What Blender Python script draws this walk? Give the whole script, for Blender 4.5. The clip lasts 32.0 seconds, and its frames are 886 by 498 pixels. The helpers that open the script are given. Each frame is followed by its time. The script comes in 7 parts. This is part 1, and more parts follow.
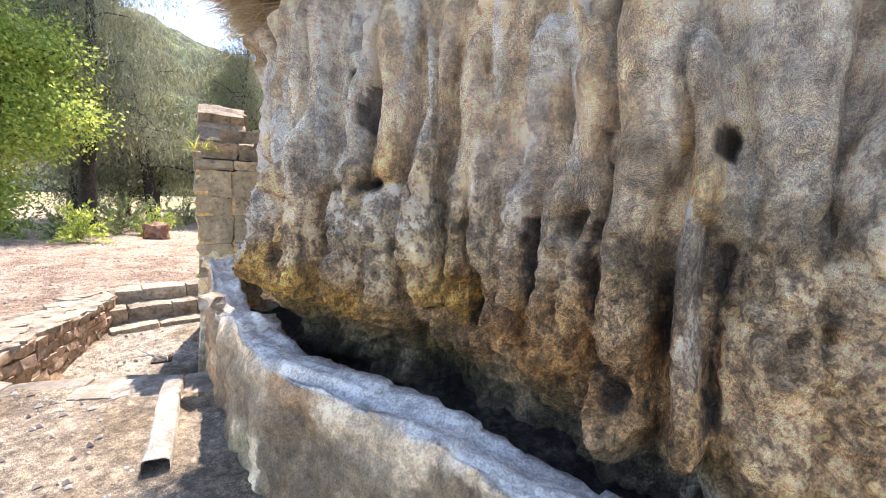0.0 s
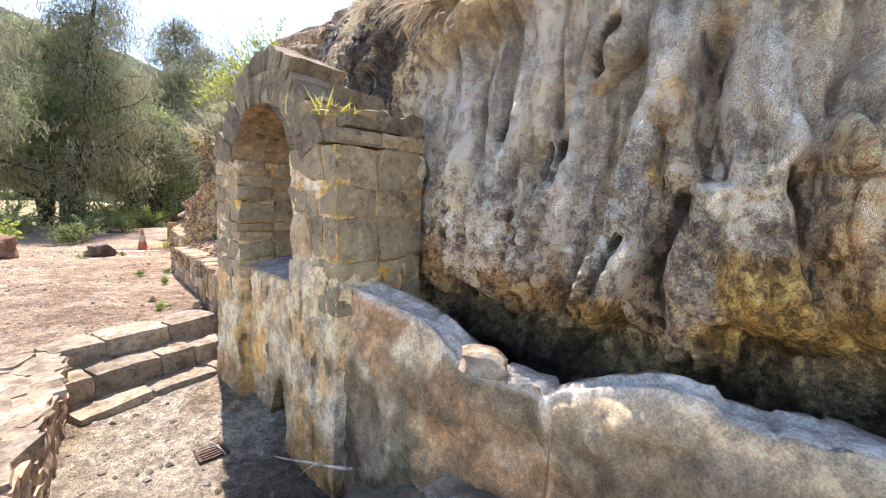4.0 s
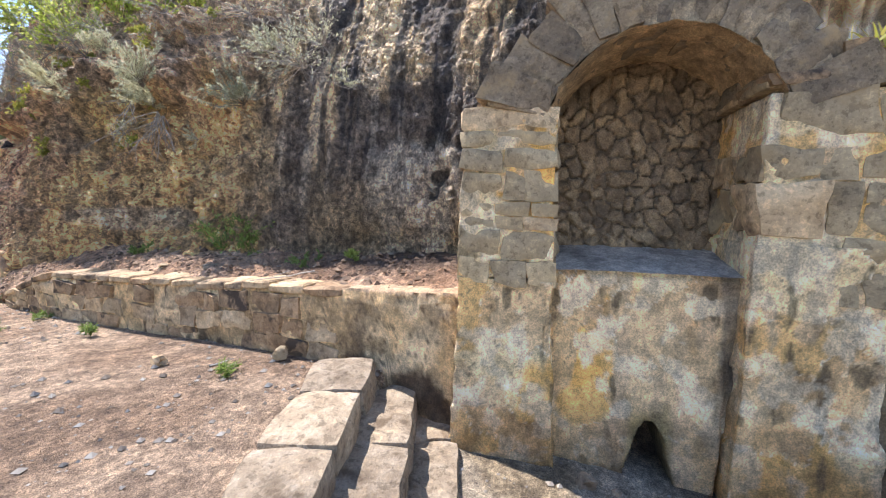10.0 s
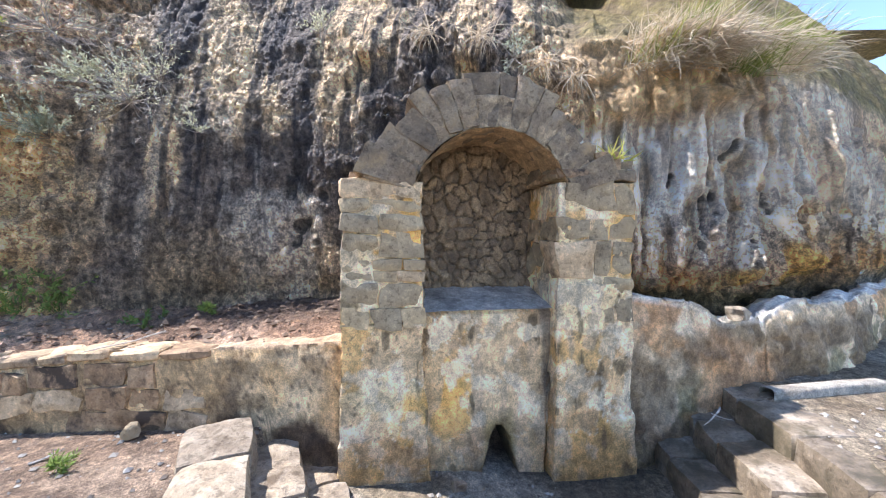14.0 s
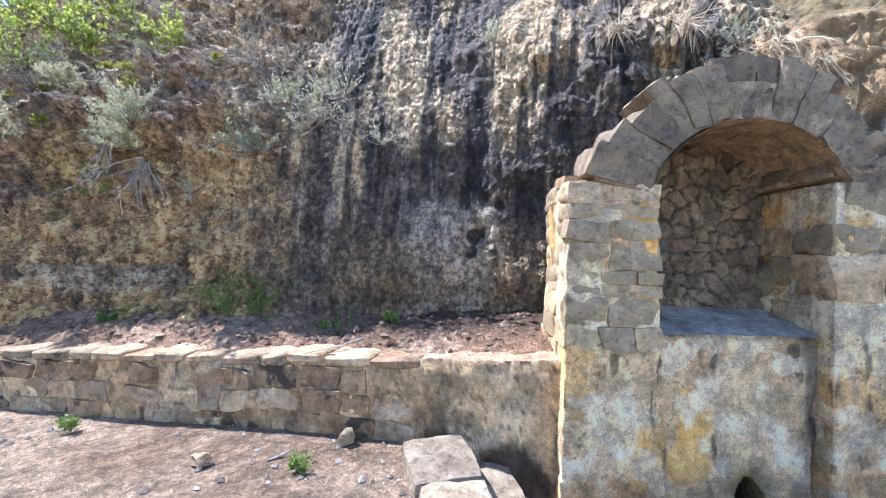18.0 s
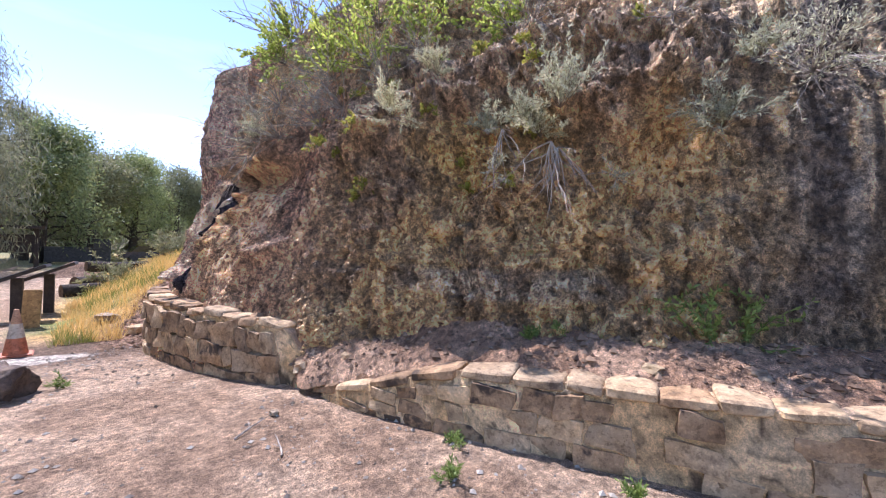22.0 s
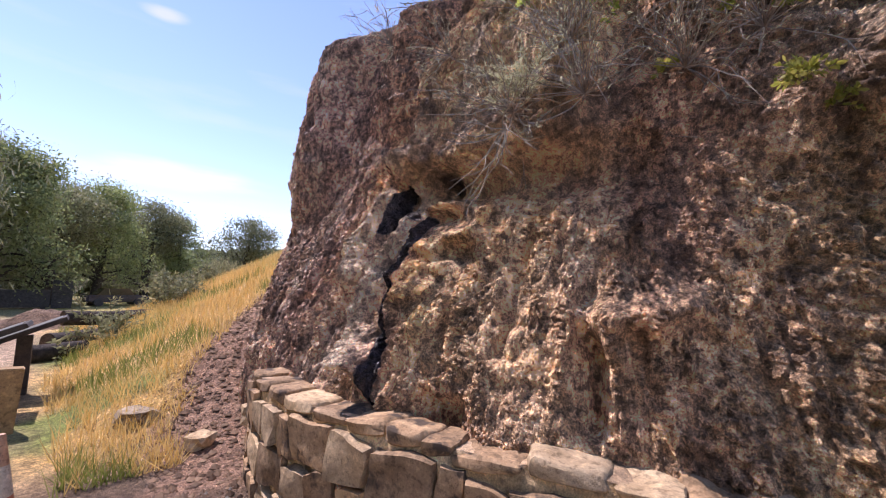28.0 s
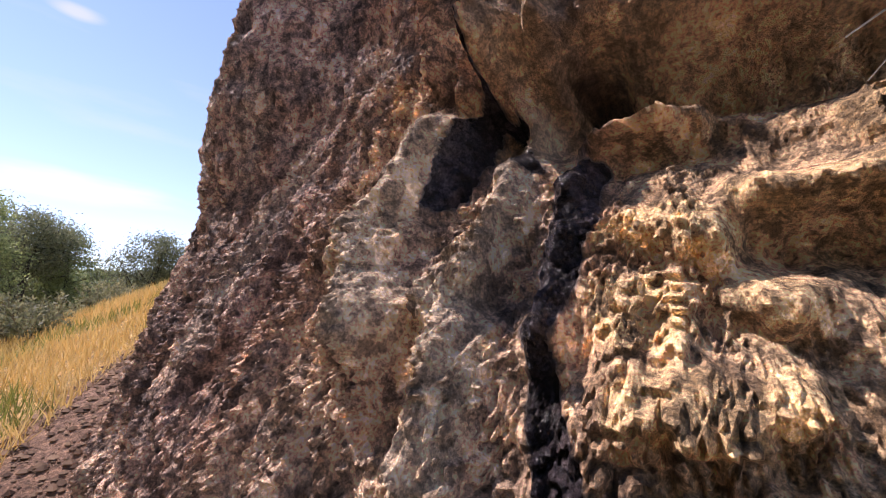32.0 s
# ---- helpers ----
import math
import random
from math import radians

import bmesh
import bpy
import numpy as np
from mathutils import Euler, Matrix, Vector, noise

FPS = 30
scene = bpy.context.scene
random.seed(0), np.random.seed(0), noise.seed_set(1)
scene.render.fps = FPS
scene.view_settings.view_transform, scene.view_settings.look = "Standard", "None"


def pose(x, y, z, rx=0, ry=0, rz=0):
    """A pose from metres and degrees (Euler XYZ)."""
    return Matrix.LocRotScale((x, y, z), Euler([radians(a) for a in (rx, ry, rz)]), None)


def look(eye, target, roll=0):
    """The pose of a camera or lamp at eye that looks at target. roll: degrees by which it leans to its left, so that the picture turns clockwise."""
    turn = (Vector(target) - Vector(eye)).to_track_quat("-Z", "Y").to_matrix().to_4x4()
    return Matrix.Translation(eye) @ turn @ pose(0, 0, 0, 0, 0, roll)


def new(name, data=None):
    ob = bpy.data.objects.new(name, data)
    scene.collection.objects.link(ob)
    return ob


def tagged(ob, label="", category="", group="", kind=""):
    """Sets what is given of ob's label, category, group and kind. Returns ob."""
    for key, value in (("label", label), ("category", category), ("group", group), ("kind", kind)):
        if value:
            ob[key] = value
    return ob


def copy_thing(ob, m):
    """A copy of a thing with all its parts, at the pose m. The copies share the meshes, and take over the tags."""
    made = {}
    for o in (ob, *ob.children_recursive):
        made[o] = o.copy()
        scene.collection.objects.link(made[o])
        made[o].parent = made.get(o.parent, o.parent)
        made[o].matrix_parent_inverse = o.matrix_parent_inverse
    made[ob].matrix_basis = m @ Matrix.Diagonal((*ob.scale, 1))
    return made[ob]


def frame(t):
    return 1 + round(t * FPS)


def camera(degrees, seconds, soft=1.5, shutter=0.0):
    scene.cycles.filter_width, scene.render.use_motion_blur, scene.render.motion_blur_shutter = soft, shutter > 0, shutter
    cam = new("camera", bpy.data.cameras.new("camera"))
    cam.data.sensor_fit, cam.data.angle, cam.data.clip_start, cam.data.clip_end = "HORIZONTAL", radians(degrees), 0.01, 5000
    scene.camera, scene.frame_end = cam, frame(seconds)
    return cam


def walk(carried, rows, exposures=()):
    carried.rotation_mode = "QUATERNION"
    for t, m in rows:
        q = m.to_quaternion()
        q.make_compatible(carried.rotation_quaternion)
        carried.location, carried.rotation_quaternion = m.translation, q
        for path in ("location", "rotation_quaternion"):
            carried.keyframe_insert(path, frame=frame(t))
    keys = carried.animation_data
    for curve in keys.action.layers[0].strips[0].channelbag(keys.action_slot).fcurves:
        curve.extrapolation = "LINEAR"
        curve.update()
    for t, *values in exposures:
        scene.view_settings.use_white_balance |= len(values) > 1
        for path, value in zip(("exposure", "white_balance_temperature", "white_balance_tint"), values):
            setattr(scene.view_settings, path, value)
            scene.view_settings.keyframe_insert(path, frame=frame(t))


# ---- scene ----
cam = camera(96.0, 32.0, 1.1)
METRES, EYE, TILT, LEAN, TURN = 18.0, 1.4, -7.3, -2.6, 0.0
ROWS = [
    (0.0, 0.0, 0.0, 0.0, -0.0, 0.0, 0.0),
    (0.5, -0.0162, 0.0095, 0.0, -0.24, -0.03, 0.07),
    (1.0, -0.0323, 0.0188, 0.0004, -1.73, -0.06, 0.34),
    (1.5, -0.0485, 0.0308, 0.0026, -4.18, -0.07, 0.72),
    (2.0, -0.0645, 0.0398, 0.0027, -7.24, -0.15, 1.2),
    (2.5, -0.0803, 0.048, 0.0038, -10.32, -0.2, 1.63),
    (3.0, -0.0956, 0.0605, 0.0052, -13.37, -0.3, 2.07),
    (3.5, -0.1144, 0.0673, 0.0056, -15.95, -0.42, 2.46),
    (4.0, -0.1319, 0.073, 0.0069, -17.67, -0.46, 2.75),
    (4.5, -0.1494, 0.0839, 0.0069, -18.63, -0.49, 2.98),
    (6.5, -0.2037, 0.1268, 0.0097, -20.85, -0.69, 3.38),
    (7.0, -0.2163, 0.1392, 0.0116, -21.78, -0.76, 3.49),
    (7.5, -0.2264, 0.1561, 0.0135, -23.17, -0.85, 3.62),
    (8.0, -0.2385, 0.1701, 0.0134, -25.54, -0.99, 3.92),
    (8.5, -0.2491, 0.1834, 0.0142, -29.3, -1.26, 4.39),
    (9.0, -0.257, 0.1959, 0.0172, -34.56, -1.74, 5.02),
    (9.5, -0.269, 0.2059, 0.0169, -40.5, -2.21, 5.6),
    (10.0, -0.2772, 0.2194, 0.0182, -46.47, -2.85, 6.24),
    (10.5, -0.2826, 0.2255, 0.0203, -53.5, -3.67, 6.9),
    (11.0, -0.2929, 0.2221, 0.0213, -61.04, -4.66, 7.52),
    (11.5, -0.2972, 0.2191, 0.0273, -66.97, -5.26, 7.8),
    (12.0, -0.3, 0.2161, 0.0305, -69.62, -4.99, 7.87),
    (12.5, -0.3003, 0.2147, 0.0306, -70.0, -4.02, 7.84),
    (13.0, -0.3007, 0.2154, 0.0306, -69.95, -3.1, 7.81),
    (13.5, -0.3005, 0.217, 0.0303, -69.87, -2.5, 7.76),
    (15.5, -0.3029, 0.2238, 0.0317, -69.28, -1.63, 7.72),
    (16.0, -0.3027, 0.2274, 0.0314, -68.52, -1.39, 7.67),
    (16.5, -0.2992, 0.2309, 0.0334, -66.62, -0.71, 7.54),
    (17.0, -0.3005, 0.2385, 0.0349, -63.78, 0.33, 7.3),
    (17.5, -0.3074, 0.2518, 0.034, -60.55, 1.22, 7.0),
    (18.0, -0.3111, 0.267, 0.0343, -57.59, 1.67, 6.81),
    (18.5, -0.3129, 0.2843, 0.0364, -55.08, 1.81, 6.65),
    (19.0, -0.3186, 0.3007, 0.0374, -53.34, 2.03, 6.51),
    (19.5, -0.3255, 0.3186, 0.0399, -52.42, 2.06, 6.39),
    (20.0, -0.3312, 0.3409, 0.0439, -51.64, 2.07, 6.33),
    (20.5, -0.3435, 0.3635, 0.0456, -50.12, 2.24, 6.21),
    (21.0, -0.3531, 0.3867, 0.0481, -47.51, 2.56, 6.06),
    (21.5, -0.3602, 0.4073, 0.0538, -44.54, 3.17, 5.78),
    (22.0, -0.3745, 0.4246, 0.0549, -41.72, 3.82, 5.6),
    (22.5, -0.3833, 0.4418, 0.0556, -40.34, 4.16, 5.56),
    (23.0, -0.3846, 0.4527, 0.0578, -42.13, 4.02, 5.74),
    (23.5, -0.3877, 0.4636, 0.059, -46.43, 3.53, 6.08),
    (24.0, -0.3881, 0.4824, 0.0623, -50.5, 3.03, 6.34),
    (24.5, -0.3923, 0.5024, 0.0684, -52.19, 3.07, 6.39),
    (25.0, -0.4015, 0.5208, 0.0717, -51.74, 3.38, 6.33),
    (25.5, -0.4072, 0.5421, 0.0732, -50.42, 4.5, 6.18),
    (26.0, -0.4142, 0.565, 0.0771, -48.73, 6.32, 5.98),
    (26.5, -0.4202, 0.5876, 0.0791, -47.11, 8.2, 5.8),
    (28.5, -0.404, 0.6719, 0.0909, -45.68, 9.26, 6.03),
    (29.0, -0.3965, 0.6914, 0.0931, -45.6, 9.27, 6.08),
    (29.5, -0.3869, 0.7076, 0.0953, -45.53, 9.26, 6.14),
    (30.0, -0.3748, 0.7224, 0.0991, -45.54, 9.26, 6.15),
    (30.5, -0.3665, 0.7359, 0.1005, -45.92, 9.25, 6.21),
    (31.0, -0.3592, 0.7476, 0.1017, -47.14, 9.18, 6.31),
    (31.5, -0.3508, 0.7585, 0.1044, -49.82, 9.62, 6.53),
    (32.0, -0.3479, 0.7678, 0.1079, -55.03, 11.82, 6.6),
]
EXPOSURES = [(0.0, 1.9, 6600, 21), (4.0, 1.6, 6700, 21), (8.0, 1.3, 6600, 20), (12.0, 1.45, 6000, 17), (17.0, 1.5, 5600, 17), (19.5, 1.35, 5300, 18), (22.0, 1.15, 5900, 28), (26.0, 1.1, 6200, 32), (29.0, 0.65, 6400, 33), (32.0, 0.7, 6600, 31)]
walk(cam, [(t, pose(0, 0, EYE, TILT, LEAN, TURN) @ pose(METRES * x, METRES * y, METRES * z, 90 + pitch, roll, yaw)) for t, x, y, z, yaw, pitch, roll in ROWS], EXPOSURES)

# ---- sky and sun ----
SUN_AZ, SUN_EL = math.atan2(-0.19, 0.98), radians(56)
world = bpy.data.worlds.new("sky")
scene.world = world
world.use_nodes = True
sky = world.node_tree.nodes.new("ShaderNodeTexSky")
sky.sky_type, sky.sun_disc, sky.sun_elevation, sky.sun_rotation = "NISHITA", False, SUN_EL, SUN_AZ
sky.air_density, sky.dust_density, sky.ozone_density = 0.9, 0.0, 1.0
wn = world.node_tree
sky_at = wn.nodes.new("ShaderNodeTexCoord").outputs["Generated"]
sky_flat = wn.nodes.new("ShaderNodeVectorMath")
sky_flat.operation = "MULTIPLY"
sky_flat.inputs[1].default_value = (1.3, 1.3, 7.0)
wn.links.new(sky_at, sky_flat.inputs[0])
sky_noise = wn.nodes.new("ShaderNodeTexNoise")
sky_noise.inputs["Scale"].default_value, sky_noise.inputs["Detail"].default_value = 1.6, 7.0
wn.links.new(sky_flat.outputs[0], sky_noise.inputs["Vector"])
sky_ramp = wn.nodes.new("ShaderNodeValToRGB")
sky_ramp.color_ramp.elements[0].position, sky_ramp.color_ramp.elements[0].color = 0.56, (0, 0, 0, 1)
sky_ramp.color_ramp.elements[1].position, sky_ramp.color_ramp.elements[1].color = 0.8, (0.3, 0.3, 0.3, 1)
wn.links.new(sky_noise.outputs["Fac"], sky_ramp.inputs[0])
sky_mix = wn.nodes.new("ShaderNodeMix")
sky_mix.data_type = "RGBA"
sky_mix.inputs[7].default_value = (4.2, 4.3, 4.4, 1)
cloud = sky_ramp.outputs[0]
for centre, spread_of, amount in (((0.17, 0.96, 0.222), (0.19, 0.5, 0.03), 0.75), ((0.135, 0.856, 0.5), (0.035, 0.2, 0.012), 0.5)):
    away = wn.nodes.new("ShaderNodeVectorMath")
    away.operation = "SUBTRACT"
    away.inputs[1].default_value = centre
    wn.links.new(sky_at, away.inputs[0])
    scaled_away = wn.nodes.new("ShaderNodeVectorMath")
    scaled_away.operation = "DIVIDE"
    scaled_away.inputs[1].default_value = spread_of
    wn.links.new(away.outputs[0], scaled_away.inputs[0])
    far_from = wn.nodes.new("ShaderNodeVectorMath")
    far_from.operation = "LENGTH"
    wn.links.new(scaled_away.outputs[0], far_from.inputs[0])
    wisp = wn.nodes.new("ShaderNodeTexNoise")
    wisp.inputs["Scale"].default_value, wisp.inputs["Detail"].default_value = 3.0, 8.0
    wn.links.new(sky_flat.outputs[0], wisp.inputs["Vector"])
    edge_of = wn.nodes.new("ShaderNodeMath")
    edge_of.operation = "MULTIPLY_ADD"
    edge_of.inputs[1].default_value = 2.2
    wn.links.new(wisp.outputs["Fac"], edge_of.inputs[0])
    minus = wn.nodes.new("ShaderNodeMath")
    minus.operation = "SUBTRACT"
    minus.inputs[0].default_value = -0.1
    wn.links.new(far_from.outputs["Value"], minus.inputs[1])
    wn.links.new(minus.outputs[0], edge_of.inputs[2])
    shown = wn.nodes.new("ShaderNodeMapRange")
    shown.interpolation_type = "SMOOTHSTEP"
    shown.inputs["From Min"].default_value, shown.inputs["From Max"].default_value, shown.inputs["To Max"].default_value = -0.1, 0.9, amount
    wn.links.new(edge_of.outputs[0], shown.inputs["Value"])
    most = wn.nodes.new("ShaderNodeMath")
    most.operation = "MAXIMUM"
    wn.links.new(cloud, most.inputs[0])
    wn.links.new(shown.outputs[0], most.inputs[1])
    cloud = most.outputs[0]
wn.links.new(cloud, sky_mix.inputs[0])
wn.links.new(sky.outputs[0], sky_mix.inputs[6])
wn.links.new(sky_mix.outputs[2], wn.nodes["Background"].inputs[0])
world.node_tree.nodes["Background"].inputs[1].default_value = 0.15
sun = new("sun", bpy.data.lights.new("sun", "SUN"))
sun.data.energy, sun.data.angle, sun.data.color = 3.7, radians(0.55), (1.0, 0.95, 0.87)
SUN_WAY = Vector((math.sin(SUN_AZ) * math.cos(SUN_EL), math.cos(SUN_AZ) * math.cos(SUN_EL), math.sin(SUN_EL)))
sun.matrix_world = look(SUN_WAY * 60, (0, 0, 0))


# ---- numeric noise ----
TABLE = np.random.default_rng(7).random(65536).astype(np.float32)


def lattice(i, j, k):
    return TABLE[(i * 73856093 ^ j * 19349663 ^ k * 83492791) & 65535]


def vnoise(x, y, z=0.0):
    """Smooth value noise from 0 to 1 on arrays."""
    x, y, z = np.broadcast_arrays(x, y, z)
    fx, fy, fz = np.floor(x), np.floor(y), np.floor(z)
    i, j, k = fx.astype(np.int64), fy.astype(np.int64), fz.astype(np.int64)
    a, b, c = x - fx, y - fy, z - fz
    a, b, c = a * a * (3 - 2 * a), b * b * (3 - 2 * b), c * c * (3 - 2 * c)
    low = (lattice(i, j, k) * (1 - a) + lattice(i + 1, j, k) * a) * (1 - b) + (lattice(i, j + 1, k) * (1 - a) + lattice(i + 1, j + 1, k) * a) * b
    high = (lattice(i, j, k + 1) * (1 - a) + lattice(i + 1, j, k + 1) * a) * (1 - b) + (lattice(i, j + 1, k + 1) * (1 - a) + lattice(i + 1, j + 1, k + 1) * a) * b
    return low * (1 - c) + high * c


def fbm(x, y, z=0.0, octaves=4):
    total, size, norm = 0.0, 1.0, 0.0
    for o in range(octaves):
        total = total + size * vnoise(x * 2.03 ** o + 17.1 * o, y * 2.03 ** o - 9.7 * o, z * 2.03 ** o + 3.3 * o)
        norm += size
        size *= 0.5
    return total / norm


def ridge(x, y, z=0.0, octaves=3):
    total, size, norm = 0.0, 1.0, 0.0
    for o in range(octaves):
        total = total + size * (1 - np.abs(2 * vnoise(x * 2.1 ** o + 5.3 * o, y * 2.1 ** o + 8.1 * o, z * 2.1 ** o) - 1))
        norm += size
        size *= 0.5
    return total / norm


def cells(x, y, seed=0):
    """Distance to the border between the cells of a jittered grid, and a value per cell."""
    fx, fy = np.floor(x).astype(int), np.floor(y).astype(int)
    d1, d2, val = np.full(x.shape, 9.0), np.full(x.shape, 9.0), np.zeros(x.shape)
    for i in (-1, 0, 1):
        for j in (-1, 0, 1):
            px = fx + i + 0.15 + 0.7 * lattice(fx + i, fy + j, seed)
            py = fy + j + 0.15 + 0.7 * lattice(fx + i, fy + j, seed + 1)
            d = np.hypot(x - px, y - py)
            v = lattice(fx + i, fy + j, seed + 2)
            near = d < d1
            d2 = np.where(near, d1, np.minimum(d2, d))
            val = np.where(near, v, val)
            d1 = np.where(near, d, d1)
    return d2 - d1, val


def step(a, b, x):
    """Smooth rise from 0 at a to 1 at b."""
    t = np.clip((x - a) / (b - a), 0, 1)
    return t * t * (3 - 2 * t)


def mix(a, b, w):
    return a + (np.asarray(b) - a) * np.asarray(w)[..., None]


# ---- materials ----
def nodes_of(name):
    m = bpy.data.materials.new(name)
    m.use_nodes = True
    nt = m.node_tree
    return m, nt, nt.nodes["Principled BSDF"], nt.links


def noise_node(nt, source, scale, detail=6.0, rough=0.6):
    n = nt.nodes.new("ShaderNodeTexNoise")
    n.inputs["Scale"].default_value, n.inputs["Detail"].default_value, n.inputs["Roughness"].default_value = scale, detail, rough
    nt.links.new(source, n.inputs["Vector"])
    return n.outputs["Fac"]


def ramp_node(nt, fac, stops):
    r = nt.nodes.new("ShaderNodeValToRGB")
    e = r.color_ramp.elements
    while len(e) < len(stops):
        e.new(0.5)
    for el, (p, c) in zip(e, stops):
        el.position, el.color = p, (*c, 1)
    nt.links.new(fac, r.inputs[0])
    return r.outputs[0]


def blend_node(nt, kind, fac, a, b):
    n = nt.nodes.new("ShaderNodeMix")
    n.data_type, n.blend_type = "RGBA", kind
    for socket, v in ((n.inputs[0], fac), (n.inputs[6], a), (n.inputs[7], b)):
        if isinstance(v, (int, float)):
            socket.default_value = v
        elif isinstance(v, tuple):
            socket.default_value = (*v, 1)
        else:
            nt.links.new(v, socket)
    return n.outputs[2]


def bump_node(nt, heights, bsdf):
    last = None
    for h, strength, dist in heights:
        b = nt.nodes.new("ShaderNodeBump")
        b.inputs["Strength"].default_value, b.inputs["Distance"].default_value = strength, dist
        nt.links.new(h, b.inputs["Height"])
        if last is not None:
            nt.links.new(last, b.inputs["Normal"])
        last = b.outputs[0]
    nt.links.new(last, bsdf.inputs["Normal"])


def surface(name, stops, scale=6.0, fine=60.0, rough=0.85, bump=0.5, dist=0.01, vary=0.0, stain=None, space="Object", metal=0.0):
    """A worn surface: colours over two scales of noise, relief, and stains. vary: spread between single objects."""
    m, nt, bsdf, links = nodes_of(name)
    co = nt.nodes.new("ShaderNodeTexCoord")
    at = co.outputs["Object"]
    if space == "World":
        at = nt.nodes.new("ShaderNodeNewGeometry").outputs["Position"]
    info = nt.nodes.new("ShaderNodeObjectInfo")
    if vary:
        mover = nt.nodes.new("ShaderNodeVectorMath")
        mover.operation = "MULTIPLY_ADD"
        mover.inputs[1].default_value = (1, 1, 1)
        scaled = nt.nodes.new("ShaderNodeVectorMath")
        scaled.operation = "SCALE"
        scaled.inputs[0].default_value = (37, 53, 71)
        links.new(info.outputs["Random"], scaled.inputs["Scale"])
        links.new(at, mover.inputs[0])
        links.new(scaled.outputs[0], mover.inputs[2])
        at = mover.outputs[0]
    big, small = noise_node(nt, at, scale), noise_node(nt, at, fine, 8.0, 0.7)
    col = ramp_node(nt, big, stops)
    mid = noise_node(nt, at, fine * 0.3, 5.0, 0.7)
    col = blend_node(nt, "MULTIPLY", 0.5, col, ramp_node(nt, mid, [(0.40, (0.25, 0.23, 0.21)), (0.46, (1.0, 1.0, 1.0)), (0.56, (1.0, 1.0, 1.0)), (0.62, (1.7, 1.66, 1.55))]))
    col = blend_node(nt, "MULTIPLY", 0.35, col, ramp_node(nt, small, [(0.34, (0.45, 0.44, 0.42)), (0.62, (1.3, 1.28, 1.25))]))
    if stain:
        scale_s, colour, low, high = stain
        mask = ramp_node(nt, noise_node(nt, at, scale_s, 5.0, 0.65), [(low, (0, 0, 0)), (high, (1, 1, 1))])
        col = blend_node(nt, "MIX", mask, col, colour)
    if vary:
        spread = ramp_node(nt, info.outputs["Random"], [(0, (1 - vary, 1 - vary, 1 - vary * 0.9)), (1, (1 + vary, 1 + vary * 0.9, 1 + vary * 0.75))])
        col = blend_node(nt, "MULTIPLY", 1.0, col, spread)
    links.new(col, bsdf.inputs["Base Color"])
    bsdf.inputs["Roughness"].default_value, bsdf.inputs["Metallic"].default_value = rough, metal
    bump_node(nt, [(big, bump, dist * 3), (mid, bump, dist * 2.2), (small, bump, dist * 1.0)], bsdf)
    return m


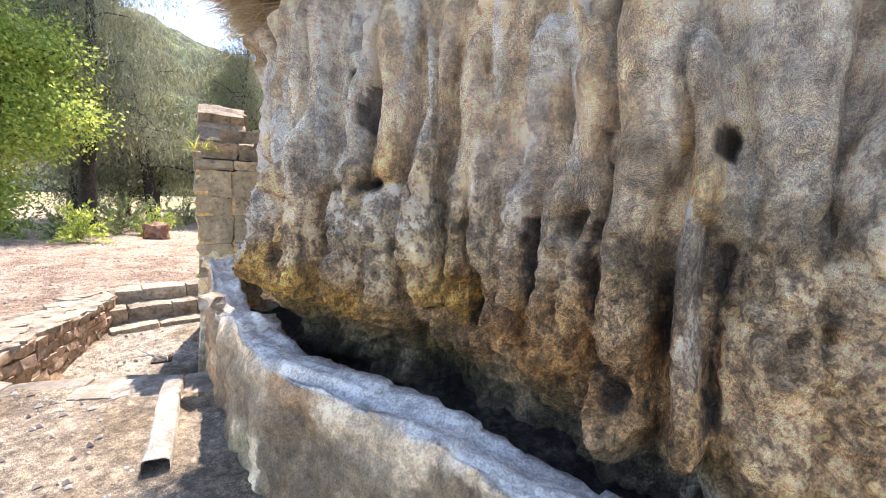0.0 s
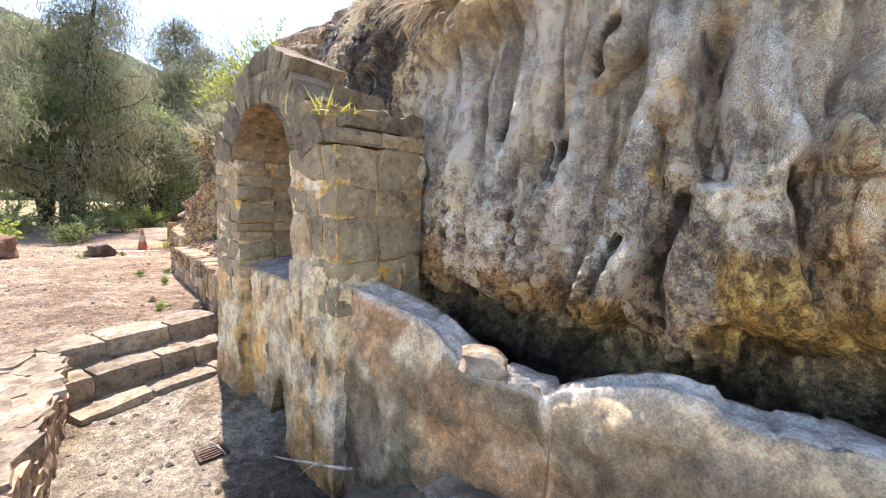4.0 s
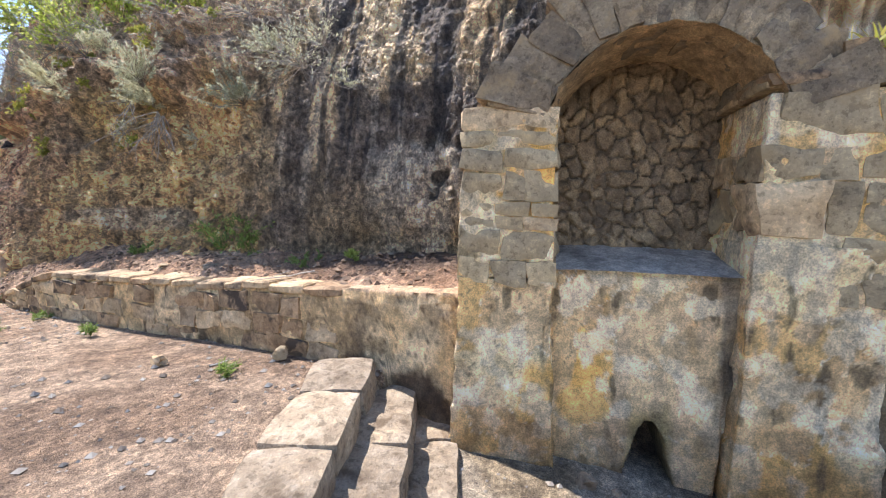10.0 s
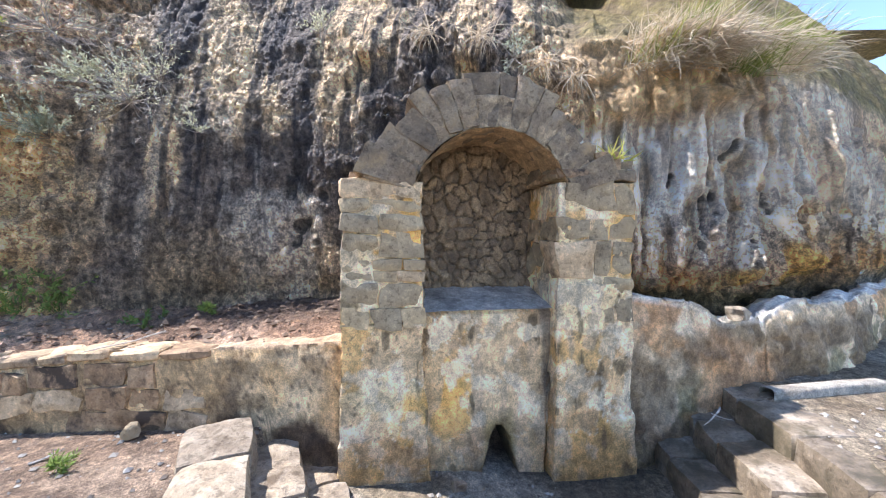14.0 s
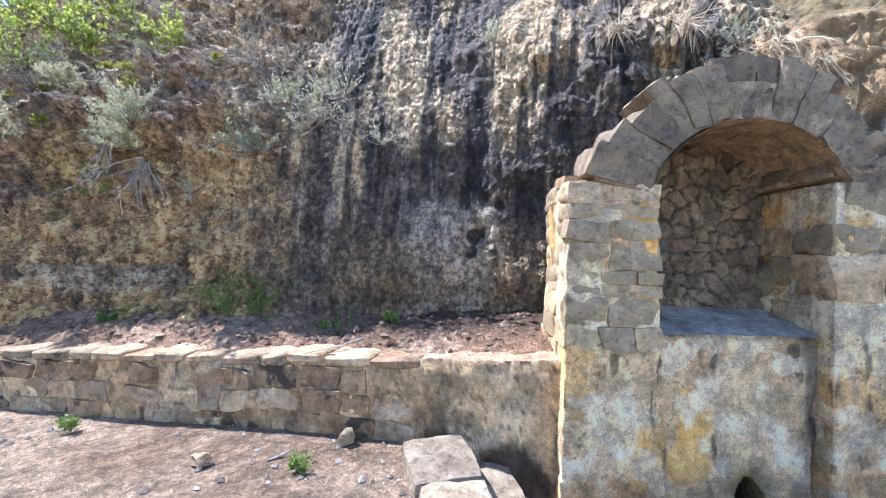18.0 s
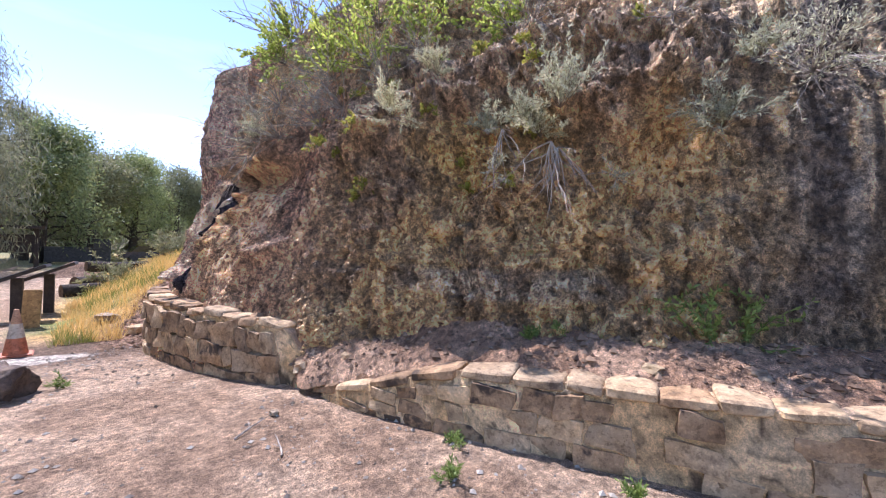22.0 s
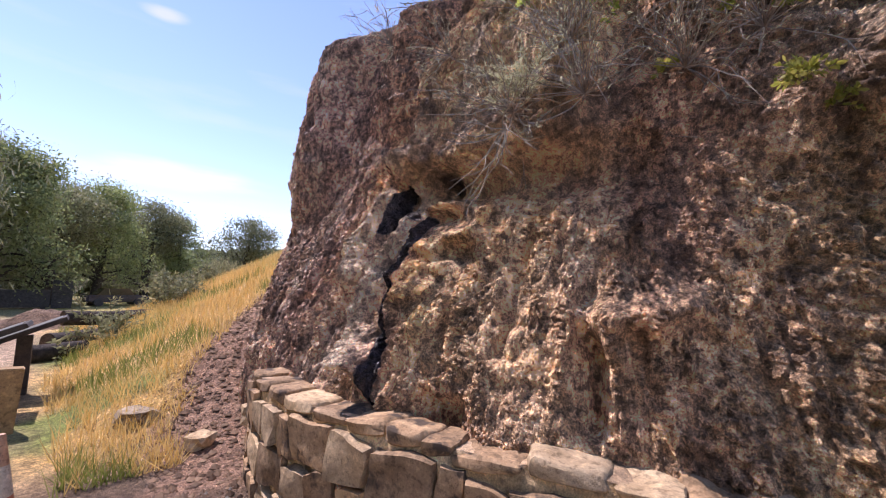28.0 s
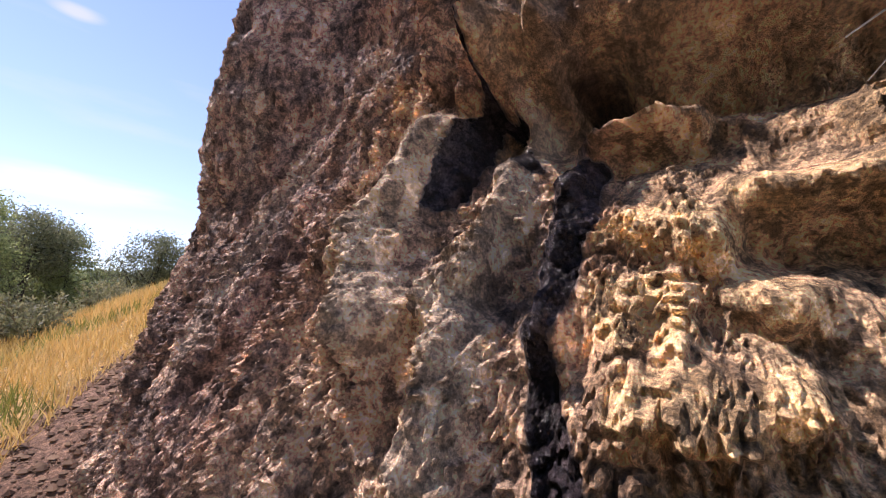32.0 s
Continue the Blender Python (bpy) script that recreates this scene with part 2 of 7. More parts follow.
def painted(name, fine=45.0, rough=0.85, bump=0.6, dist=0.012, wet=False, crisp=0.6, flow=0.35, grain=0.6):
    """Rock and soil whose colour per vertex is in the attribute tint; grain, pits and fine relief from noise."""
    m, nt, bsdf, links = nodes_of(name)
    at = nt.nodes.new("ShaderNodeNewGeometry").outputs["Position"]
    tint = nt.nodes.new("ShaderNodeAttribute")
    tint.attribute_name = "tint"
    grit = nt.nodes.new("ShaderNodeAttribute")
    grit.attribute_name = "grit"

    def gritty(most):
        n = nt.nodes.new("ShaderNodeMath")
        n.operation = "MULTIPLY"
        n.inputs[1].default_value = most
        links.new(grit.outputs["Fac"], n.inputs[0])
        return n.outputs[0]

    wide, mid, small = noise_node(nt, at, fine * 0.12, 5.0, 0.6), noise_node(nt, at, fine * 0.4, 6.0, 0.7), noise_node(nt, at, fine * 2.6, 6.0, 0.7)
    pits = nt.nodes.new("ShaderNodeTexVoronoi")
    pits.inputs["Scale"].default_value = fine * 0.7
    links.new(at, pits.inputs["Vector"])
    drawn = nt.nodes.new("ShaderNodeVectorMath")
    drawn.operation = "MULTIPLY"
    drawn.inputs[1].default_value = (1.0, 1.0, flow)
    links.new(at, drawn.inputs[0])
    drip = noise_node(nt, drawn.outputs[0], fine * 0.3, 7.0, 0.65)
    spots = noise_node(nt, at, fine * 0.55, 8.0, 0.72)
    col = blend_node(nt, "MULTIPLY", 0.6, tint.outputs["Color"], ramp_node(nt, wide, [(0.38, (0.55, 0.52, 0.49)), (0.6, (1.45, 1.43, 1.38))]))
    col = blend_node(nt, "MULTIPLY", gritty(crisp), col, ramp_node(nt, drip, [(0.42, (0.45, 0.41, 0.38)), (0.48, (1.0, 1.0, 1.0)), (0.53, (1.1, 1.1, 1.08)), (0.58, (1.7, 1.67, 1.6))]))
    col = blend_node(nt, "MULTIPLY", gritty(crisp), col, ramp_node(nt, spots, [(0.42, (0.2, 0.17, 0.15)), (0.475, (1.0, 0.99, 0.98)), (0.525, (1.2, 1.19, 1.16)), (0.58, (2.2, 2.12, 1.98))]))
    col = blend_node(nt, "MULTIPLY", gritty(grain), col, ramp_node(nt, small, [(0.40, (0.3, 0.29, 0.28)), (0.5, (1.1, 1.1, 1.08)), (0.60, (1.9, 1.86, 1.8))]))
    links.new(col, bsdf.inputs["Base Color"])
    if wet:
        gloss = nt.nodes.new("ShaderNodeMapRange")
        gloss.inputs["To Min"].default_value, gloss.inputs["To Max"].default_value = rough, 0.25
        links.new(tint.outputs["Alpha"], gloss.inputs["Value"])
        links.new(gloss.outputs[0], bsdf.inputs["Roughness"])
    else:
        bsdf.inputs["Roughness"].default_value = rough
    bump_node(nt, [(wide, bump, dist * 5), (spots, bump, dist * 4), (pits.outputs["Distance"], bump * 0.12, dist), (small, bump, dist * 0.7)], bsdf)
    return m


ROCK = painted("rock_face", 34.0, 0.8, 1.0, 0.045, wet=True, crisp=0.8)
SOIL = painted("soil", 52.0, 0.95, 1.0, 0.014, crisp=0.35, flow=1.0)
MASONRY = painted("aged_masonry", 40.0, 0.88, 0.8, 0.010, crisp=0.22, flow=0.6, grain=0.3)
GREY_STONE = surface("grey_stone", [(0.3, (0.26, 0.20, 0.12)), (0.5, (0.42, 0.33, 0.20)), (0.7, (0.55, 0.43, 0.26))], 5, 70, 0.9, 0.6, 0.006, 0.22, (3.0, (0.42, 0.31, 0.17), 0.52, 0.66))
ARCH_STONE = surface("arch_stone", [(0.3, (0.16, 0.122, 0.08)), (0.5, (0.27, 0.21, 0.14)), (0.7, (0.39, 0.31, 0.20))], 5, 70, 0.9, 0.9, 0.009, 0.2, (4.0, (0.40, 0.29, 0.16), 0.55, 0.66))
TAN_STONE = surface("tan_stone", [(0.3, (0.31, 0.22, 0.125)), (0.5, (0.48, 0.355, 0.215)), (0.7, (0.60, 0.47, 0.30))], 6, 70, 0.9, 0.6, 0.006, 0.22, (4.0, (0.12, 0.085, 0.055), 0.56, 0.68))
BROWN_STONE = surface("brown_stone", [(0.3, (0.18, 0.115, 0.06)), (0.5, (0.33, 0.22, 0.125)), (0.7, (0.48, 0.34, 0.2))], 6, 70, 0.9, 0.6, 0.006, 0.22, (4.0, (0.07, 0.05, 0.035), 0.54, 0.62))
PALE_STONE = surface("pale_stone", [(0.3, (0.24, 0.185, 0.125)), (0.5, (0.36, 0.29, 0.20)), (0.7, (0.47, 0.40, 0.30))], 7, 60, 0.9, 0.8, 0.009, 0.18, (4.5, (0.15, 0.11, 0.07), 0.54, 0.64))
DARK_ROCK = surface("dark_rock", [(0.3, (0.06, 0.045, 0.035)), (0.55, (0.14, 0.10, 0.075)), (0.75, (0.24, 0.17, 0.12))], 7, 60, 0.85, 0.7, 0.008, 0.2)


WET_STONE = surface("wet_stone", [(0.3, (0.11, 0.085, 0.055)), (0.5, (0.22, 0.175, 0.12)), (0.7, (0.42, 0.36, 0.28))], 4, 60, 0.6, 0.5, 0.006, 0.15, (3.0, (0.09, 0.075, 0.045), 0.5, 0.64))
PINK_STONE = surface("pink_stone", [(0.3, (0.30, 0.20, 0.13)), (0.5, (0.44, 0.31, 0.21)), (0.7, (0.54, 0.41, 0.29))], 6, 70, 0.9, 0.6, 0.006, 0.25, (4.0, (0.36, 0.20, 0.12), 0.58, 0.7))
BARK = surface("bark", [(0.3, (0.03, 0.025, 0.02)), (0.6, (0.075, 0.06, 0.05))], 9, 50, 0.95, 0.8, 0.02)
HILL = painted("hillside", 0.9, 0.95, 0.6, 0.4, crisp=0.5, flow=1.0)


def leaf_material(name, low, high, glow=0.35, rough=0.6):
    """Leaves: each one its own shade; part of the light passes through."""
    m, nt, bsdf, links = nodes_of(name)
    geo = nt.nodes.new("ShaderNodeNewGeometry")
    col = ramp_node(nt, geo.outputs["Random Per Island"], [(0.0, low), (1.0, high)])
    info = nt.nodes.new("ShaderNodeObjectInfo")
    col = blend_node(nt, "MULTIPLY", 1.0, col, ramp_node(nt, info.outputs["Random"], [(0, (0.8, 0.82, 0.8)), (1, (1.2, 1.15, 1.05))]))
    links.new(col, bsdf.inputs["Base Color"])
    bsdf.inputs["Roughness"].default_value = rough
    thin = nt.nodes.new("ShaderNodeBsdfTranslucent")
    links.new(col, thin.inputs["Color"])
    both = nt.nodes.new("ShaderNodeMixShader")
    both.inputs[0].default_value = glow
    links.new(bsdf.outputs[0], both.inputs[1])
    links.new(thin.outputs[0], both.inputs[2])
    links.new(both.outputs[0], nt.nodes["Material Output"].inputs["Surface"])
    return m


NEEDLES = leaf_material("needles", (0.15, 0.17, 0.10), (0.34, 0.34, 0.22), 0.45)
LEAVES = leaf_material("leaves", (0.15, 0.20, 0.08), (0.37, 0.43, 0.2), 0.45)
OLIVE_LEAVES = leaf_material("olive_leaves", (0.15, 0.17, 0.09), (0.34, 0.35, 0.21), 0.42)
BRIGHT_LEAVES = leaf_material("bright_leaves", (0.28, 0.40, 0.06), (0.62, 0.66, 0.18), 0.58)
YELLOW_LEAVES = leaf_material("yellow_leaves", (0.26, 0.30, 0.05), (0.52, 0.48, 0.12), 0.5)
WEED_LEAVES = leaf_material("weed_leaves", (0.14, 0.22, 0.05), (0.32, 0.42, 0.13), 0.45)
SAGE = leaf_material("sage_leaves", (0.42, 0.44, 0.29), (0.70, 0.69, 0.52), 0.35, 0.8)
STRAW = leaf_material("straw", (0.44, 0.36, 0.26), (0.74, 0.64, 0.50), 0.3, 0.8)
GOLD_GRASS = leaf_material("gold_grass", (0.70, 0.47, 0.15), (0.92, 0.70, 0.32), 0.35, 0.8)
GREEN_GRASS = leaf_material("green_grass", (0.16, 0.20, 0.04), (0.34, 0.36, 0.10), 0.4)
RED_ROCK = surface("red_rock", [(0.3, (0.16, 0.08, 0.05)), (0.55, (0.33, 0.18, 0.11)), (0.75, (0.46, 0.29, 0.19))], 6, 60, 0.9, 0.7, 0.008, 0.1)
PEBBLE = leaf_material("pebble", (0.16, 0.12, 0.09), (0.58, 0.52, 0.45), 0.0, 0.9)
CLOD = leaf_material("clod", (0.09, 0.055, 0.038), (0.36, 0.25, 0.17), 0.0, 0.95)
CONE_ORANGE = surface("cone_orange", [(0.3, (0.42, 0.12, 0.05)), (0.7, (0.55, 0.2, 0.1))], 8, 50, 0.6, 0.2, 0.002)
CONE_BAND = surface("cone_band", [(0.3, (0.42, 0.36, 0.28)), (0.7, (0.6, 0.53, 0.43))], 8, 50, 0.6, 0.2, 0.002)
CONE_FADED = surface("cone_faded", [(0.3, (0.42, 0.22, 0.12)), (0.7, (0.52, 0.32, 0.2))], 8, 50, 0.7, 0.2, 0.002)
POST_WOOD = surface("post_wood", [(0.3, (0.26, 0.16, 0.07)), (0.7, (0.42, 0.28, 0.13))], 7, 50, 0.85, 0.6, 0.006)
DARK_WOOD = surface("dark_wood", [(0.3, (0.025, 0.02, 0.017)), (0.7, (0.06, 0.045, 0.035))], 7, 50, 0.7, 0.4, 0.004)
PANEL_GREY = surface("panel_grey", [(0.3, (0.13, 0.13, 0.125)), (0.7, (0.22, 0.22, 0.21))], 5, 40, 0.4, 0.1, 0.001)
CUT_WOOD = surface("cut_wood", [(0.3, (0.07, 0.05, 0.035)), (0.7, (0.2, 0.14, 0.09))], 12, 60, 0.9, 0.5, 0.005)
DARK_METAL = surface("dark_metal", [(0.3, (0.03, 0.035, 0.04)), (0.7, (0.07, 0.075, 0.08))], 6, 40, 0.6, 0.2, 0.003)
CAR_PAINT = surface("car_paint", [(0.3, (0.02, 0.03, 0.07)), (0.7, (0.03, 0.045, 0.09))], 3, 30, 0.25, 0.0, 0.001)
CAR_GLASS = surface("car_glass", [(0.3, (0.02, 0.022, 0.025)), (0.7, (0.03, 0.033, 0.036))], 3, 30, 0.08, 0.0, 0.001)
RUST = surface("rust", [(0.3, (0.06, 0.04, 0.03)), (0.7, (0.16, 0.10, 0.07))], 15, 60, 0.8, 0.5, 0.003, metal=0.4)
TWIG = surface("twig", [(0.3, (0.14, 0.10, 0.07)), (0.7, (0.26, 0.2, 0.14))], 20, 60)
PALE_TWIG = surface("pale_twig", [(0.3, (0.32, 0.28, 0.23)), (0.7, (0.52, 0.47, 0.41))], 20, 60)
GREY_TWIG = surface("grey_twig", [(0.3, (0.24, 0.20, 0.17)), (0.7, (0.42, 0.36, 0.31))], 20, 60)
WEED_STEM = surface("weed_stem", [(0.3, (0.12, 0.17, 0.04)), (0.7, (0.22, 0.26, 0.08))], 20, 60)


# ---- objects ----
def link_bm(name, bm, material, smooth=True):
    me = bpy.data.meshes.new(name)
    bm.to_mesh(me)
    bm.free()
    me.materials.append(material)
    if smooth:
        me.polygons.foreach_set("use_smooth", [True] * len(me.polygons))
    return new(name, me)


def part(name, bm, material, parent, label="", smooth=True):
    ob = link_bm(name, bm, material, smooth)
    ob.parent = parent
    ob.matrix_parent_inverse = Matrix.Translation(parent.location).inverted() if parent.type == "EMPTY" else Matrix()
    return tagged(ob, label)


def thing(name, label, category, at=(0, 0, 0), group="", kind=""):
    ob = new(name)
    ob.empty_display_size = 0.1
    ob.location = at
    return tagged(ob, label, category, group, kind)


def sheet(name, X, Y, Z, tint, material, alpha=None, grit=None):
    """A curved sheet from arrays of one shape, with a colour per vertex."""
    rows, cols = X.shape
    me = bpy.data.meshes.new(name)
    co = np.stack([X, Y, Z], -1).reshape(-1, 3).astype(np.float32)
    q = np.arange(rows * cols).reshape(rows, cols)
    faces = np.stack([q[:-1, :-1], q[:-1, 1:], q[1:, 1:], q[1:, :-1]], -1).reshape(-1, 4)
    me.vertices.add(len(co))
    me.vertices.foreach_set("co", co.ravel())
    me.loops.add(faces.size)
    me.loops.foreach_set("vertex_index", faces.ravel().astype(np.int32))
    me.polygons.add(len(faces))
    me.polygons.foreach_set("loop_start", np.arange(0, faces.size, 4, dtype=np.int32))
    me.update(calc_edges=True)
    me.polygons.foreach_set("use_smooth", np.ones(len(faces), dtype=bool))
    attr = me.color_attributes.new("tint", "FLOAT_COLOR", "POINT")
    rgba = np.ones((len(co), 4), np.float32)
    rgba[:, :3] = np.clip(tint, 0, 1).reshape(-1, 3)
    rgba[:, 3] = 0 if alpha is None else alpha.ravel()
    attr.data.foreach_set("color", rgba.ravel())
    coarse = me.attributes.new("grit", "FLOAT", "POINT")
    coarse.data.foreach_set("value", np.ones(len(co), np.float32) if grit is None else grit.ravel().astype(np.float32))
    me.materials.append(material)
    return new(name, me)


def along(points, spacing):
    """A smooth curve (Catmull-Rom) through points, resampled at even steps."""
    p = np.array(points, float)
    p = np.vstack([2 * p[0] - p[1], p, 2 * p[-1] - p[-2]])
    out = []
    for i in range(1, len(p) - 2):
        t = np.linspace(0, 1, 24, endpoint=False)[:, None]
        a, b, c, d = p[i - 1], p[i], p[i + 1], p[i + 2]
        out.append(0.5 * (2 * b + (c - a) * t + (2 * a - 5 * b + 4 * c - d) * t ** 2 + (3 * b - a - 3 * c + d) * t ** 3))
    out.append(p[-2][None])
    q = np.vstack(out)
    s = np.concatenate([[0], np.cumsum(np.linalg.norm(np.diff(q[:, :2], axis=0), axis=1))])
    n = max(2, int(round(s[-1] / spacing)) + 1)
    t = np.linspace(0, s[-1], n)
    return np.stack([np.interp(t, s, q[:, k]) for k in range(q.shape[1])], 1), t


def side_of(curve):
    """Unit normals to the left of a plan curve."""
    d = np.gradient(curve[:, :2], axis=0)
    d /= np.linalg.norm(d, axis=1)[:, None]
    return np.stack([-d[:, 1], d[:, 0]], 1)


# ---- ground ----
COURT = [(-2.9, 6.05), (-3.55, 5.98), (-4.42, 5.18), (-4.3, 4.9), (-4.0, 4.2), (-3.68, 3.35), (-3.55, 2.42), (-1.3, 2.9), (-1.5, 3.3), (-1.75, 3.6), (-2.2, 4.5), (-2.6, 5.6)]


def inside(poly, x, y):
    """Signed distance to a polygon in plan, positive inside."""
    best, odd = np.full(x.shape, 1e9), np.zeros(x.shape, bool)
    n = len(poly)
    for i in range(n):
        (ax, ay), (bx, by) = poly[i], poly[(i + 1) % n]
        ex, ey = bx - ax, by - ay
        t = np.clip(((x - ax) * ex + (y - ay) * ey) / (ex * ex + ey * ey), 0, 1)
        best = np.minimum(best, np.hypot(x - ax - t * ex, y - ay - t * ey))
        if ey:
            odd ^= ((ay > y) != (by > y)) & (x < ax + (y - ay) * ex / ey)
    return np.where(odd, best, -best)


def ground_z(x, y):
    x, y = np.asarray(x, float), np.asarray(y, float)
    z = np.interp(y, [-5, 2.5, 5, 8, 11, 13.5, 16, 20, 200], [0.0, 0.0, -0.1, -0.16, -0.22, -0.36, -0.52, -0.6, -0.6])
    z = z + 0.05 * (fbm(x * 0.5, y * 0.5, 0.3, 3) - 0.5) + 0.012 * (fbm(x * 6, y * 6, 0.7, 3) - 0.5)
    hill = step(16.0, 19.0, y) * step(48, 26, y - 0.5 * x) * np.clip((x + 7.0 - 0.05 * (y - 19)) * 0.5, 0, 40)
    z = z + np.minimum(hill, 7)
    court = inside(COURT, x, y)
    floor = -0.56 + 0.10 * step(0.3, 1.6, (x + 2.3) * -0.474 + (y - 3.75) * 0.88) + 0.015 * (fbm(x * 5, y * 5, 2.0, 3) - 0.5)
    return z + (floor - z) * step(-0.03, 0.03, court)


def build_ground():
    def axis(low, high, near, far, growth=1.22):
        out = list(np.arange(low, high, near))
        d, v = near, out[-1]
        up = []
        while v < far:
            d *= growth
            v += d
            up.append(v)
        d, v = near, low
        down = []
        while v > -far:
            d *= growth
            v -= d
            down.append(v)
        return np.array(down[::-1] + out + up)
    xs, ys = axis(-11, 2, 0.05, 900), axis(-2.5, 18, 0.05, 900)
    X, Y = np.meshgrid(xs, ys)
    Z = ground_z(X, Y)
    pebbles = np.clip(vnoise(X * 24, Y * 24) - 0.78, 0, 1) * 0.09 * (np.abs(X) < 11)
    Z = Z + pebbles
    big, mid = fbm(X * 0.35, Y * 0.35, 5, 4), fbm(X * 2.2, Y * 2.2, 1, 4)
    dirt = mix(mix(np.array([0.25, 0.175, 0.12]), (0.36, 0.27, 0.195), step(0.35, 0.65, mid)), (0.31, 0.245, 0.18), step(0.5, 0.7, big))
    pale = mix(np.array([0.23, 0.18, 0.12]), (0.33, 0.275, 0.20), step(0.35, 0.62, mid))
    tint = mix(pale, dirt, step(3.6, 5.2, Y - 0.25 * (X + 4)))
    tint = mix(tint, (0.33, 0.24, 0.12), 0.6 * step(0.55, 0.7, fbm(X * 1.3 + 9, Y * 1.3, 3, 4)) * step(5, 3, Y))
    court = inside(COURT, X, Y)
    stone = mix(np.array([0.27, 0.22, 0.15]), (0.40, 0.35, 0.275), step(0.4, 0.6, mid))
    stone = mix(stone, (0.12, 0.095, 0.06), step(0.75, 0.25, np.hypot(X + 2.4, Y - 3.9)) * 0.85)
    tint = tint * (1 + 0.35 * step(6.5, 11, Y))[..., None]
    tint = mix(tint, stone, step(-0.05, 0.0, court))
    wet = np.exp(-(((X + 7.6) / 1.3) ** 2 + ((Y - 15.2) / 0.5) ** 2))
    tint = mix(tint, (0.12, 0.08, 0.055), np.clip(1.3 * np.exp(-(((X + 6.9) / 1.6) ** 2 + ((Y - 15.6) / 1.1) ** 2)), 0, 0.85))
    tint = mix(tint, (0.6, 0.56, 0.5), step(0.45, 0.7, wet * (0.6 + 0.8 * mid)))
    straw = mix(np.array([0.50, 0.33, 0.12]), (0.64, 0.45, 0.2), mid)
    straw = mix(straw, (0.20, 0.24, 0.06), step(0.5, 0.62, fbm(X * 0.9, Y * 0.9, 8, 3) + 0.2 * step(-5.8, -7.0, X) - 0.12))
    tint = mix(tint, straw, step(16.2, 17.6, Y) * step(-7.9, -7.0, X - 0.05 * (Y - 19) + 0.8 * (mid - 0.5)))
    foot_x = np.interp(Y, [15, 16.6, 17.8, 19.8, 23], [-5.1, -5.0, -4.6, -3.4, 0])
    tint = mix(tint, mix(np.array([0.25, 0.15, 0.105]), (0.38, 0.245, 0.17), mid), step(1.6, 1.25, foot_x - X + 0.5 * (mid - 0.5)) * step(15.2, 15.8, Y) * step(26, 22, Y))
    tint = mix(tint, (0.19, 0.2, 0.06), 0.8 * step(30, 42, np.hypot(X + 5, Y - 5)) * step(0.35, 0.55, mid + 0.2 * big))
    tagged(sheet("ground", X, Y, Z, tint, SOIL), "dry reddish tan dirt ground with pebbles and worn pale paving", "ground", kind="structure")


build_ground()

# ---- cliff ----
CLIFF_LINE = [(7, -4), (3.6, -1.3), (1.6, 0.35), (0.62, 1.12), (0.2, 1.5), (-0.3, 1.75), (-0.85, 2.05), (-1.2, 2.5), (-1.45, 3.0), (-1.65, 3.6), (-1.75, 4.4), (-1.95, 5.3),
              (-2.25, 6.5), (-2.6, 7.3), (-3.05, 8.2), (-3.55, 9.3), (-4.1, 10.6), (-4.62, 11.5), (-4.95, 12.4), (-5.15, 13.3), (-5.22, 14.5), (-5.12, 15.6), (-5.0, 16.6), (-4.6, 17.8), (-3.4, 19.8), (0, 23), (8, 27)]


def billow(x, y, z=0.0, octaves=1):
    total, size, norm = 0.0, 1.0, 0.0
    for o in range(octaves):
        total = total + size * np.abs(2 * vnoise(x * 2.1 ** o + 5.3 * o, y * 2.1 ** o + 8.1 * o, z) - 1)
        norm += size
        size *= 0.5
    return total / norm


def spot(s, z, s0, z0, rs, rz, power=2.0):
    return np.exp(-(np.abs((s - s0) / rs) ** power + np.abs((z - z0) / rz) ** power))


CLIFF, CLIFF_S = along(CLIFF_LINE, 0.0062)
order = np.arange(len(CLIFF))
near = (CLIFF[:, 1] > 0.3) & (CLIFF[:, 1] < 17.3) & (CLIFF[:, 0] < 1.7) & (order % 2 == 0)
near |= (CLIFF[:, 1] > 12.9) & (CLIFF[:, 1] < 16.0)
near |= order % 10 == 0
CLIFF, CLIFF_S = CLIFF[near], CLIFF_S[near]
CLIFF_N = side_of(CLIFF)


def cliff_s(y):
    """The way along the cliff's foot at which it passes the line of that y."""
    return float(np.interp(y, CLIFF[:, 1], CLIFF_S))


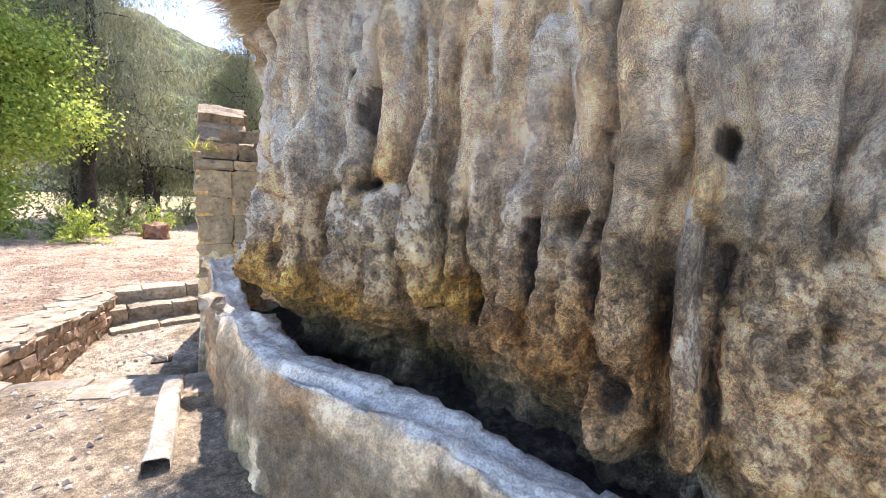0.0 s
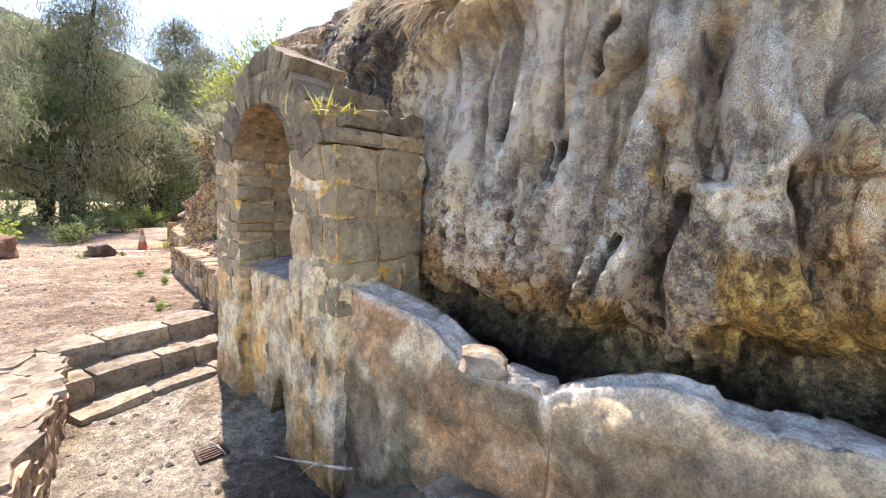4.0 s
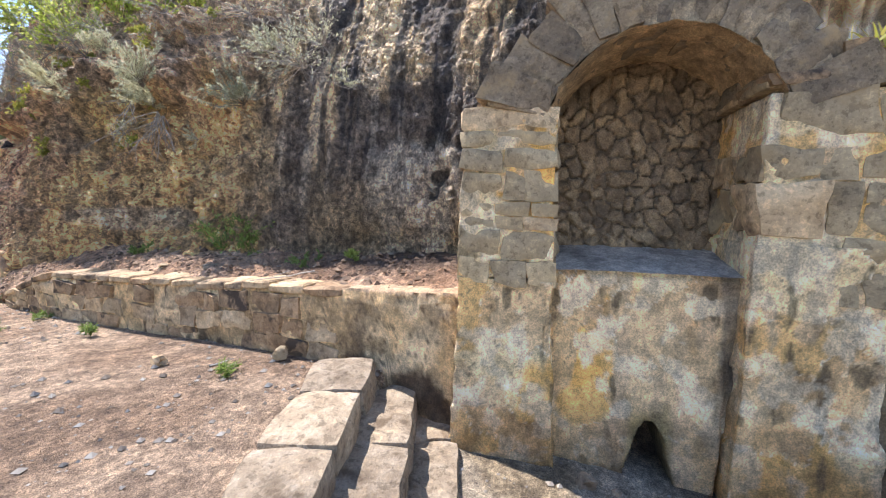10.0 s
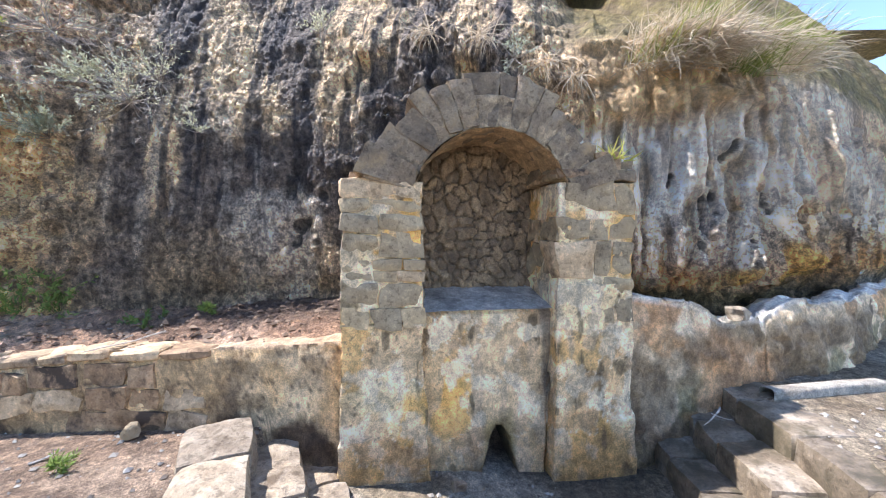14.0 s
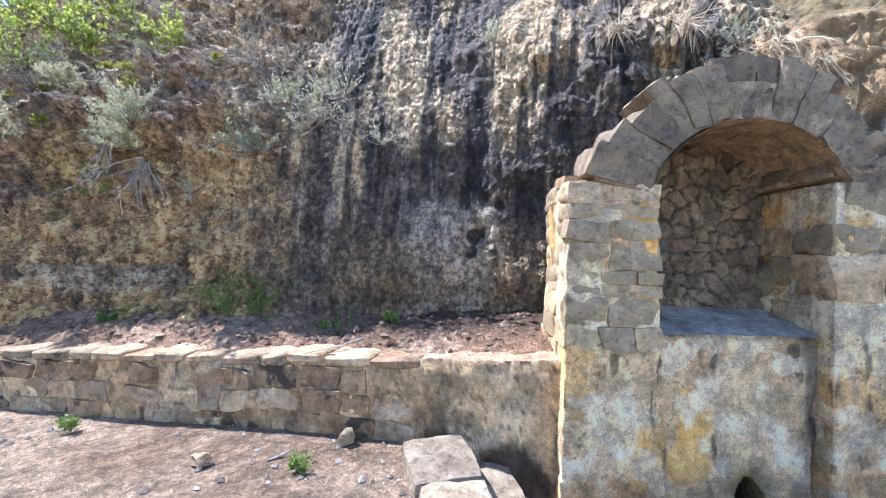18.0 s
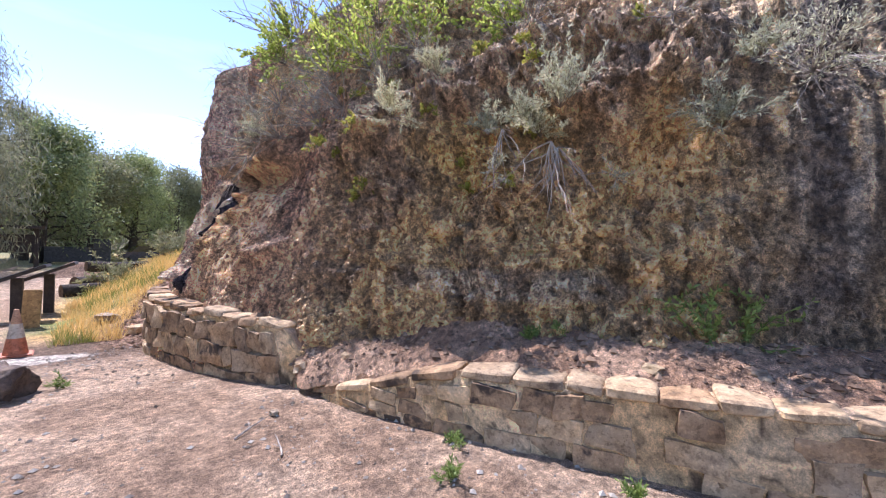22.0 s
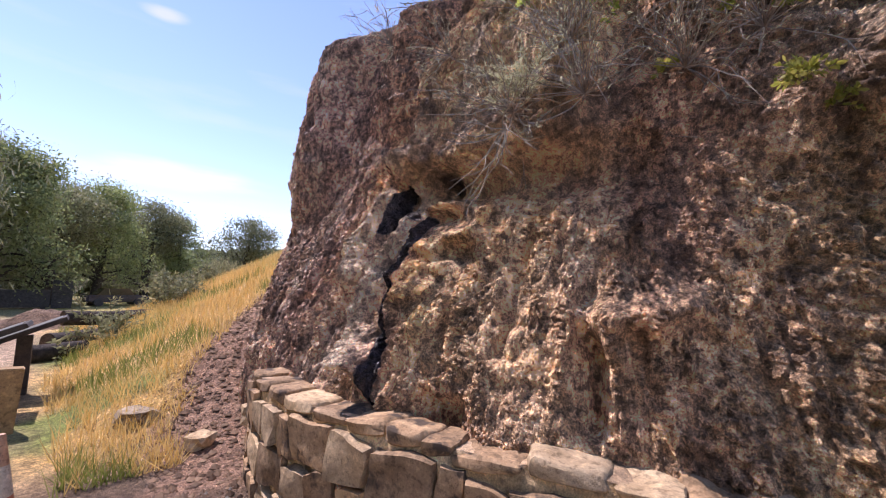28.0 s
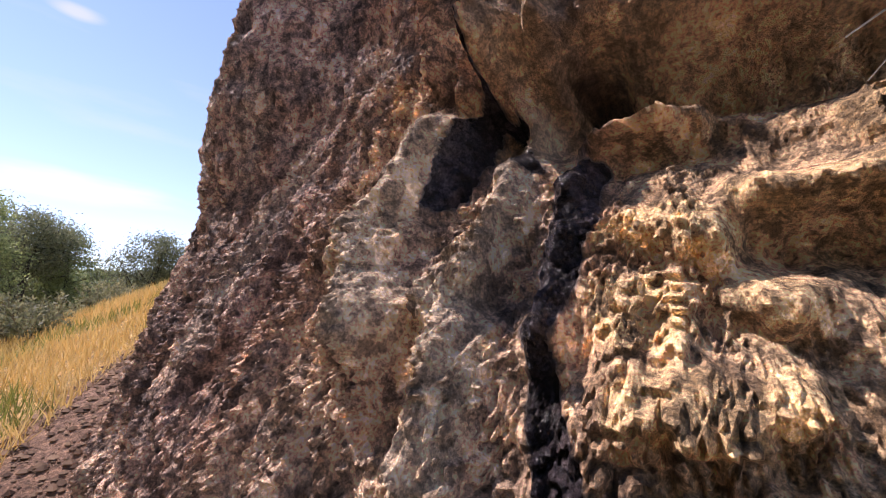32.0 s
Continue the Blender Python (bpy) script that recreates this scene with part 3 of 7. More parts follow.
# the flowstone's largest columns and bulbs: places (y of the foot, height) from the top down, half width, depth, and a shade from 0 dark to 1 pale
FLOWSTONE = [
    ([(2.46, 1.86), (2.57, 1.6), (2.57, 1.33), (2.63, 1.05), (2.76, 0.72)], 0.085, 0.19, 0.8), ([(2.52, 1.78), (2.5, 1.66)], 0.10, 0.22, 0.95), ([(2.66, 2.06), (2.68, 1.98)], 0.12, 0.22, 0.75),
    ([(2.84, 1.62), (2.88, 1.1), (2.98, 0.72)], 0.05, 0.15, 0.7), ([(2.93, 1.45), (3.02, 1.1), (3.1, 0.7)], 0.055, 0.15, 0.85), ([(3.12, 1.85), (3.2, 1.3), (3.26, 0.7)], 0.07, 0.14, 0.8),
    ([(3.36, 1.8), (3.38, 0.7)], 0.08, 0.13, 0.72), ([(3.55, 1.75), (3.58, 0.72)], 0.08, 0.12, 0.66), ([(3.8, 1.7), (3.8, 0.7)], 0.09, 0.1, 0.6), ([(3.0, 2.1), (3.02, 1.6)], 0.08, 0.12, 0.65),
    ([(2.24, 1.66), (2.18, 1.5), (2.23, 1.18)], 0.085, 0.19, 0.75), ([(2.2, 1.14), (2.16, 0.92)], 0.13, 0.2, 0.5), ([(2.06, 1.47), (2.06, 1.4)], 0.04, 0.24, 0.98), ([(2.06, 1.4), (2.07, 1.14)], 0.038, 0.16, 0.3),
    ([(2.0, 1.6), (2.0, 1.3), (1.98, 0.92)], 0.08, 0.18, 0.6), ([(1.89, 1.38), (1.87, 1.06)], 0.06, 0.14, 0.66), ([(1.86, 1.9), (1.85, 1.6), (1.84, 1.42)], 0.075, 0.17, 0.7), ([(1.78, 2.1), (1.76, 1.5)], 0.08, 0.14, 0.55),
    ([(1.76, 1.36), (1.74, 0.98)], 0.10, 0.17, 0.4), ([(1.67, 1.45), (1.66, 1.0)], 0.075, 0.17, 0.45), ([(1.6, 1.9), (1.6, 1.12)], 0.07, 0.13, 0.25), ([(1.56, 1.5), (1.54, 1.05)], 0.06, 0.15, 0.5), ([(1.47, 1.95), (1.47, 1.02)], 0.06, 0.13, 0.7),
    ([(1.4, 1.5), (1.4, 0.9)], 0.05, 0.12, 0.45), ([(1.37, 1.38), (1.37, 1.26)], 0.055, 0.2, 0.28), ([(1.32, 2.0), (1.32, 0.85)], 0.07, 0.15, 0.5), ([(1.18, 2.0), (1.2, 1.4), (1.19, 0.62)], 0.11, 0.17, 0.55),
    ([(1.09, 1.75), (1.08, 1.42)], 0.055, 0.2, 0.6), ([(1.07, 1.42), (1.07, 0.74)], 0.034, 0.19, 0.85), ([(1.06, 0.76), (1.06, 0.7)], 0.045, 0.22, 0.6), ([(0.97, 2.0), (0.93, 0.55)], 0.11, 0.17, 0.55), ([(0.83, 2.0), (0.82, 0.55)], 0.10, 0.15, 0.5), ([(0.7, 1.9), (0.68, 0.5)], 0.10, 0.14, 0.55),
    ([(2.34, 2.3), (2.34, 1.95)], 0.06, 0.16, 0.6), ([(2.12, 2.2), (2.12, 1.7)], 0.06, 0.13, 0.55), ([(2.75, 2.25), (2.77, 1.8)], 0.06, 0.14, 0.65),
]


def build_cliff():
    s, Yb = CLIFF_S[None, :], CLIFF[None, :, 1]
    low = np.concatenate([np.arange(-0.85, 0.0, 0.03), np.arange(0.0, 2.6, 0.0125), np.arange(2.6, 5.3, 0.026)])
    z = np.concatenate([low, [5.4, 5.6, 5.9, 6.2, 6.5, 6.9, 7.3, 7.8, 8.5, 9.5, 10.5]])[:, None]
    lean = np.interp(z, [-0.85, 0.3, 1, 2.2, 3.2, 4.4, 5.3, 5.9, 6.5, 7.3, 8.5, 10.5], [-0.12, 0, 0, 0.1, 0.28, 0.85, 1.6, 2.6, 4.5, 8, 16, 40])
    s, z, Yb, lean = np.broadcast_arrays(s, z, Yb, lean)
    lean = lean + step(4.2, 5.5, Yb) * (0.06 + 0.07 * step(8, 9.5, Yb)) * np.clip(z - 1.0, -1.3, 2.0) + 0.12 * step(12.3, 13.2, Yb) * step(15.6, 14.6, Yb) * np.clip(z - 1.2, -1.3, 0.8)
    lean = lean * (1 - 0.55 * step(14.4, 15.4, Yb) * step(5.2, 4.4, z)) * (1 - 0.6 * step(1.7, 0.9, Yb))
    A = step(4.6, 3.9, Yb)
    D = step(11.3, 12.6, Yb)
    B = (1 - A) * step(8.9, 7.9, Yb)
    C = (1 - A) * (1 - B) * (1 - D)
    warp = 0.5 * (fbm(s * 0.9, z * 0.7, 1, 3) - 0.5)
    # flowstone: hanging columns with deep creases
    cols = billow((s + warp) * 1.7, z * 0.42, 2.0)
    cols2 = billow((s + 0.6 * warp) * 4.6, z * 0.5, 7.0)
    knob = billow(s * 9 + warp, z * 5, 3.0, 2)
    bead = billow(s * 19, z * 15, 6.0, 2)
    grain = fbm(s * 16, z * 14, 4.0, 3)
    px, pz = s * 28 + 5.0 * (grain - 0.5), z * 24 + 5.0 * (vnoise(s * 11, z * 11, 61) - 0.5)
    popcorn, _ = cells(px, pz, 3)
    popcorn = np.clip(popcorn, 0, 0.6)
    rubble, shade = cells(s * 7 + 3.0 * fbm(s * 3, z * 3, 71, 3), z * 6 + 3.0 * fbm(s * 3, z * 3, 81, 3), 9)
    rubble = np.clip(rubble, 0, 0.5)
    turn = s / 0.23 + 2.2 * fbm(s * 0.7, z * 0.28, 21, 3)
    which = lattice(np.floor(turn).astype(np.int64), 7, 3)
    # hanging columns and bulbs of the flowstone, each with its own end
    column, shade_of = np.zeros(s.shape), np.full(s.shape, 0.5)
    tip_of = np.zeros(s.shape)
    draw = random.Random(5)
    hangs = [([(cliff_s(y), h) for y, h in line], w, out, tone) for line, w, out, tone in FLOWSTONE]
    first, last = cliff_s(0.4) - 1.6, cliff_s(4.4)
    for count, w0, w1, a0, a1, e0, e1 in ((34, 0.05, 0.09, 0.05, 0.11, 0.65, 1.2), (90, 0.02, 0.04, 0.05, 0.12, 0.65, 1.7)):
        for _ in range(count):
            at, w, out, low_end, high_end = draw.uniform(first, last), draw.uniform(w0, w1), draw.uniform(a0, a1), draw.uniform(e0, e1), draw.uniform(1.6, 2.7)
            hangs.append(([(at + draw.uniform(-0.1, 0.1), max(high_end, low_end + 0.15)), (at, low_end)], w, out, draw.random()))
    for line, w, out, tone in hangs:
        zs, ss_of = [h for _, h in line][::-1], [a for a, _ in line][::-1]
        phase, beat = draw.uniform(0, 6.3), draw.uniform(4, 9)
        i, j = np.searchsorted(CLIFF_S, (min(ss_of) - 1.9 * w - 0.08, max(ss_of) + 1.9 * w + 0.08))
        if j - i < 3:
            continue
        zz, ss = z[:, i:j], s[:, i:j]
        swell = 1 + 0.2 * np.sin(beat * zz + phase) + 0.5 * (vnoise(ss * 7, zz * 6, tone * 50) - 0.5)
        across = (ss - np.interp(zz, zs, ss_of) - 0.02 * np.sin(5.1 * zz + phase) - 0.07 * (vnoise(zz * 3.7, phase * 9, 2.5) - 0.5)) / (w * swell)
        end_by = np.clip(zs[0] - zz, 0, 9) / (1.2 * w) + np.clip(zz - zs[-1], 0, 9) / (3 * w)
        body = np.sqrt(np.clip(1 - across ** 2 - end_by ** 2, 0, 1)) * out * (0.5 + 0.5 * swell)
        more = body > column[:, i:j]
        column[:, i:j] = np.where(more, body, column[:, i:j])
        shade_of[:, i:j] = np.where(more, tone, shade_of[:, i:j])
        tip_of[:, i:j] = np.where(more, step(zs[0] + 0.3, zs[0] + 0.02, zz), tip_of[:, i:j])
    crusty = step(1.7, 1.1, z + 0.5 * (fbm(s * 2, z * 2, 77, 3) - 0.5))
    dA = column + 0.10 * cols + 0.05 * cols2 + (0.02 + 0.05 * crusty) * knob + (0.015 + 0.045 * crusty) * bead + 0.04 * grain + (0.015 + 0.03 * crusty) * (fbm(s * 38, z * 34, 15, 2) - 0.5) + 0.02 * popcorn * crusty - 0.27
    end = 0.52 + 0.30 * which
    cut = step(end + 0.12, end - 0.1, z)
    open_foot = step(1.45, 1.75, Yb)
    dA = dA - 0.34 * open_foot * cut * (0.55 + 0.9 * billow(s * 3.2, z * 4, 14, 2)) - 0.10 * (1 - open_foot) * step(0.75, 0.5, z)
    ledge = step(2.12, 2.3, z + 0.2 * (vnoise(s * 1.4, 9.0) - 0.5) + 0.16 * (billow(s * 5, 3.0, 8, 2) - 0.4)) * step(1.9, 2.9, Yb)
    dA = dA + 0.14 * ledge * (0.6 + 0.8 * billow(s * 3, z * 3, 5)) + 0.08 * ledge * knob - np.clip(z - 2.95, 0, 9) * (0.3 + 0.8 * step(1.9, 2.9, Yb))
    wob_s, wob_z = vnoise(s * 9, z * 5, 44) - 0.5, vnoise(s * 7, z * 7, 45) - 0.5
    drift_s, drift_z = 0.10 * (fbm(s * 7, z * 5, 46, 3) - 0.5), 0.10 * (fbm(s * 7, z * 7, 47, 3) - 0.5)
    marks = {"dark": np.zeros(s.shape), "pale": np.zeros(s.shape), "ochre": np.zeros(s.shape), "tar": np.zeros(s.shape)}

    def feature(y0, z0, rs, rz, out, kind="", power=2.0):
        g = spot(s + 1.1 * rs * wob_s + 0.04 * (grain - 0.5), z + 0.8 * rz * wob_z, cliff_s(y0), z0, rs, rz, power)
        if kind:
            marks[kind] = np.maximum(marks[kind], g)
        return out * g

    def run(points, width, out, kind=""):
        """A streak along points of (y, z): a groove or a rib."""
        u, v = s + drift_s, z + drift_z
        d = np.full(s.shape, 9.0)
        for (ya, za), (yb, zb) in zip(points, points[1:]):
            sa, ex, ez = cliff_s(ya), cliff_s(yb) - cliff_s(ya), zb - za
            k = np.clip(((u - sa) * ex + (v - za) * ez) / (ex * ex + ez * ez), 0, 1)
            d = np.minimum(d, np.hypot(u - sa - k * ex, v - za - k * ez))
        g = np.exp(-(d / width) ** 2)
        if kind:
            marks[kind] = np.maximum(marks[kind], g)
        return out * g

    for line, wide, deep in (([(2.39, 1.86), (2.36, 1.4)], 0.055, -0.16), ([(2.89, 1.52), (2.9, 1.38)], 0.035, -0.12), ([(1.93, 1.44), (1.95, 1.2), (1.94, 1.02)], 0.034, -0.2), ([(1.93, 1.46), (1.88, 1.47)], 0.03, -0.14),
                             ([(1.88, 2.0), (1.88, 1.72)], 0.04, -0.16), ([(1.82, 1.9), (1.82, 1.72)], 0.04, -0.13), ([(1.81, 1.43), (1.77, 1.45)], 0.03, -0.1), ([(1.7, 1.5), (1.69, 1.38)], 0.03, -0.1), ([(1.56, 1.04), (1.56, 0.84)], 0.035, -0.2),
                             ([(1.33, 1.34), (1.33, 1.28)], 0.035, -0.12), ([(1.04, 1.62), (1.04, 1.58)], 0.024, -0.09), ([(1.12, 1.2), (1.12, 0.75)], 0.018, -0.06), ([(1.02, 1.3), (1.01, 0.75)], 0.02, -0.07), ([(1.25, 0.86), (1.2, 0.8)], 0.06, -0.2),
                             ([(2.72, 2.02), (2.78, 1.86)], 0.035, -0.12), ([(3.22, 1.72), (3.25, 1.62)], 0.03, -0.08), ([(3.05, 1.1), (3.06, 1.04)], 0.03, -0.08), ([(3.14, 1.2), (3.14, 1.16)], 0.02, -0.05), ([(2.95, 1.5), (3.0, 1.2)], 0.025, -0.08),
                             ([(2.14, 1.4), (2.12, 1.0)], 0.02, -0.08), ([(2.6, 1.1), (2.68, 0.8)], 0.03, -0.12), ([(1.44, 1.3), (1.43, 0.9)], 0.025, -0.1), ([(1.27, 1.6), (1.27, 1.0)], 0.02, -0.07), ([(2.44, 1.3), (2.5, 0.8)], 0.04, -0.15)):
        dA = dA + run(line, wide, deep, "dark")
    dA = dA + feature(2.2, 1.02, 0.16, 0.14, 0.05, "ochre") + feature(2.1, 0.82, 0.3, 0.14, 0.06, "ochre") + feature(2.62, 0.82, 0.1, 0.12, 0.03, "ochre") + feature(1.98, 0.92, 0.1, 0.12, 0.03, "ochre") + feature(1.82, 0.86, 0.25, 0.12, 0.06, "ochre") + feature(1.6, 0.95, 0.16, 0.12, 0.03, "ochre")
    # streaked wall behind the niche
    streak = billow(s * 7 + warp, z * 0.5, 5, 2)
    dB = 0.015 * rubble + 0.015 * popcorn + 0.045 * streak + 0.24 * (fbm(s * 1.1, z * 1.1, 2.2, 5) - 0.5) + 0.05 * grain + 0.05 * (ridge(s * 4, z * 3, 3, 3) - 0.6) + 0.03 * billow(s * 12, z * 7, 2, 2)
    dB = dB + feature(5.1, 2.9, 0.8, 0.6, 0.34) * (0.6 + 0.8 * knob) + feature(6.0, 3.4, 0.6, 0.5, 0.15)
    dB = dB + feature(6.68, 1.72, 0.09, 0.22, -0.14, "dark") + feature(6.56, 1.28, 0.1, 0.1, -0.16, "dark") + feature(6.6, 1.12, 0.06, 0.08, -0.1, "dark") + feature(6.35, 1.55, 0.06, 0.06, -0.06, "dark")
    dB = dB + feature(6.2, 1.9, 0.3, 0.16, 0.1) + feature(6.7, 0.62, 0.8, 0.16, -0.16)
    # earthy crag
    rough = ridge(s * 1.3 + warp, z * 1.1, 6, 5)
    crust = billow(s * 5, z * 3.6, 8, 3)
    dC = 0.05 * rubble + 0.03 * (shade - 0.5) + 0.03 * popcorn + 0.34 * (fbm(s * 0.9, z * 1.0, 4.2, 5) - 0.5) + 0.20 * (rough - 0.6) + 0.06 * grain + 0.08 * crust + 0.07 * (ridge(s * 5, z * 3.5, 2, 3) - 0.6) + 0.02 * bead
    upper = step(1.9, 2.9, z + 0.6 * (fbm(s * 0.8, 1.5, 2, 3) - 0.5))
    terrace = (z + 1.5 * (fbm(s * 1.6, z * 0.5, 33, 4) - 0.5)) * 2.0
    terrace = terrace - np.floor(terrace)
    terrace = terrace * step(1.0, 0.86, terrace)
    dC = dC + 0.20 * step(9.6, 11.0, Yb) * (billow((s + warp) * 1.7, z * 0.4, 22) - 0.4) * step(2.6, 1.9, z) + 0.05 * billow(s * 8, z * 7, 23, 2)
    fine = fbm(s * 42, z * 38, 14, 2) - 0.5
    dB = dB + step(2.0, 2.7, z) * (0.03 * terrace - 0.2 * np.clip(z - 2.2, 0, 2)) + 0.035 * fine
    dC = dC + upper * (0.17 * terrace * (0.3 + vnoise(s * 2, z * 2, 35)) - 0.28 * np.clip(z - 2.1, 0, 2)) + 0.055 * fine
    dC = dC + upper * (0.45 * (fbm(s * 1.8, z * 2.4, 7.7, 5) - 0.42) + 0.10 * (ridge(s * 3.5, z * 4.5, 9, 4) - 0.6))
    lips = run([(12.3, 1.95), (11.82, 2.2), (11.3, 2.45), (10.8, 2.58), (10.3, 2.9), (9.9, 2.75), (9.4, 2.45), (8.9, 2.6)], 0.26, 0.22) + run([(10.06, 3.2), (9.4, 3.1), (8.6, 3.0)], 0.22, 0.25)
    dC = dC + lips * (0.5 + 1.0 * billow(s * 3.2, z * 3, 19, 3)) + 0.05 * (billow(s * 9 + 2 * warp, z * 2.2, 24, 3) - 0.35) * step(2.2, 1.6, z)
    # crusted, tar-streaked buttress that flares out at its foot
    ribs = billow((s + warp) * 1.7, z * 0.6, 12)
    lumps = billow((s + 0.5 * warp) * 4.2, z * 2.6, 11, 2)
    drips = billow((s + 0.25 * warp) * 7.5, z * 0.9, 27, 2)
    knobby = popcorn * step(0.25, 0.5, drips + 0.5 * (vnoise(s * 6, z * 6, 65) - 0.5))
    dD = 0.16 * ribs + 0.06 * lumps + 0.07 * drips * step(2.0, 1.5, z) + 0.02 * crust + 0.03 * grain + 0.015 * bead + 0.02 * popcorn + 0.04 * knobby + 0.02 * (ridge(s * 6, z * 5, 2, 3) - 0.6) - 0.12
    flare = np.interp(z, [-0.85, 0.0, 0.4, 0.8, 1.2, 1.6, 2.0, 2.4], [0.28, 0.30, 0.32, 0.27, 0.16, 0.03, -0.08, -0.12])
    flare = flare * (0.85 + 0.15 * step(13.7, 14.2, Yb))
    dD = dD + flare + 0.05 * step(14.5, 15.2, Yb) * np.clip(1.6 - z, -0.4, 1.2) + step(15.9, 16.8, Yb) * np.interp(z, [0.5, 1.5, 2.5, 4.0, 5.5], [0.0, 0.12, 0.3, 0.4, 0.4]) + upper * 0.3 * (fbm(s * 1.5, z * 1.8, 5.5, 5) - 0.45)

    # overhang, cave and shelf
    over = step(12.4, 13.2, Yb) * step(14.85, 14.55, Yb)
    dD = dD + over * (0.36 * step(2.02, 2.32, z + 0.12 * (fbm(s * 3, z, 3, 3) - 0.5)) - 0.12 * step(1.78, 1.9, z + 0.2 * (fbm(s * 2.5, 3.3, 6, 3) - 0.5)) * step(2.3, 2.1, z) * (0.5 + vnoise(s * 3, z, 5)))
    dD = dD + feature(14.24, 2.12, 0.10, 0.11, -0.28, "dark", 4.0) + feature(14.05, 1.86, 0.22, 0.045, 0.26) + feature(14.05, 1.74, 0.2, 0.05, -0.1)
    dD = dD + run([(14.98, 2.6), (14.96, 2.36)], 0.05, 0.16) + run([(14.82, 2.5), (14.79, 2.22)], 0.05, 0.16) + run([(14.6, 2.4), (14.54, 2.04)], 0.06, 0.18) + run([(14.4, 2.4), (14.38, 2.1)], 0.05, 0.12)
    # tar
    dD = dD + run([(14.64, 2.26), (14.72, 2.05), (14.74, 1.9), (14.75, 1.68)], 0.065, 0.05, "tar") + run([(14.66, 2.1), (14.57, 1.97)], 0.035, -0.03, "tar")
    dD = dD + run([(14.29, 1.7), (14.29, 1.52), (14.3, 1.28)], 0.072, 0.12, "tar") + run([(14.27, 1.2), (14.2, 1.0), (14.1, 0.76), (14.16, 0.4)], 0.05, -0.09, "tar") + run([(14.5, 1.86), (14.42, 1.76)], 0.03, 0.0, "tar")
    # pale buttress, white run and tan lumps
    dD = dD + run([(14.87, 2.02), (14.93, 1.6), (14.88, 1.44), (14.76, 1.28)], 0.13, 0.24, "pale") + run([(14.5, 1.96), (14.48, 1.56), (14.55, 1.36), (14.48, 1.16), (14.44, 0.9), (14.3, 0.66)], 0.085, 0.20, "pale") + feature(14.67, 1.24, 0.05, 0.09, -0.12) + run([(14.26, 1.2), (14.18, 0.98)], 0.10, 0.13) + run([(14.3, 0.72), (14.17, 0.56)], 0.11, 0.16)
    for y0, z0, wide, high, deep in ((14.08, 1.5, 0.10, 0.09, 0.10), (13.97, 1.46, 0.09, 0.07, 0.11), (14.1, 1.3, 0.09, 0.09, 0.09), (14.03, 1.15, 0.10, 0.07, 0.13), (13.88, 1.33, 0.07, 0.06, 0.12), (13.9, 1.18, 0.06, 0.05, 0.10), (13.78, 1.57, 0.16, 0.06, 0.16), (13.84, 0.94, 0.12, 0.12, 0.10), (13.64, 1.74, 0.07, 0.1, 0.12)):
        dD = dD + feature(y0, z0, wide, high, deep, "ochre")
    dD = dD + feature(13.76, 1.42, 0.10, 0.06, -0.12) + run([(12.8, 1.02), (12.7, 1.0), (12.4, 1.1)], 0.10, 0.2)
    # dark grooves of the flank and hollows at the foot
    dD = dD + run([(15.62, 1.62), (15.66, 1.2), (15.8, 0.95)], 0.08, -0.17) + run([(16.8, 1.0), (16.9, 0.6)], 0.10, -0.15) + run([(16.3, 1.4), (16.45, 0.6)], 0.08, -0.15) + run([(15.3, 1.75), (15.35, 1.5)], 0.05, -0.08)
    dD = dD + feature(13.63, 0.32, 0.22, 0.14, -0.26) + feature(14.1, 0.3, 0.14, 0.2, -0.2, "dark") + run([(12.84, 1.1), (12.8, 0.5)], 0.07, -0.16) + run([(13.25, 1.5), (13.3, 0.8)], 0.05, -0.1)
    dD = dD + 0.025 * fine + 0.015 * grain + 0.012 * (fbm(s * 85, z * 45, 16, 2) - 0.5)
    disp = A * dA + B * dB + C * dC * 1.4 + D * dD
    X = CLIFF[None, :, 0] + CLIFF_N[None, :, 0] * (disp - lean)
    Y = CLIFF[None, :, 1] + CLIFF_N[None, :, 1] * (disp - lean)
    Z = z + 0.04 * (fbm(s * 5, z * 5, 9, 2) - 0.5)
    # colours
    flow = fbm((s + warp) * 3, z * 0.7, 3, 4)
    patch = fbm(s * 1.4, z * 1.1, 6, 4)
    tan, grey = np.array([0.88, 0.67, 0.42]), np.array([0.90, 0.78, 0.60])
    cA = mix(tan, grey, step(0.42, 0.6, patch))
    cA = mix(cA, (0.92, 0.81, 0.63), 0.65 * step(2.0, 2.3, Yb) * step(3.6, 3.3, Yb) * step(0.75, 1.0, z) * step(2.3, 2.1, z))
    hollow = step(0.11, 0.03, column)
    cA = mix(cA, (0.93, 0.86, 0.73), 0.8 * step(0.62, 0.72, shade_of) * step(0.03, 0.06, column))
    cA = mix(cA, (0.52, 0.42, 0.31), 0.7 * step(0.3, 0.2, shade_of) * step(0.03, 0.06, column))
    cA = mix(cA, (0.62, 0.38, 0.12), 0.75 * tip_of * step(0.35, 0.5, fbm(s * 3, z * 3, 58, 3)) * step(0.02, 0.05, column))
    cA = mix(cA, (0.95, 0.90, 0.80), 0.6 * step(2.5, 2.9, Yb) * step(0.7, 0.9, z) * step(0.42, 0.5, fbm(s * 6, z * 3, 97, 4)))
    # gaps between columns stained dark, with crevice shade in the colour too
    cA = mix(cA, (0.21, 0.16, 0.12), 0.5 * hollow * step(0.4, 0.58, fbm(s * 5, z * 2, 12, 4)))
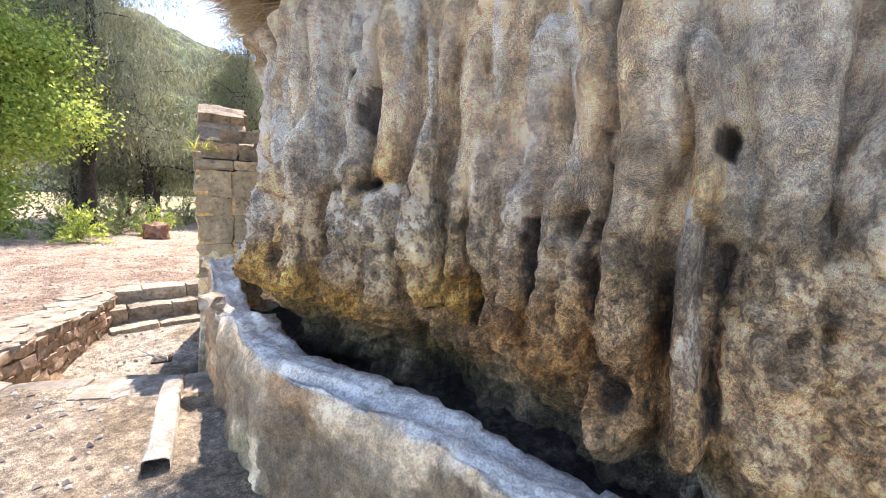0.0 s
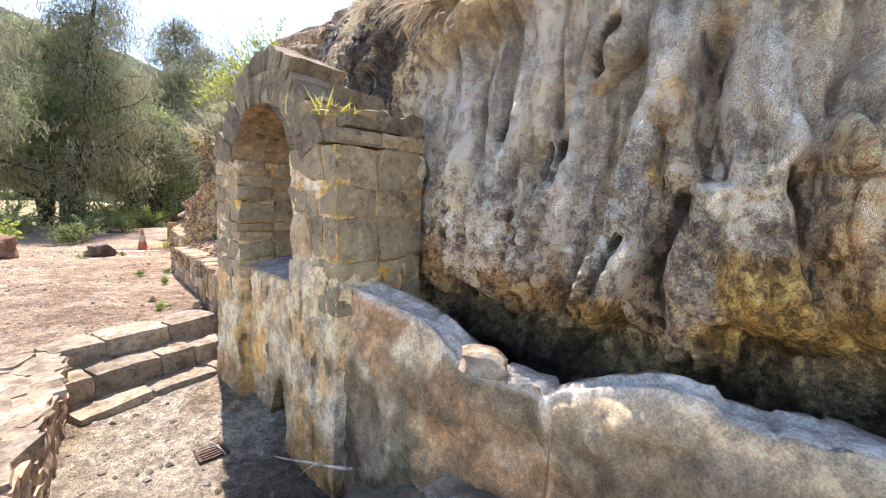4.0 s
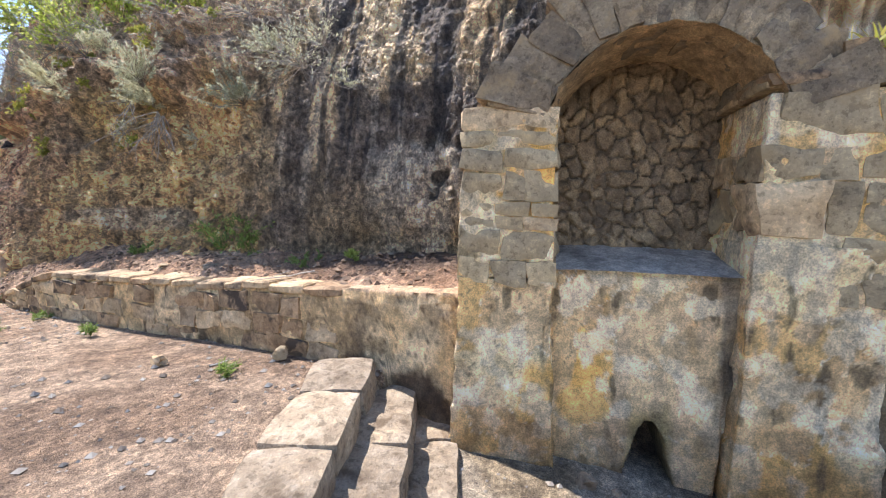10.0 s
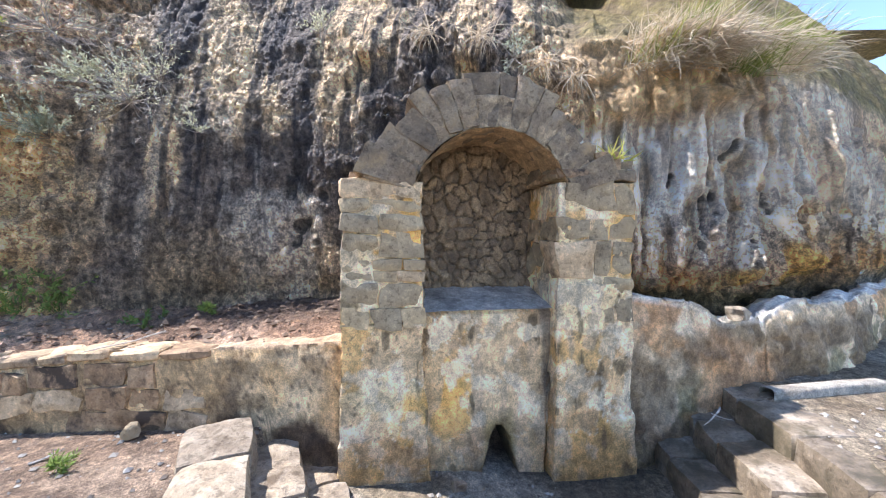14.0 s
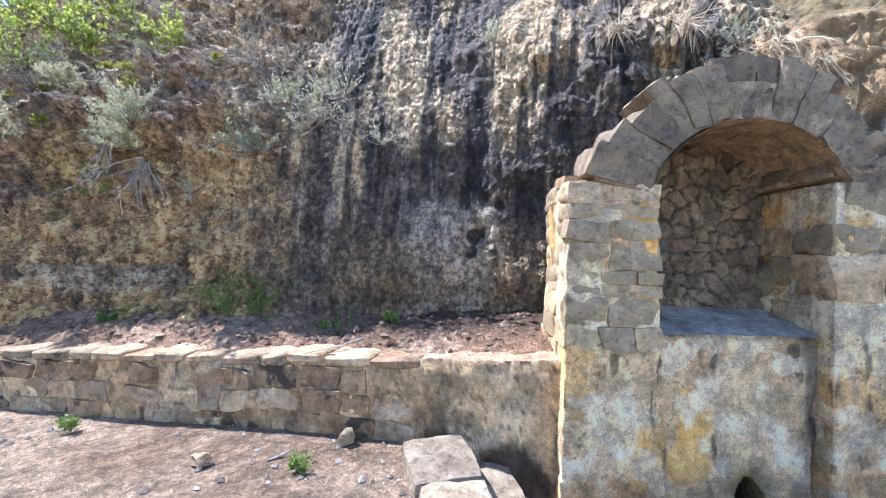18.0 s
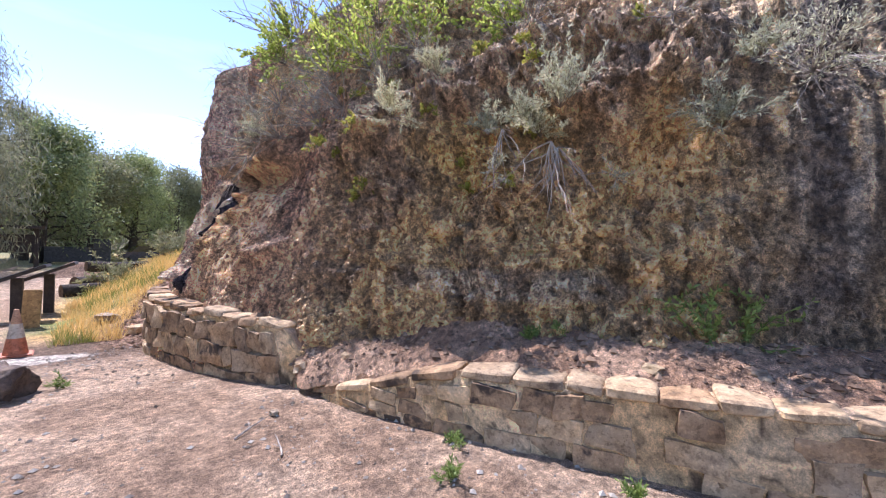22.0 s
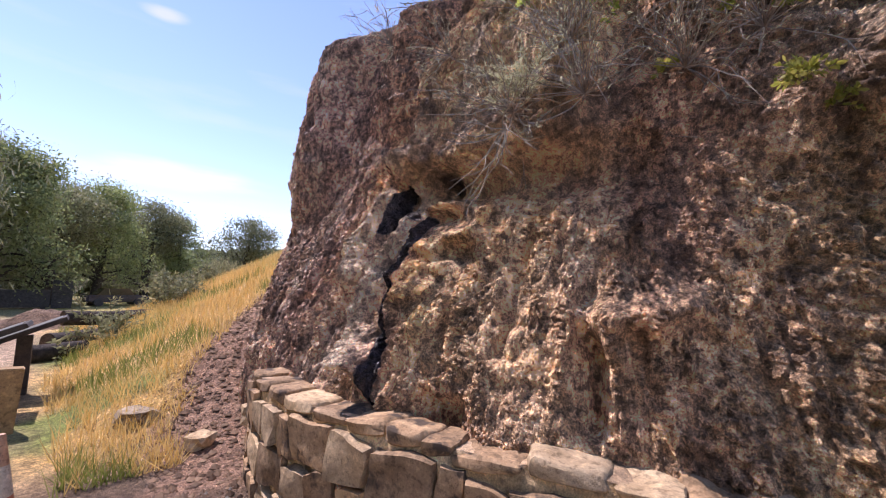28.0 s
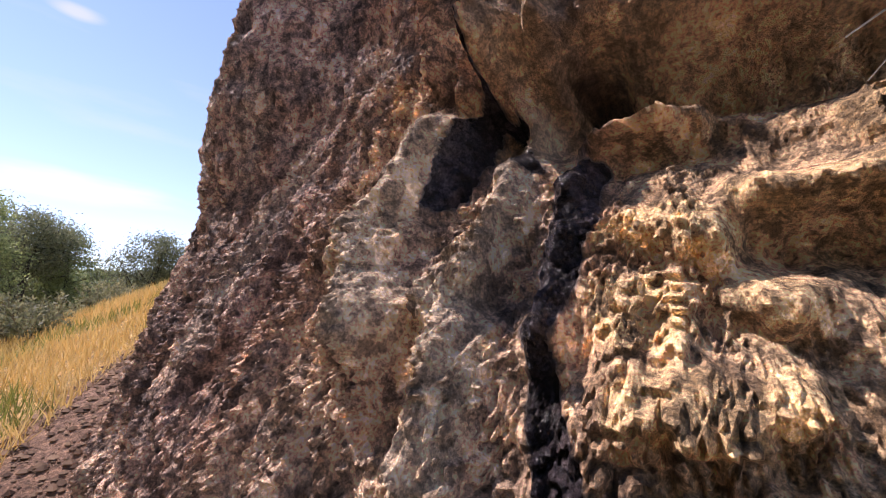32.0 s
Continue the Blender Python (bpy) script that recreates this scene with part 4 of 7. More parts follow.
    cA = mix(cA, (0.36, 0.27, 0.15), 0.4 * crusty * step(0.4, 0.6, fbm(s * 3, z * 2, 92, 4)) * step(2.0, 1.8, Yb))
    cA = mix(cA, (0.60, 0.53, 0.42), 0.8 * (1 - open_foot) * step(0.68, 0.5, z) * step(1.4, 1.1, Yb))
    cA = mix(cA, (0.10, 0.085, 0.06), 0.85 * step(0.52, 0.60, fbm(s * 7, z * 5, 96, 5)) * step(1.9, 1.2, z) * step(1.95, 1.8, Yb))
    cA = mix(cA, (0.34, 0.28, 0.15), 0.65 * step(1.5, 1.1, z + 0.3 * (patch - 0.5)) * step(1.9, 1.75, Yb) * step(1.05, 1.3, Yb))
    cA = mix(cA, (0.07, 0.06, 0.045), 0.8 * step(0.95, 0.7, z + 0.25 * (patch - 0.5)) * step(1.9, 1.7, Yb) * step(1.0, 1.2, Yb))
    cA = mix(cA, (0.22, 0.17, 0.13), 0.7 * step(0.58, 0.64, fbm(s * 10, z * 0.9, 59, 4)) * step(0.4, 0.6, fbm(s * 2, z * 1.5, 60, 3)))
    cA = mix(cA, (0.24, 0.17, 0.12), 0.55 * step(0.62, 0.72, flow))
    cA = mix(cA, (0.50, 0.26, 0.08), 0.85 * spot(z, patch, 0.85, 0.5, 0.25, 0.22))
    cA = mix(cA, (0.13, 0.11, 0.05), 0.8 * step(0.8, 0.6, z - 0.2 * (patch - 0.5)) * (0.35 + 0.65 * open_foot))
    # undercut foot painted almost black to stand for the shade beneath the overhang
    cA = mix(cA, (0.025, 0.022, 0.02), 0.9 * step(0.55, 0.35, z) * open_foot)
    cA = mix(cA, mix(np.array([0.36, 0.24, 0.11]), (0.58, 0.42, 0.22), step(0.4, 0.6, fbm(s * 5, z * 5, 88, 4))), ledge * 0.9)
    cA = mix(cA, (0.20, 0.16, 0.07), step(2.8, 3.2, z))
    cB = mix(np.array([0.15, 0.125, 0.105]), (0.56, 0.43, 0.27), step(0.44, 0.58, fbm(s * 3.5, z * 1.2, 9, 5)))
    cB = mix(cB, (0.045, 0.042, 0.045), 0.8 * step(0.56, 0.62, fbm(s * 12, z * 0.9, 29, 4)) * step(1.0, 1.6, z + 0.8 * (patch - 0.5)))
    cB = mix(cB, (0.42, 0.38, 0.32), step(0.6, 0.7, fbm(s * 11, z * 0.8, 2, 3)) * 0.55 * step(3.0, 2.0, z))
    cB = mix(cB, (0.50, 0.45, 0.37), step(0.35, 0.7, spot(s, z, cliff_s(6.8), 1.1, 0.5, 0.6, 3) * (0.5 + flow)) * 0.9)
    cB = mix(cB, (0.30, 0.23, 0.14), 0.7 * step(1.6, 0.9, z) * step(0.35, 0.6, patch))
    cC = mix(np.array([0.44, 0.31, 0.175]), (0.76, 0.55, 0.29), step(0.38, 0.6, patch))
    cC = mix(cC, (0.54, 0.42, 0.32), step(1.7, 2.6, z + 1.4 * (flow - 0.5)) * 0.7)
    cC = mix(cC, (0.40, 0.27, 0.16), step(0.55, 0.72, fbm(s * 4, z * 4, 3.3, 4)) * step(2.3, 3.0, z) * 0.7)
    for y0, z0, wide, high, colour, amount in ((10.45, 2.0, 0.7, 0.45, (0.74, 0.52, 0.22), 0.7), (9.5, 1.25, 0.8, 0.4, (0.72, 0.53, 0.28), 0.7), (8.7, 1.3, 0.6, 0.35, (0.70, 0.54, 0.32), 0.6), (11.2, 1.75, 0.5, 0.6, (0.34, 0.25, 0.19), 0.7),
                                               (12.0, 2.4, 0.6, 0.6, (0.34, 0.26, 0.21), 0.6), (10.0, 0.82, 1.3, 0.16, (0.50, 0.44, 0.36), 0.6), (11.6, 1.0, 0.5, 0.4, (0.46, 0.33, 0.20), 0.6), (9.2, 2.6, 0.5, 0.35, (0.36, 0.27, 0.2), 0.6)):
        cC = mix(cC, colour, amount * step(0.3, 0.6, spot(s, z, cliff_s(y0), z0, wide, high) * (0.55 + 0.9 * fbm(s * 4, z * 4, 66, 4))))
    cD = mix(np.array([0.46, 0.29, 0.20]), (0.80, 0.56, 0.36), step(0.40, 0.6, fbm(s * 1.8, z * 1.2, 5, 4)))
    ragY = Yb + 0.5 * (fbm(s * 2, z * 1.5, 41, 4) - 0.5)
    cD = mix(cD, (0.60, 0.43, 0.36), 0.7 * step(15.1, 15.6, ragY))
    cD = mix(cD, (0.70, 0.54, 0.42), 0.7 * step(14.2, 14.5, ragY) * step(15.4, 15.0, ragY) * step(2.4, 1.9, z))
    cD = mix(cD, (0.68, 0.50, 0.31), 0.7 * step(14.25, 14.0, ragY) * step(12.9, 13.3, ragY) * step(0.3, 0.8, z))
    cD = mix(cD, (0.70, 0.52, 0.34), 0.8 * over * step(1.9, 2.2, z))
    cD = mix(cD, (0.52, 0.43, 0.34), step(0.60, 0.72, flow) * 0.5)
    # creases between ribs and lumps darkened, shade painted into the rock colour
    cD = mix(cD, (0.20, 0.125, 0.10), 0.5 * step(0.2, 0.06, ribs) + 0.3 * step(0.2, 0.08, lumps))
    cD = mix(cD, (0.14, 0.105, 0.10), 0.6 * step(0.58, 0.63, fbm(s * 9, z * 6, 64, 5)) * step(13.9, 14.3, ragY))
    cD = cD * 0.85
    dark, pale, ochre, tar = (np.clip(marks[k], 0, 1) for k in ("dark", "pale", "ochre", "tar"))
    ragged = 0.5 + 1.0 * fbm(s * 12, z * 8, 2, 5)
    cA = mix(cA, (0.45, 0.27, 0.07), 0.85 * step(0.25, 0.6, ochre * ragged))
    cA = mix(cA, (0.14, 0.12, 0.04), 0.8 * step(0.9, 0.7, z + 0.2 * (ragged - 1)) * step(0.2, 0.6, ochre))
    grime = step(0.57, 0.63, fbm(s * 5 + warp * 4, z * 3.5, 31, 5))
    cA = mix(cA, (0.24, 0.18, 0.12), 0.45 * grime * step(0.4, 0.62, patch + 0.1))
    # rubble and popcorn crevices coloured darker, as shade would leave them
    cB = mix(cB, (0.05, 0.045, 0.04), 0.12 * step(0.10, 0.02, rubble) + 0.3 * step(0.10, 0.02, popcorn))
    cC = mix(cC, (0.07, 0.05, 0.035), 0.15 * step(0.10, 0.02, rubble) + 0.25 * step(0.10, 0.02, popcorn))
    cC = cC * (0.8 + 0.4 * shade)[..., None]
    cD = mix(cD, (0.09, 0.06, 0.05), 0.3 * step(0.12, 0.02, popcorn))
    cC = mix(cC, (0.13, 0.095, 0.075), 0.5 * grime)
    # holes and grooves painted dark: their inner shade is put into the colour
    hole_shade = step(0.38, 0.5, dark * ragged)
    cA = mix(cA, (0.055, 0.045, 0.038), 0.85 * hole_shade * step(0.40, 0.5, fbm(s * 16, z * 7, 73, 5) + 0.05))
    cB = mix(cB, (0.03, 0.027, 0.026), 0.9 * hole_shade * step(0.26, 0.4, fbm(s * 16, z * 6, 73, 4)))
    cD = mix(cD, (0.90, 0.72, 0.53), 0.85 * step(0.3, 0.6, pale * ragged))
    cD = mix(cD, (0.88, 0.64, 0.36), 0.8 * step(0.3, 0.6, ochre * ragged))
    cD = mix(cD, (0.06, 0.045, 0.04), 0.7 * hole_shade)
    oily = step(0.34, 0.46, tar * ragged)
    cD = mix(cD, (0.02, 0.019, 0.028), 0.97 * oily)
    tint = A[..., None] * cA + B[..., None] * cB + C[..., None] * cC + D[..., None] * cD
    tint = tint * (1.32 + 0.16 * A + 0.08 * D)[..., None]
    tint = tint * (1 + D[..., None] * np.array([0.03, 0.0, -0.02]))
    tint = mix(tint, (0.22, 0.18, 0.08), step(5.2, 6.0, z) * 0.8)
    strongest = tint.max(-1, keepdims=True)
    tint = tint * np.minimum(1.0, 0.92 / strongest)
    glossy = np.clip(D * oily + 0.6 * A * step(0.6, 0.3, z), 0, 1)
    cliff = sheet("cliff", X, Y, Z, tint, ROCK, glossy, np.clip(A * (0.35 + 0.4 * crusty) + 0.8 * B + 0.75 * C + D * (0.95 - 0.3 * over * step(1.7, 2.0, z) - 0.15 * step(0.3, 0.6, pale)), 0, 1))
    crag = (CLIFF[:-1, 1] > 4.7) & (CLIFF[:-1, 1] < 17.0)
    cliff.data.polygons.foreach_set("use_smooth", np.tile(~crag, X.shape[0] - 1))
    tagged(cliff, "tall rock cliff of tan flowstone, dark streaked rock and brown crag", "cliff", kind="structure")
    return X, Y, Z


FACE = build_cliff()

# ---- low walls ----
STONES = {}


def stone_mesh(w, d, h, material, k=0, rough=0.10, taper=0.0, power=26):
    """A rounded, uneven stone of that size, its middle at the origin; alike stones share one mesh."""
    key = (round(w * 25), round(d * 25), round(h * 25), material.name, k % 4, taper, power)
    if key in STONES:
        return STONES[key]
    rng = random.Random(str(key))
    bm = bmesh.new()
    bmesh.ops.create_cube(bm, size=1.0)
    corner = [Vector([rng.uniform(-1, 1) * rough * min(w, d, h) for _ in range(3)]) for _ in range(8)]
    big = max(w, h) > 0.2
    bmesh.ops.subdivide_edges(bm, edges=list(bm.edges), cuts=4 if big else 2, use_grid_fill=True)
    shift = Vector((rng.uniform(0, 99), rng.uniform(0, 99), rng.uniform(0, 99)))
    small = min(w, d, h)
    for v in bm.verts:
        q = v.co * 2
        norm = (abs(q.x) ** power + abs(q.y) ** power + abs(q.z) ** power) ** (1 / power) or 1
        q = q * (max(abs(q.x), abs(q.y), abs(q.z)) / norm) ** (1.0 if big else 0.6)
        p = Vector((q.x / 2 * w * (1 + taper * q.z), q.y / 2 * d, q.z / 2 * h))
        k0 = (q.x > 0) + 2 * (q.y > 0) + 4 * (q.z > 0)
        p += corner[k0] * min(1, abs(q.x) * abs(q.z) + 0.2)
        p += q.normalized() * small * rough * 0.9 * noise.noise(p * 7 + shift)
        p += q.normalized() * small * rough * 0.5 * noise.noise(p * 17 + shift)
        v.co = p
    me = bpy.data.meshes.new("stone")
    bm.to_mesh(me)
    bm.free()
    me.materials.append(material)
    me.polygons.foreach_set("use_smooth", [True] * len(me.polygons))
    me.set_sharp_from_angle(angle=radians(38))
    STONES[key] = me
    return me


def stone(name, parent, m, w, d, h, material, k=0, rough=0.10, taper=0.0, power=26):
    ob = new(name, stone_mesh(w, d, h, material, k, rough, taper, power))
    ob.parent = parent
    ob.matrix_basis = m
    return ob


def wall_sheet(name, line, thick, foot, tint_of, amp=0.03, spacing=0.03, seed=0.0, batter=0.06, broken=0.05):
    """A low wall along a line of (x, y, top): front to the line's left, with uneven faces."""
    c, s = along(line, spacing)
    n = side_of(c)
    jag = fbm(s * 3 + seed, 0.5, seed, 4) - 0.5
    top = c[:, 2] + broken * (0.5 * jag + 0.5 * np.round(jag * 5) / 5 + 0.7 * (vnoise(np.floor(s * 3.1 + 2 * fbm(s * 1.3, 4.0) + seed) + 0.5, 2.5) - 0.5))
    base = np.array([foot(x, y) for x, y in c[:, :2]])
    rows = [(0.0, t) for t in np.linspace(0, 1, 44)] + [(t, 1.0) for t in np.linspace(0.08, 0.92, 9)] + [(1.0, t) for t in np.linspace(1, 0, 8)]
    X, Y, Z = (np.zeros((len(rows), len(s))) for _ in range(3))
    for i, (across, up) in enumerate(rows):
        z = base + (top - base) * up
        bulge = amp * 2 * (fbm(s * 3.5, z * 3.5, seed + 3 * across, 4) - 0.5) + amp * (billow(s * 7, z * 8, seed + 1, 2) - 0.4)
        corner = 0.02 * step(0.9, 1.0, up) * (across in (0.0, 1.0))
        off = -thick * across + (batter * (1 - up) if across == 0 else 0) + (bulge if across in (0.0, 1.0) else 0) - corner
        X[i], Y[i] = c[:, 0] + n[:, 0] * off, c[:, 1] + n[:, 1] * off
        Z[i] = z + (broken * 0.7 * (fbm(s * 2.6 + 3 * across, s * 0.7 + across * 2.2, seed, 4) - 0.5) if up == 1.0 else 0)
    S = np.broadcast_to(s, X.shape)
    U = np.array([r[1] for r in rows])[:, None] + 0 * X
    V = np.array([r[0] for r in rows])[:, None] + 0 * X
    return sheet(name, X, Y, Z, tint_of(S, Z, U, V), MASONRY), c, n, top, base


def basin_tint(s, z, u, v):
    p, q = fbm(s * 2.2, z * 2.2, 3, 5), fbm(s * 3.4, z * 2.6, 8, 5)
    t = mix(np.array([0.60, 0.38, 0.20]), (0.84, 0.66, 0.43), step(0.47, 0.52, p))
    t = mix(t, (0.18, 0.125, 0.07), 0.8 * step(0.51, 0.54, q + 0.22 * (0.55 - u)))
    t = mix(t, (0.17, 0.15, 0.06), 0.7 * step(0.52, 0.6, fbm(s * 2.6, z * 2, 5, 4)) * step(0.75, 0.4, u))
    t = mix(t, (0.55, 0.30, 0.14), 0.5 * step(0.58, 0.66, fbm(s * 1.7 + 3, z * 3, 15, 4)))
    t = mix(t, (0.22, 0.155, 0.09), 0.85 * step(0.38, 0.50, fbm(s * 1.6, z * 2.2, 45, 5)) * step(0.97, 0.7, u) * step(3.0, 3.8, s))
    return mix(t, (0.74, 0.69, 0.60), step(0.95, 1.0, u) * step(0.32, 0.5, p + 0.1))


BASIN = [(-2.18, 3.72, 0.73), (-1.95, 3.32, 0.66), (-1.74, 2.98, 0.52), (-1.5, 2.64, 0.5), (-1.25, 2.32, 0.62), (-0.87, 1.84, 0.58), (-0.35, 1.45, 0.56), (0.19, 1.1, 0.55), (1.0, 0.45, 0.55), (2.6, -0.9, 0.55)]
basin_wall, *_ = wall_sheet("wall_basin", BASIN[::-1], 0.22, lambda x, y: -0.6 if y > 2.6 else -0.08, basin_tint, 0.055, 0.014, 1.7, 0.06, 0.16)
tagged(basin_wall, "weathered stone basin wall with white mineral crust on its broken top", "low wall", kind="structure")


def low_tint(s, z, u, v):
    p, q = fbm(s * 1.8, z * 2.4, 13, 4), fbm(s * 5, z * 4, 18, 4)
    t = mix(np.array([0.58, 0.41, 0.22]), (0.74, 0.57, 0.35), step(0.46, 0.54, p))
    crack, tone = cells(s * 4.5 + 2 * fbm(s * 3, z * 3, 7, 4), z * 6 + 2 * fbm(s * 3, z * 3, 17, 4), 43)
    t = t * (0.8 + 0.35 * tone)[..., None]
    t = mix(t, (0.13, 0.09, 0.06), 0.8 * step(0.06, 0.015, crack))
    t = mix(t, (0.10, 0.065, 0.035), 0.85 * step(0.51, 0.58, q - 0.07 + 0.10 * step(2.6, 1.0, s)) * step(0.85, 0.5, u))
    t = mix(t, (0.10, 0.07, 0.045), 0.7 * step(0.57, 0.62, q) * step(1.05, 0.6, u))
    return mix(t, (0.50, 0.36, 0.25), step(0.98, 1.0, u) * 0.7)


PLANTER = [(-3.12, 5.5, 0.45), (-3.5, 6.5, 0.40), (-3.9, 7.6, 0.34), (-4.45, 8.9, 0.29), (-4.78, 9.7, 0.24), (-4.96, 10.2, 0.10), (-5.1, 10.7, -0.05), (-5.14, 11.05, -0.15)]
planter_wall, pc, pn, ptop, pbase = wall_sheet("wall_planter", PLANTER, 0.28, lambda x, y: float(ground_z(x, y)) - 0.45, low_tint, 0.02, 0.018, 4.1, 0.02)
tagged(planter_wall, "low plastered stone planter wall, cracked, brown stained", "low wall", kind="structure")
ROUND = [(-5.12, 11.52, 0.02), (-5.28, 11.75, 0.30), (-5.55, 12.4, 0.34), (-5.8, 13.2, 0.35), (-5.95, 14.0, 0.36), (-6.02, 14.6, 0.37), (-5.98, 15.2, 0.38), (-5.86, 15.65, 0.38)]
round_wall, rc, rn, rtop, rbase = wall_sheet("wall_round_basin", ROUND, 0.25, lambda x, y: float(ground_z(x, y)) - 0.15, low_tint, 0.02, 0.03, 6.1, 0.0)
tagged(round_wall, "curved low basin wall of rough brown stones", "low wall", kind="structure")


def face_stones(parent, c, n, top, base, rows, widths, material, seed, cover=0.9, proud=0.0, cap=0.0, s0=0.0, s1=99.0, foot=0.1, rubble=0.0, caps=(0.22, 0.5), power=26):
    """Stones set into a low wall's face, course by course, and flat cap stones on it."""
    rng = random.Random(seed)
    s = np.concatenate([[0], np.cumsum(np.linalg.norm(np.diff(c[:, :2], axis=0), axis=1))])
    turn = lambda i: math.atan2(c[min(i + 2, len(c) - 1), 1] - c[max(i - 2, 0), 1], c[min(i + 2, len(c) - 1), 0] - c[max(i - 2, 0), 0])
    fall = lambda i: -math.atan2(c[min(i + 6, len(c) - 1), 2] - c[max(i - 6, 0), 2], s[min(i + 6, len(c) - 1)] - s[max(i - 6, 0)])
    for r in range(rows):
        at = s0 + rng.uniform(0, 0.1)
        while at < min(s[-1], s1) - 0.08:
            w = rng.uniform(*widths)
            i = int(np.searchsorted(s, min(at + w / 2, s[-1] - 0.01)))
            room = top[i] - cap - base[i] - foot
            h = room / rows
            if rng.random() < cover and h > 0.05:
                z = base[i] + foot + h * (r + 0.5) + rng.uniform(-0.012, 0.012)
                off = -0.045 + proud + rng.uniform(-0.008, 0.014)
                m = Matrix.Translation((c[i, 0] + n[i, 0] * off, c[i, 1] + n[i, 1] * off, z)) @ Matrix.Rotation(turn(i) + rng.uniform(-0.05, 0.05), 4, "Z") @ Matrix.Rotation(rng.uniform(-0.07, 0.07) * (1 + 40 * rubble), 4, "Y")
                stone("stone", parent, m, w - 0.012, 0.13 + rng.uniform(0, rubble), h * rng.uniform(0.86 - 3 * rubble, 1.02 + 2 * rubble), rng.choice(material) if isinstance(material, tuple) else material, rng.randrange(4), 0.13 + 2.2 * rubble)
            at += w
    if cap:
        at = s0
        while at < min(s[-1], s1) - 0.1:
            w = rng.uniform(*caps)
            i = int(np.searchsorted(s, min(at + w / 2, s[-1] - 0.01)))
            m = Matrix.Translation((c[i, 0] - n[i, 0] * 0.13, c[i, 1] - n[i, 1] * 0.13, top[i] - cap / 2 + 0.02)) @ Matrix.Rotation(turn(i) + rng.uniform(-0.05, 0.05), 4, "Z") @ Matrix.Rotation(fall(i) + rng.uniform(-0.05, 0.05), 4, "Y")
            stone("cap_stone", parent, m, w - 0.006, 0.3, cap * rng.uniform(1 - 5 * rubble, 1 + 5 * rubble), rng.choice(material) if isinstance(material, tuple) else material, rng.randrange(4), 0.16 + 3 * rubble, 0.0, power)
            at += w


face_stones(planter_wall, pc, pn, ptop, pbase, 3, (0.14, 0.4), (TAN_STONE, TAN_STONE, BROWN_STONE, BROWN_STONE), 3, 0.8, -0.004, 0.07, 0.9, 99, 0.42, 0.008, (0.16, 0.42), 7)
face_stones(round_wall, rc, rn, rtop, rbase, 3, (0.16, 0.44), (BROWN_STONE, BROWN_STONE, TAN_STONE), 8, 1.0, 0.03, 0.08, 0.2, 99, 0.02, 0.03, (0.15, 0.4), 6)


def soil_bed():
    """The earth bank between the low walls and the cliff."""
    front, s = along([(-3.0, 5.5), (-3.4, 6.5), (-3.8, 7.6), (-4.3, 8.9), (-4.7, 9.9), (-5.0, 10.7), (-5.25, 11.2), (-5.2, 11.6), (-5.35, 12.2), (-5.6, 12.9), (-5.75, 13.6), (-5.8, 14.4), (-5.5, 15.3), (-5.3, 16.2)], 0.03)
    y = front[:, 1]
    back_x = np.interp(y, CLIFF[:, 1], CLIFF[:, 0]) + 0.35
    t = np.linspace(0, 1, 60)[:, None]
    X, Y = front[None, :, 0] + (back_x - front[:, 0])[None] * t, y[None] + 0.35 * t
    edge = np.interp(y, [5.5, 8.9, 10.2, 10.9, 11.3, 11.7, 12.3, 14, 16.2], [0.38, 0.24, 0.08, -0.08, -0.16, 0.0, 0.06, -0.04, -0.22])
    rise = np.interp(y, [5.5, 7, 9, 10.5, 11.5, 12.5, 14, 16], [0.28, 0.24, 0.42, 0.68, 0.74, 0.42, 0.15, 0.1])
    Z = edge[None] + rise[None] * t ** 0.65 + 0.10 * (fbm(X * 2.5, Y * 2.5, 3, 4) - 0.5) + 0.05 * (fbm(X * 14, Y * 14, 5, 3) - 0.5)
    Z = Z + np.clip(vnoise(X * 20, Y * 20, 4) - 0.72, 0, 1) * 0.12
    m = fbm(X * 2, Y * 2, 8, 4)
    tint = mix(np.array([0.34, 0.215, 0.14]), (0.48, 0.33, 0.23), step(0.4, 0.65, m))
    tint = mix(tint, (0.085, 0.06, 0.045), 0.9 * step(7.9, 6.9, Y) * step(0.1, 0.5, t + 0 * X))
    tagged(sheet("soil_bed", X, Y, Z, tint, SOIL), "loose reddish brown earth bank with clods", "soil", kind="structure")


soil_bed()

# ---- niche fountain ----
NR, NU, NN = Vector((-2.25, 3.66, 0)), Vector((-0.474, 0.880, 0)), Vector((-0.880, -0.474, 0))
NICHE_TURN = math.atan2(NU.y, NU.x)


def at_niche(a, b, z):
    """a: along the front from its right end; b: out of the front; z: height."""
    return NR + NU * a + NN * b + Vector((0, 0, z))


def niche_pose(a, b, z, tilt=0.0):
    return Matrix.Translation(at_niche(a, b, z)) @ Matrix.Rotation(NICHE_TURN, 4, "Z") @ Matrix.Rotation(tilt, 4, "Y")


def niche_sheet(name, A, Bv, Z, tint, parent, material=None):
    X = NR.x + NU.x * A + NN.x * Bv
    Y = NR.y + NU.y * A + NN.y * Bv
    ob = sheet(name, X, Y, Z, tint, material or MASONRY)
    ob.parent = parent
    return ob


def plaster_layer(a, z):
    """1 where the top coat still holds, 0 where it has flaked off."""
    return step(0.455, 0.475, fbm(a * 2.6 + 1.7, z * 2.2, 51, 5) + 0.05 * np.clip(z + 0.1, -0.5, 0.4))


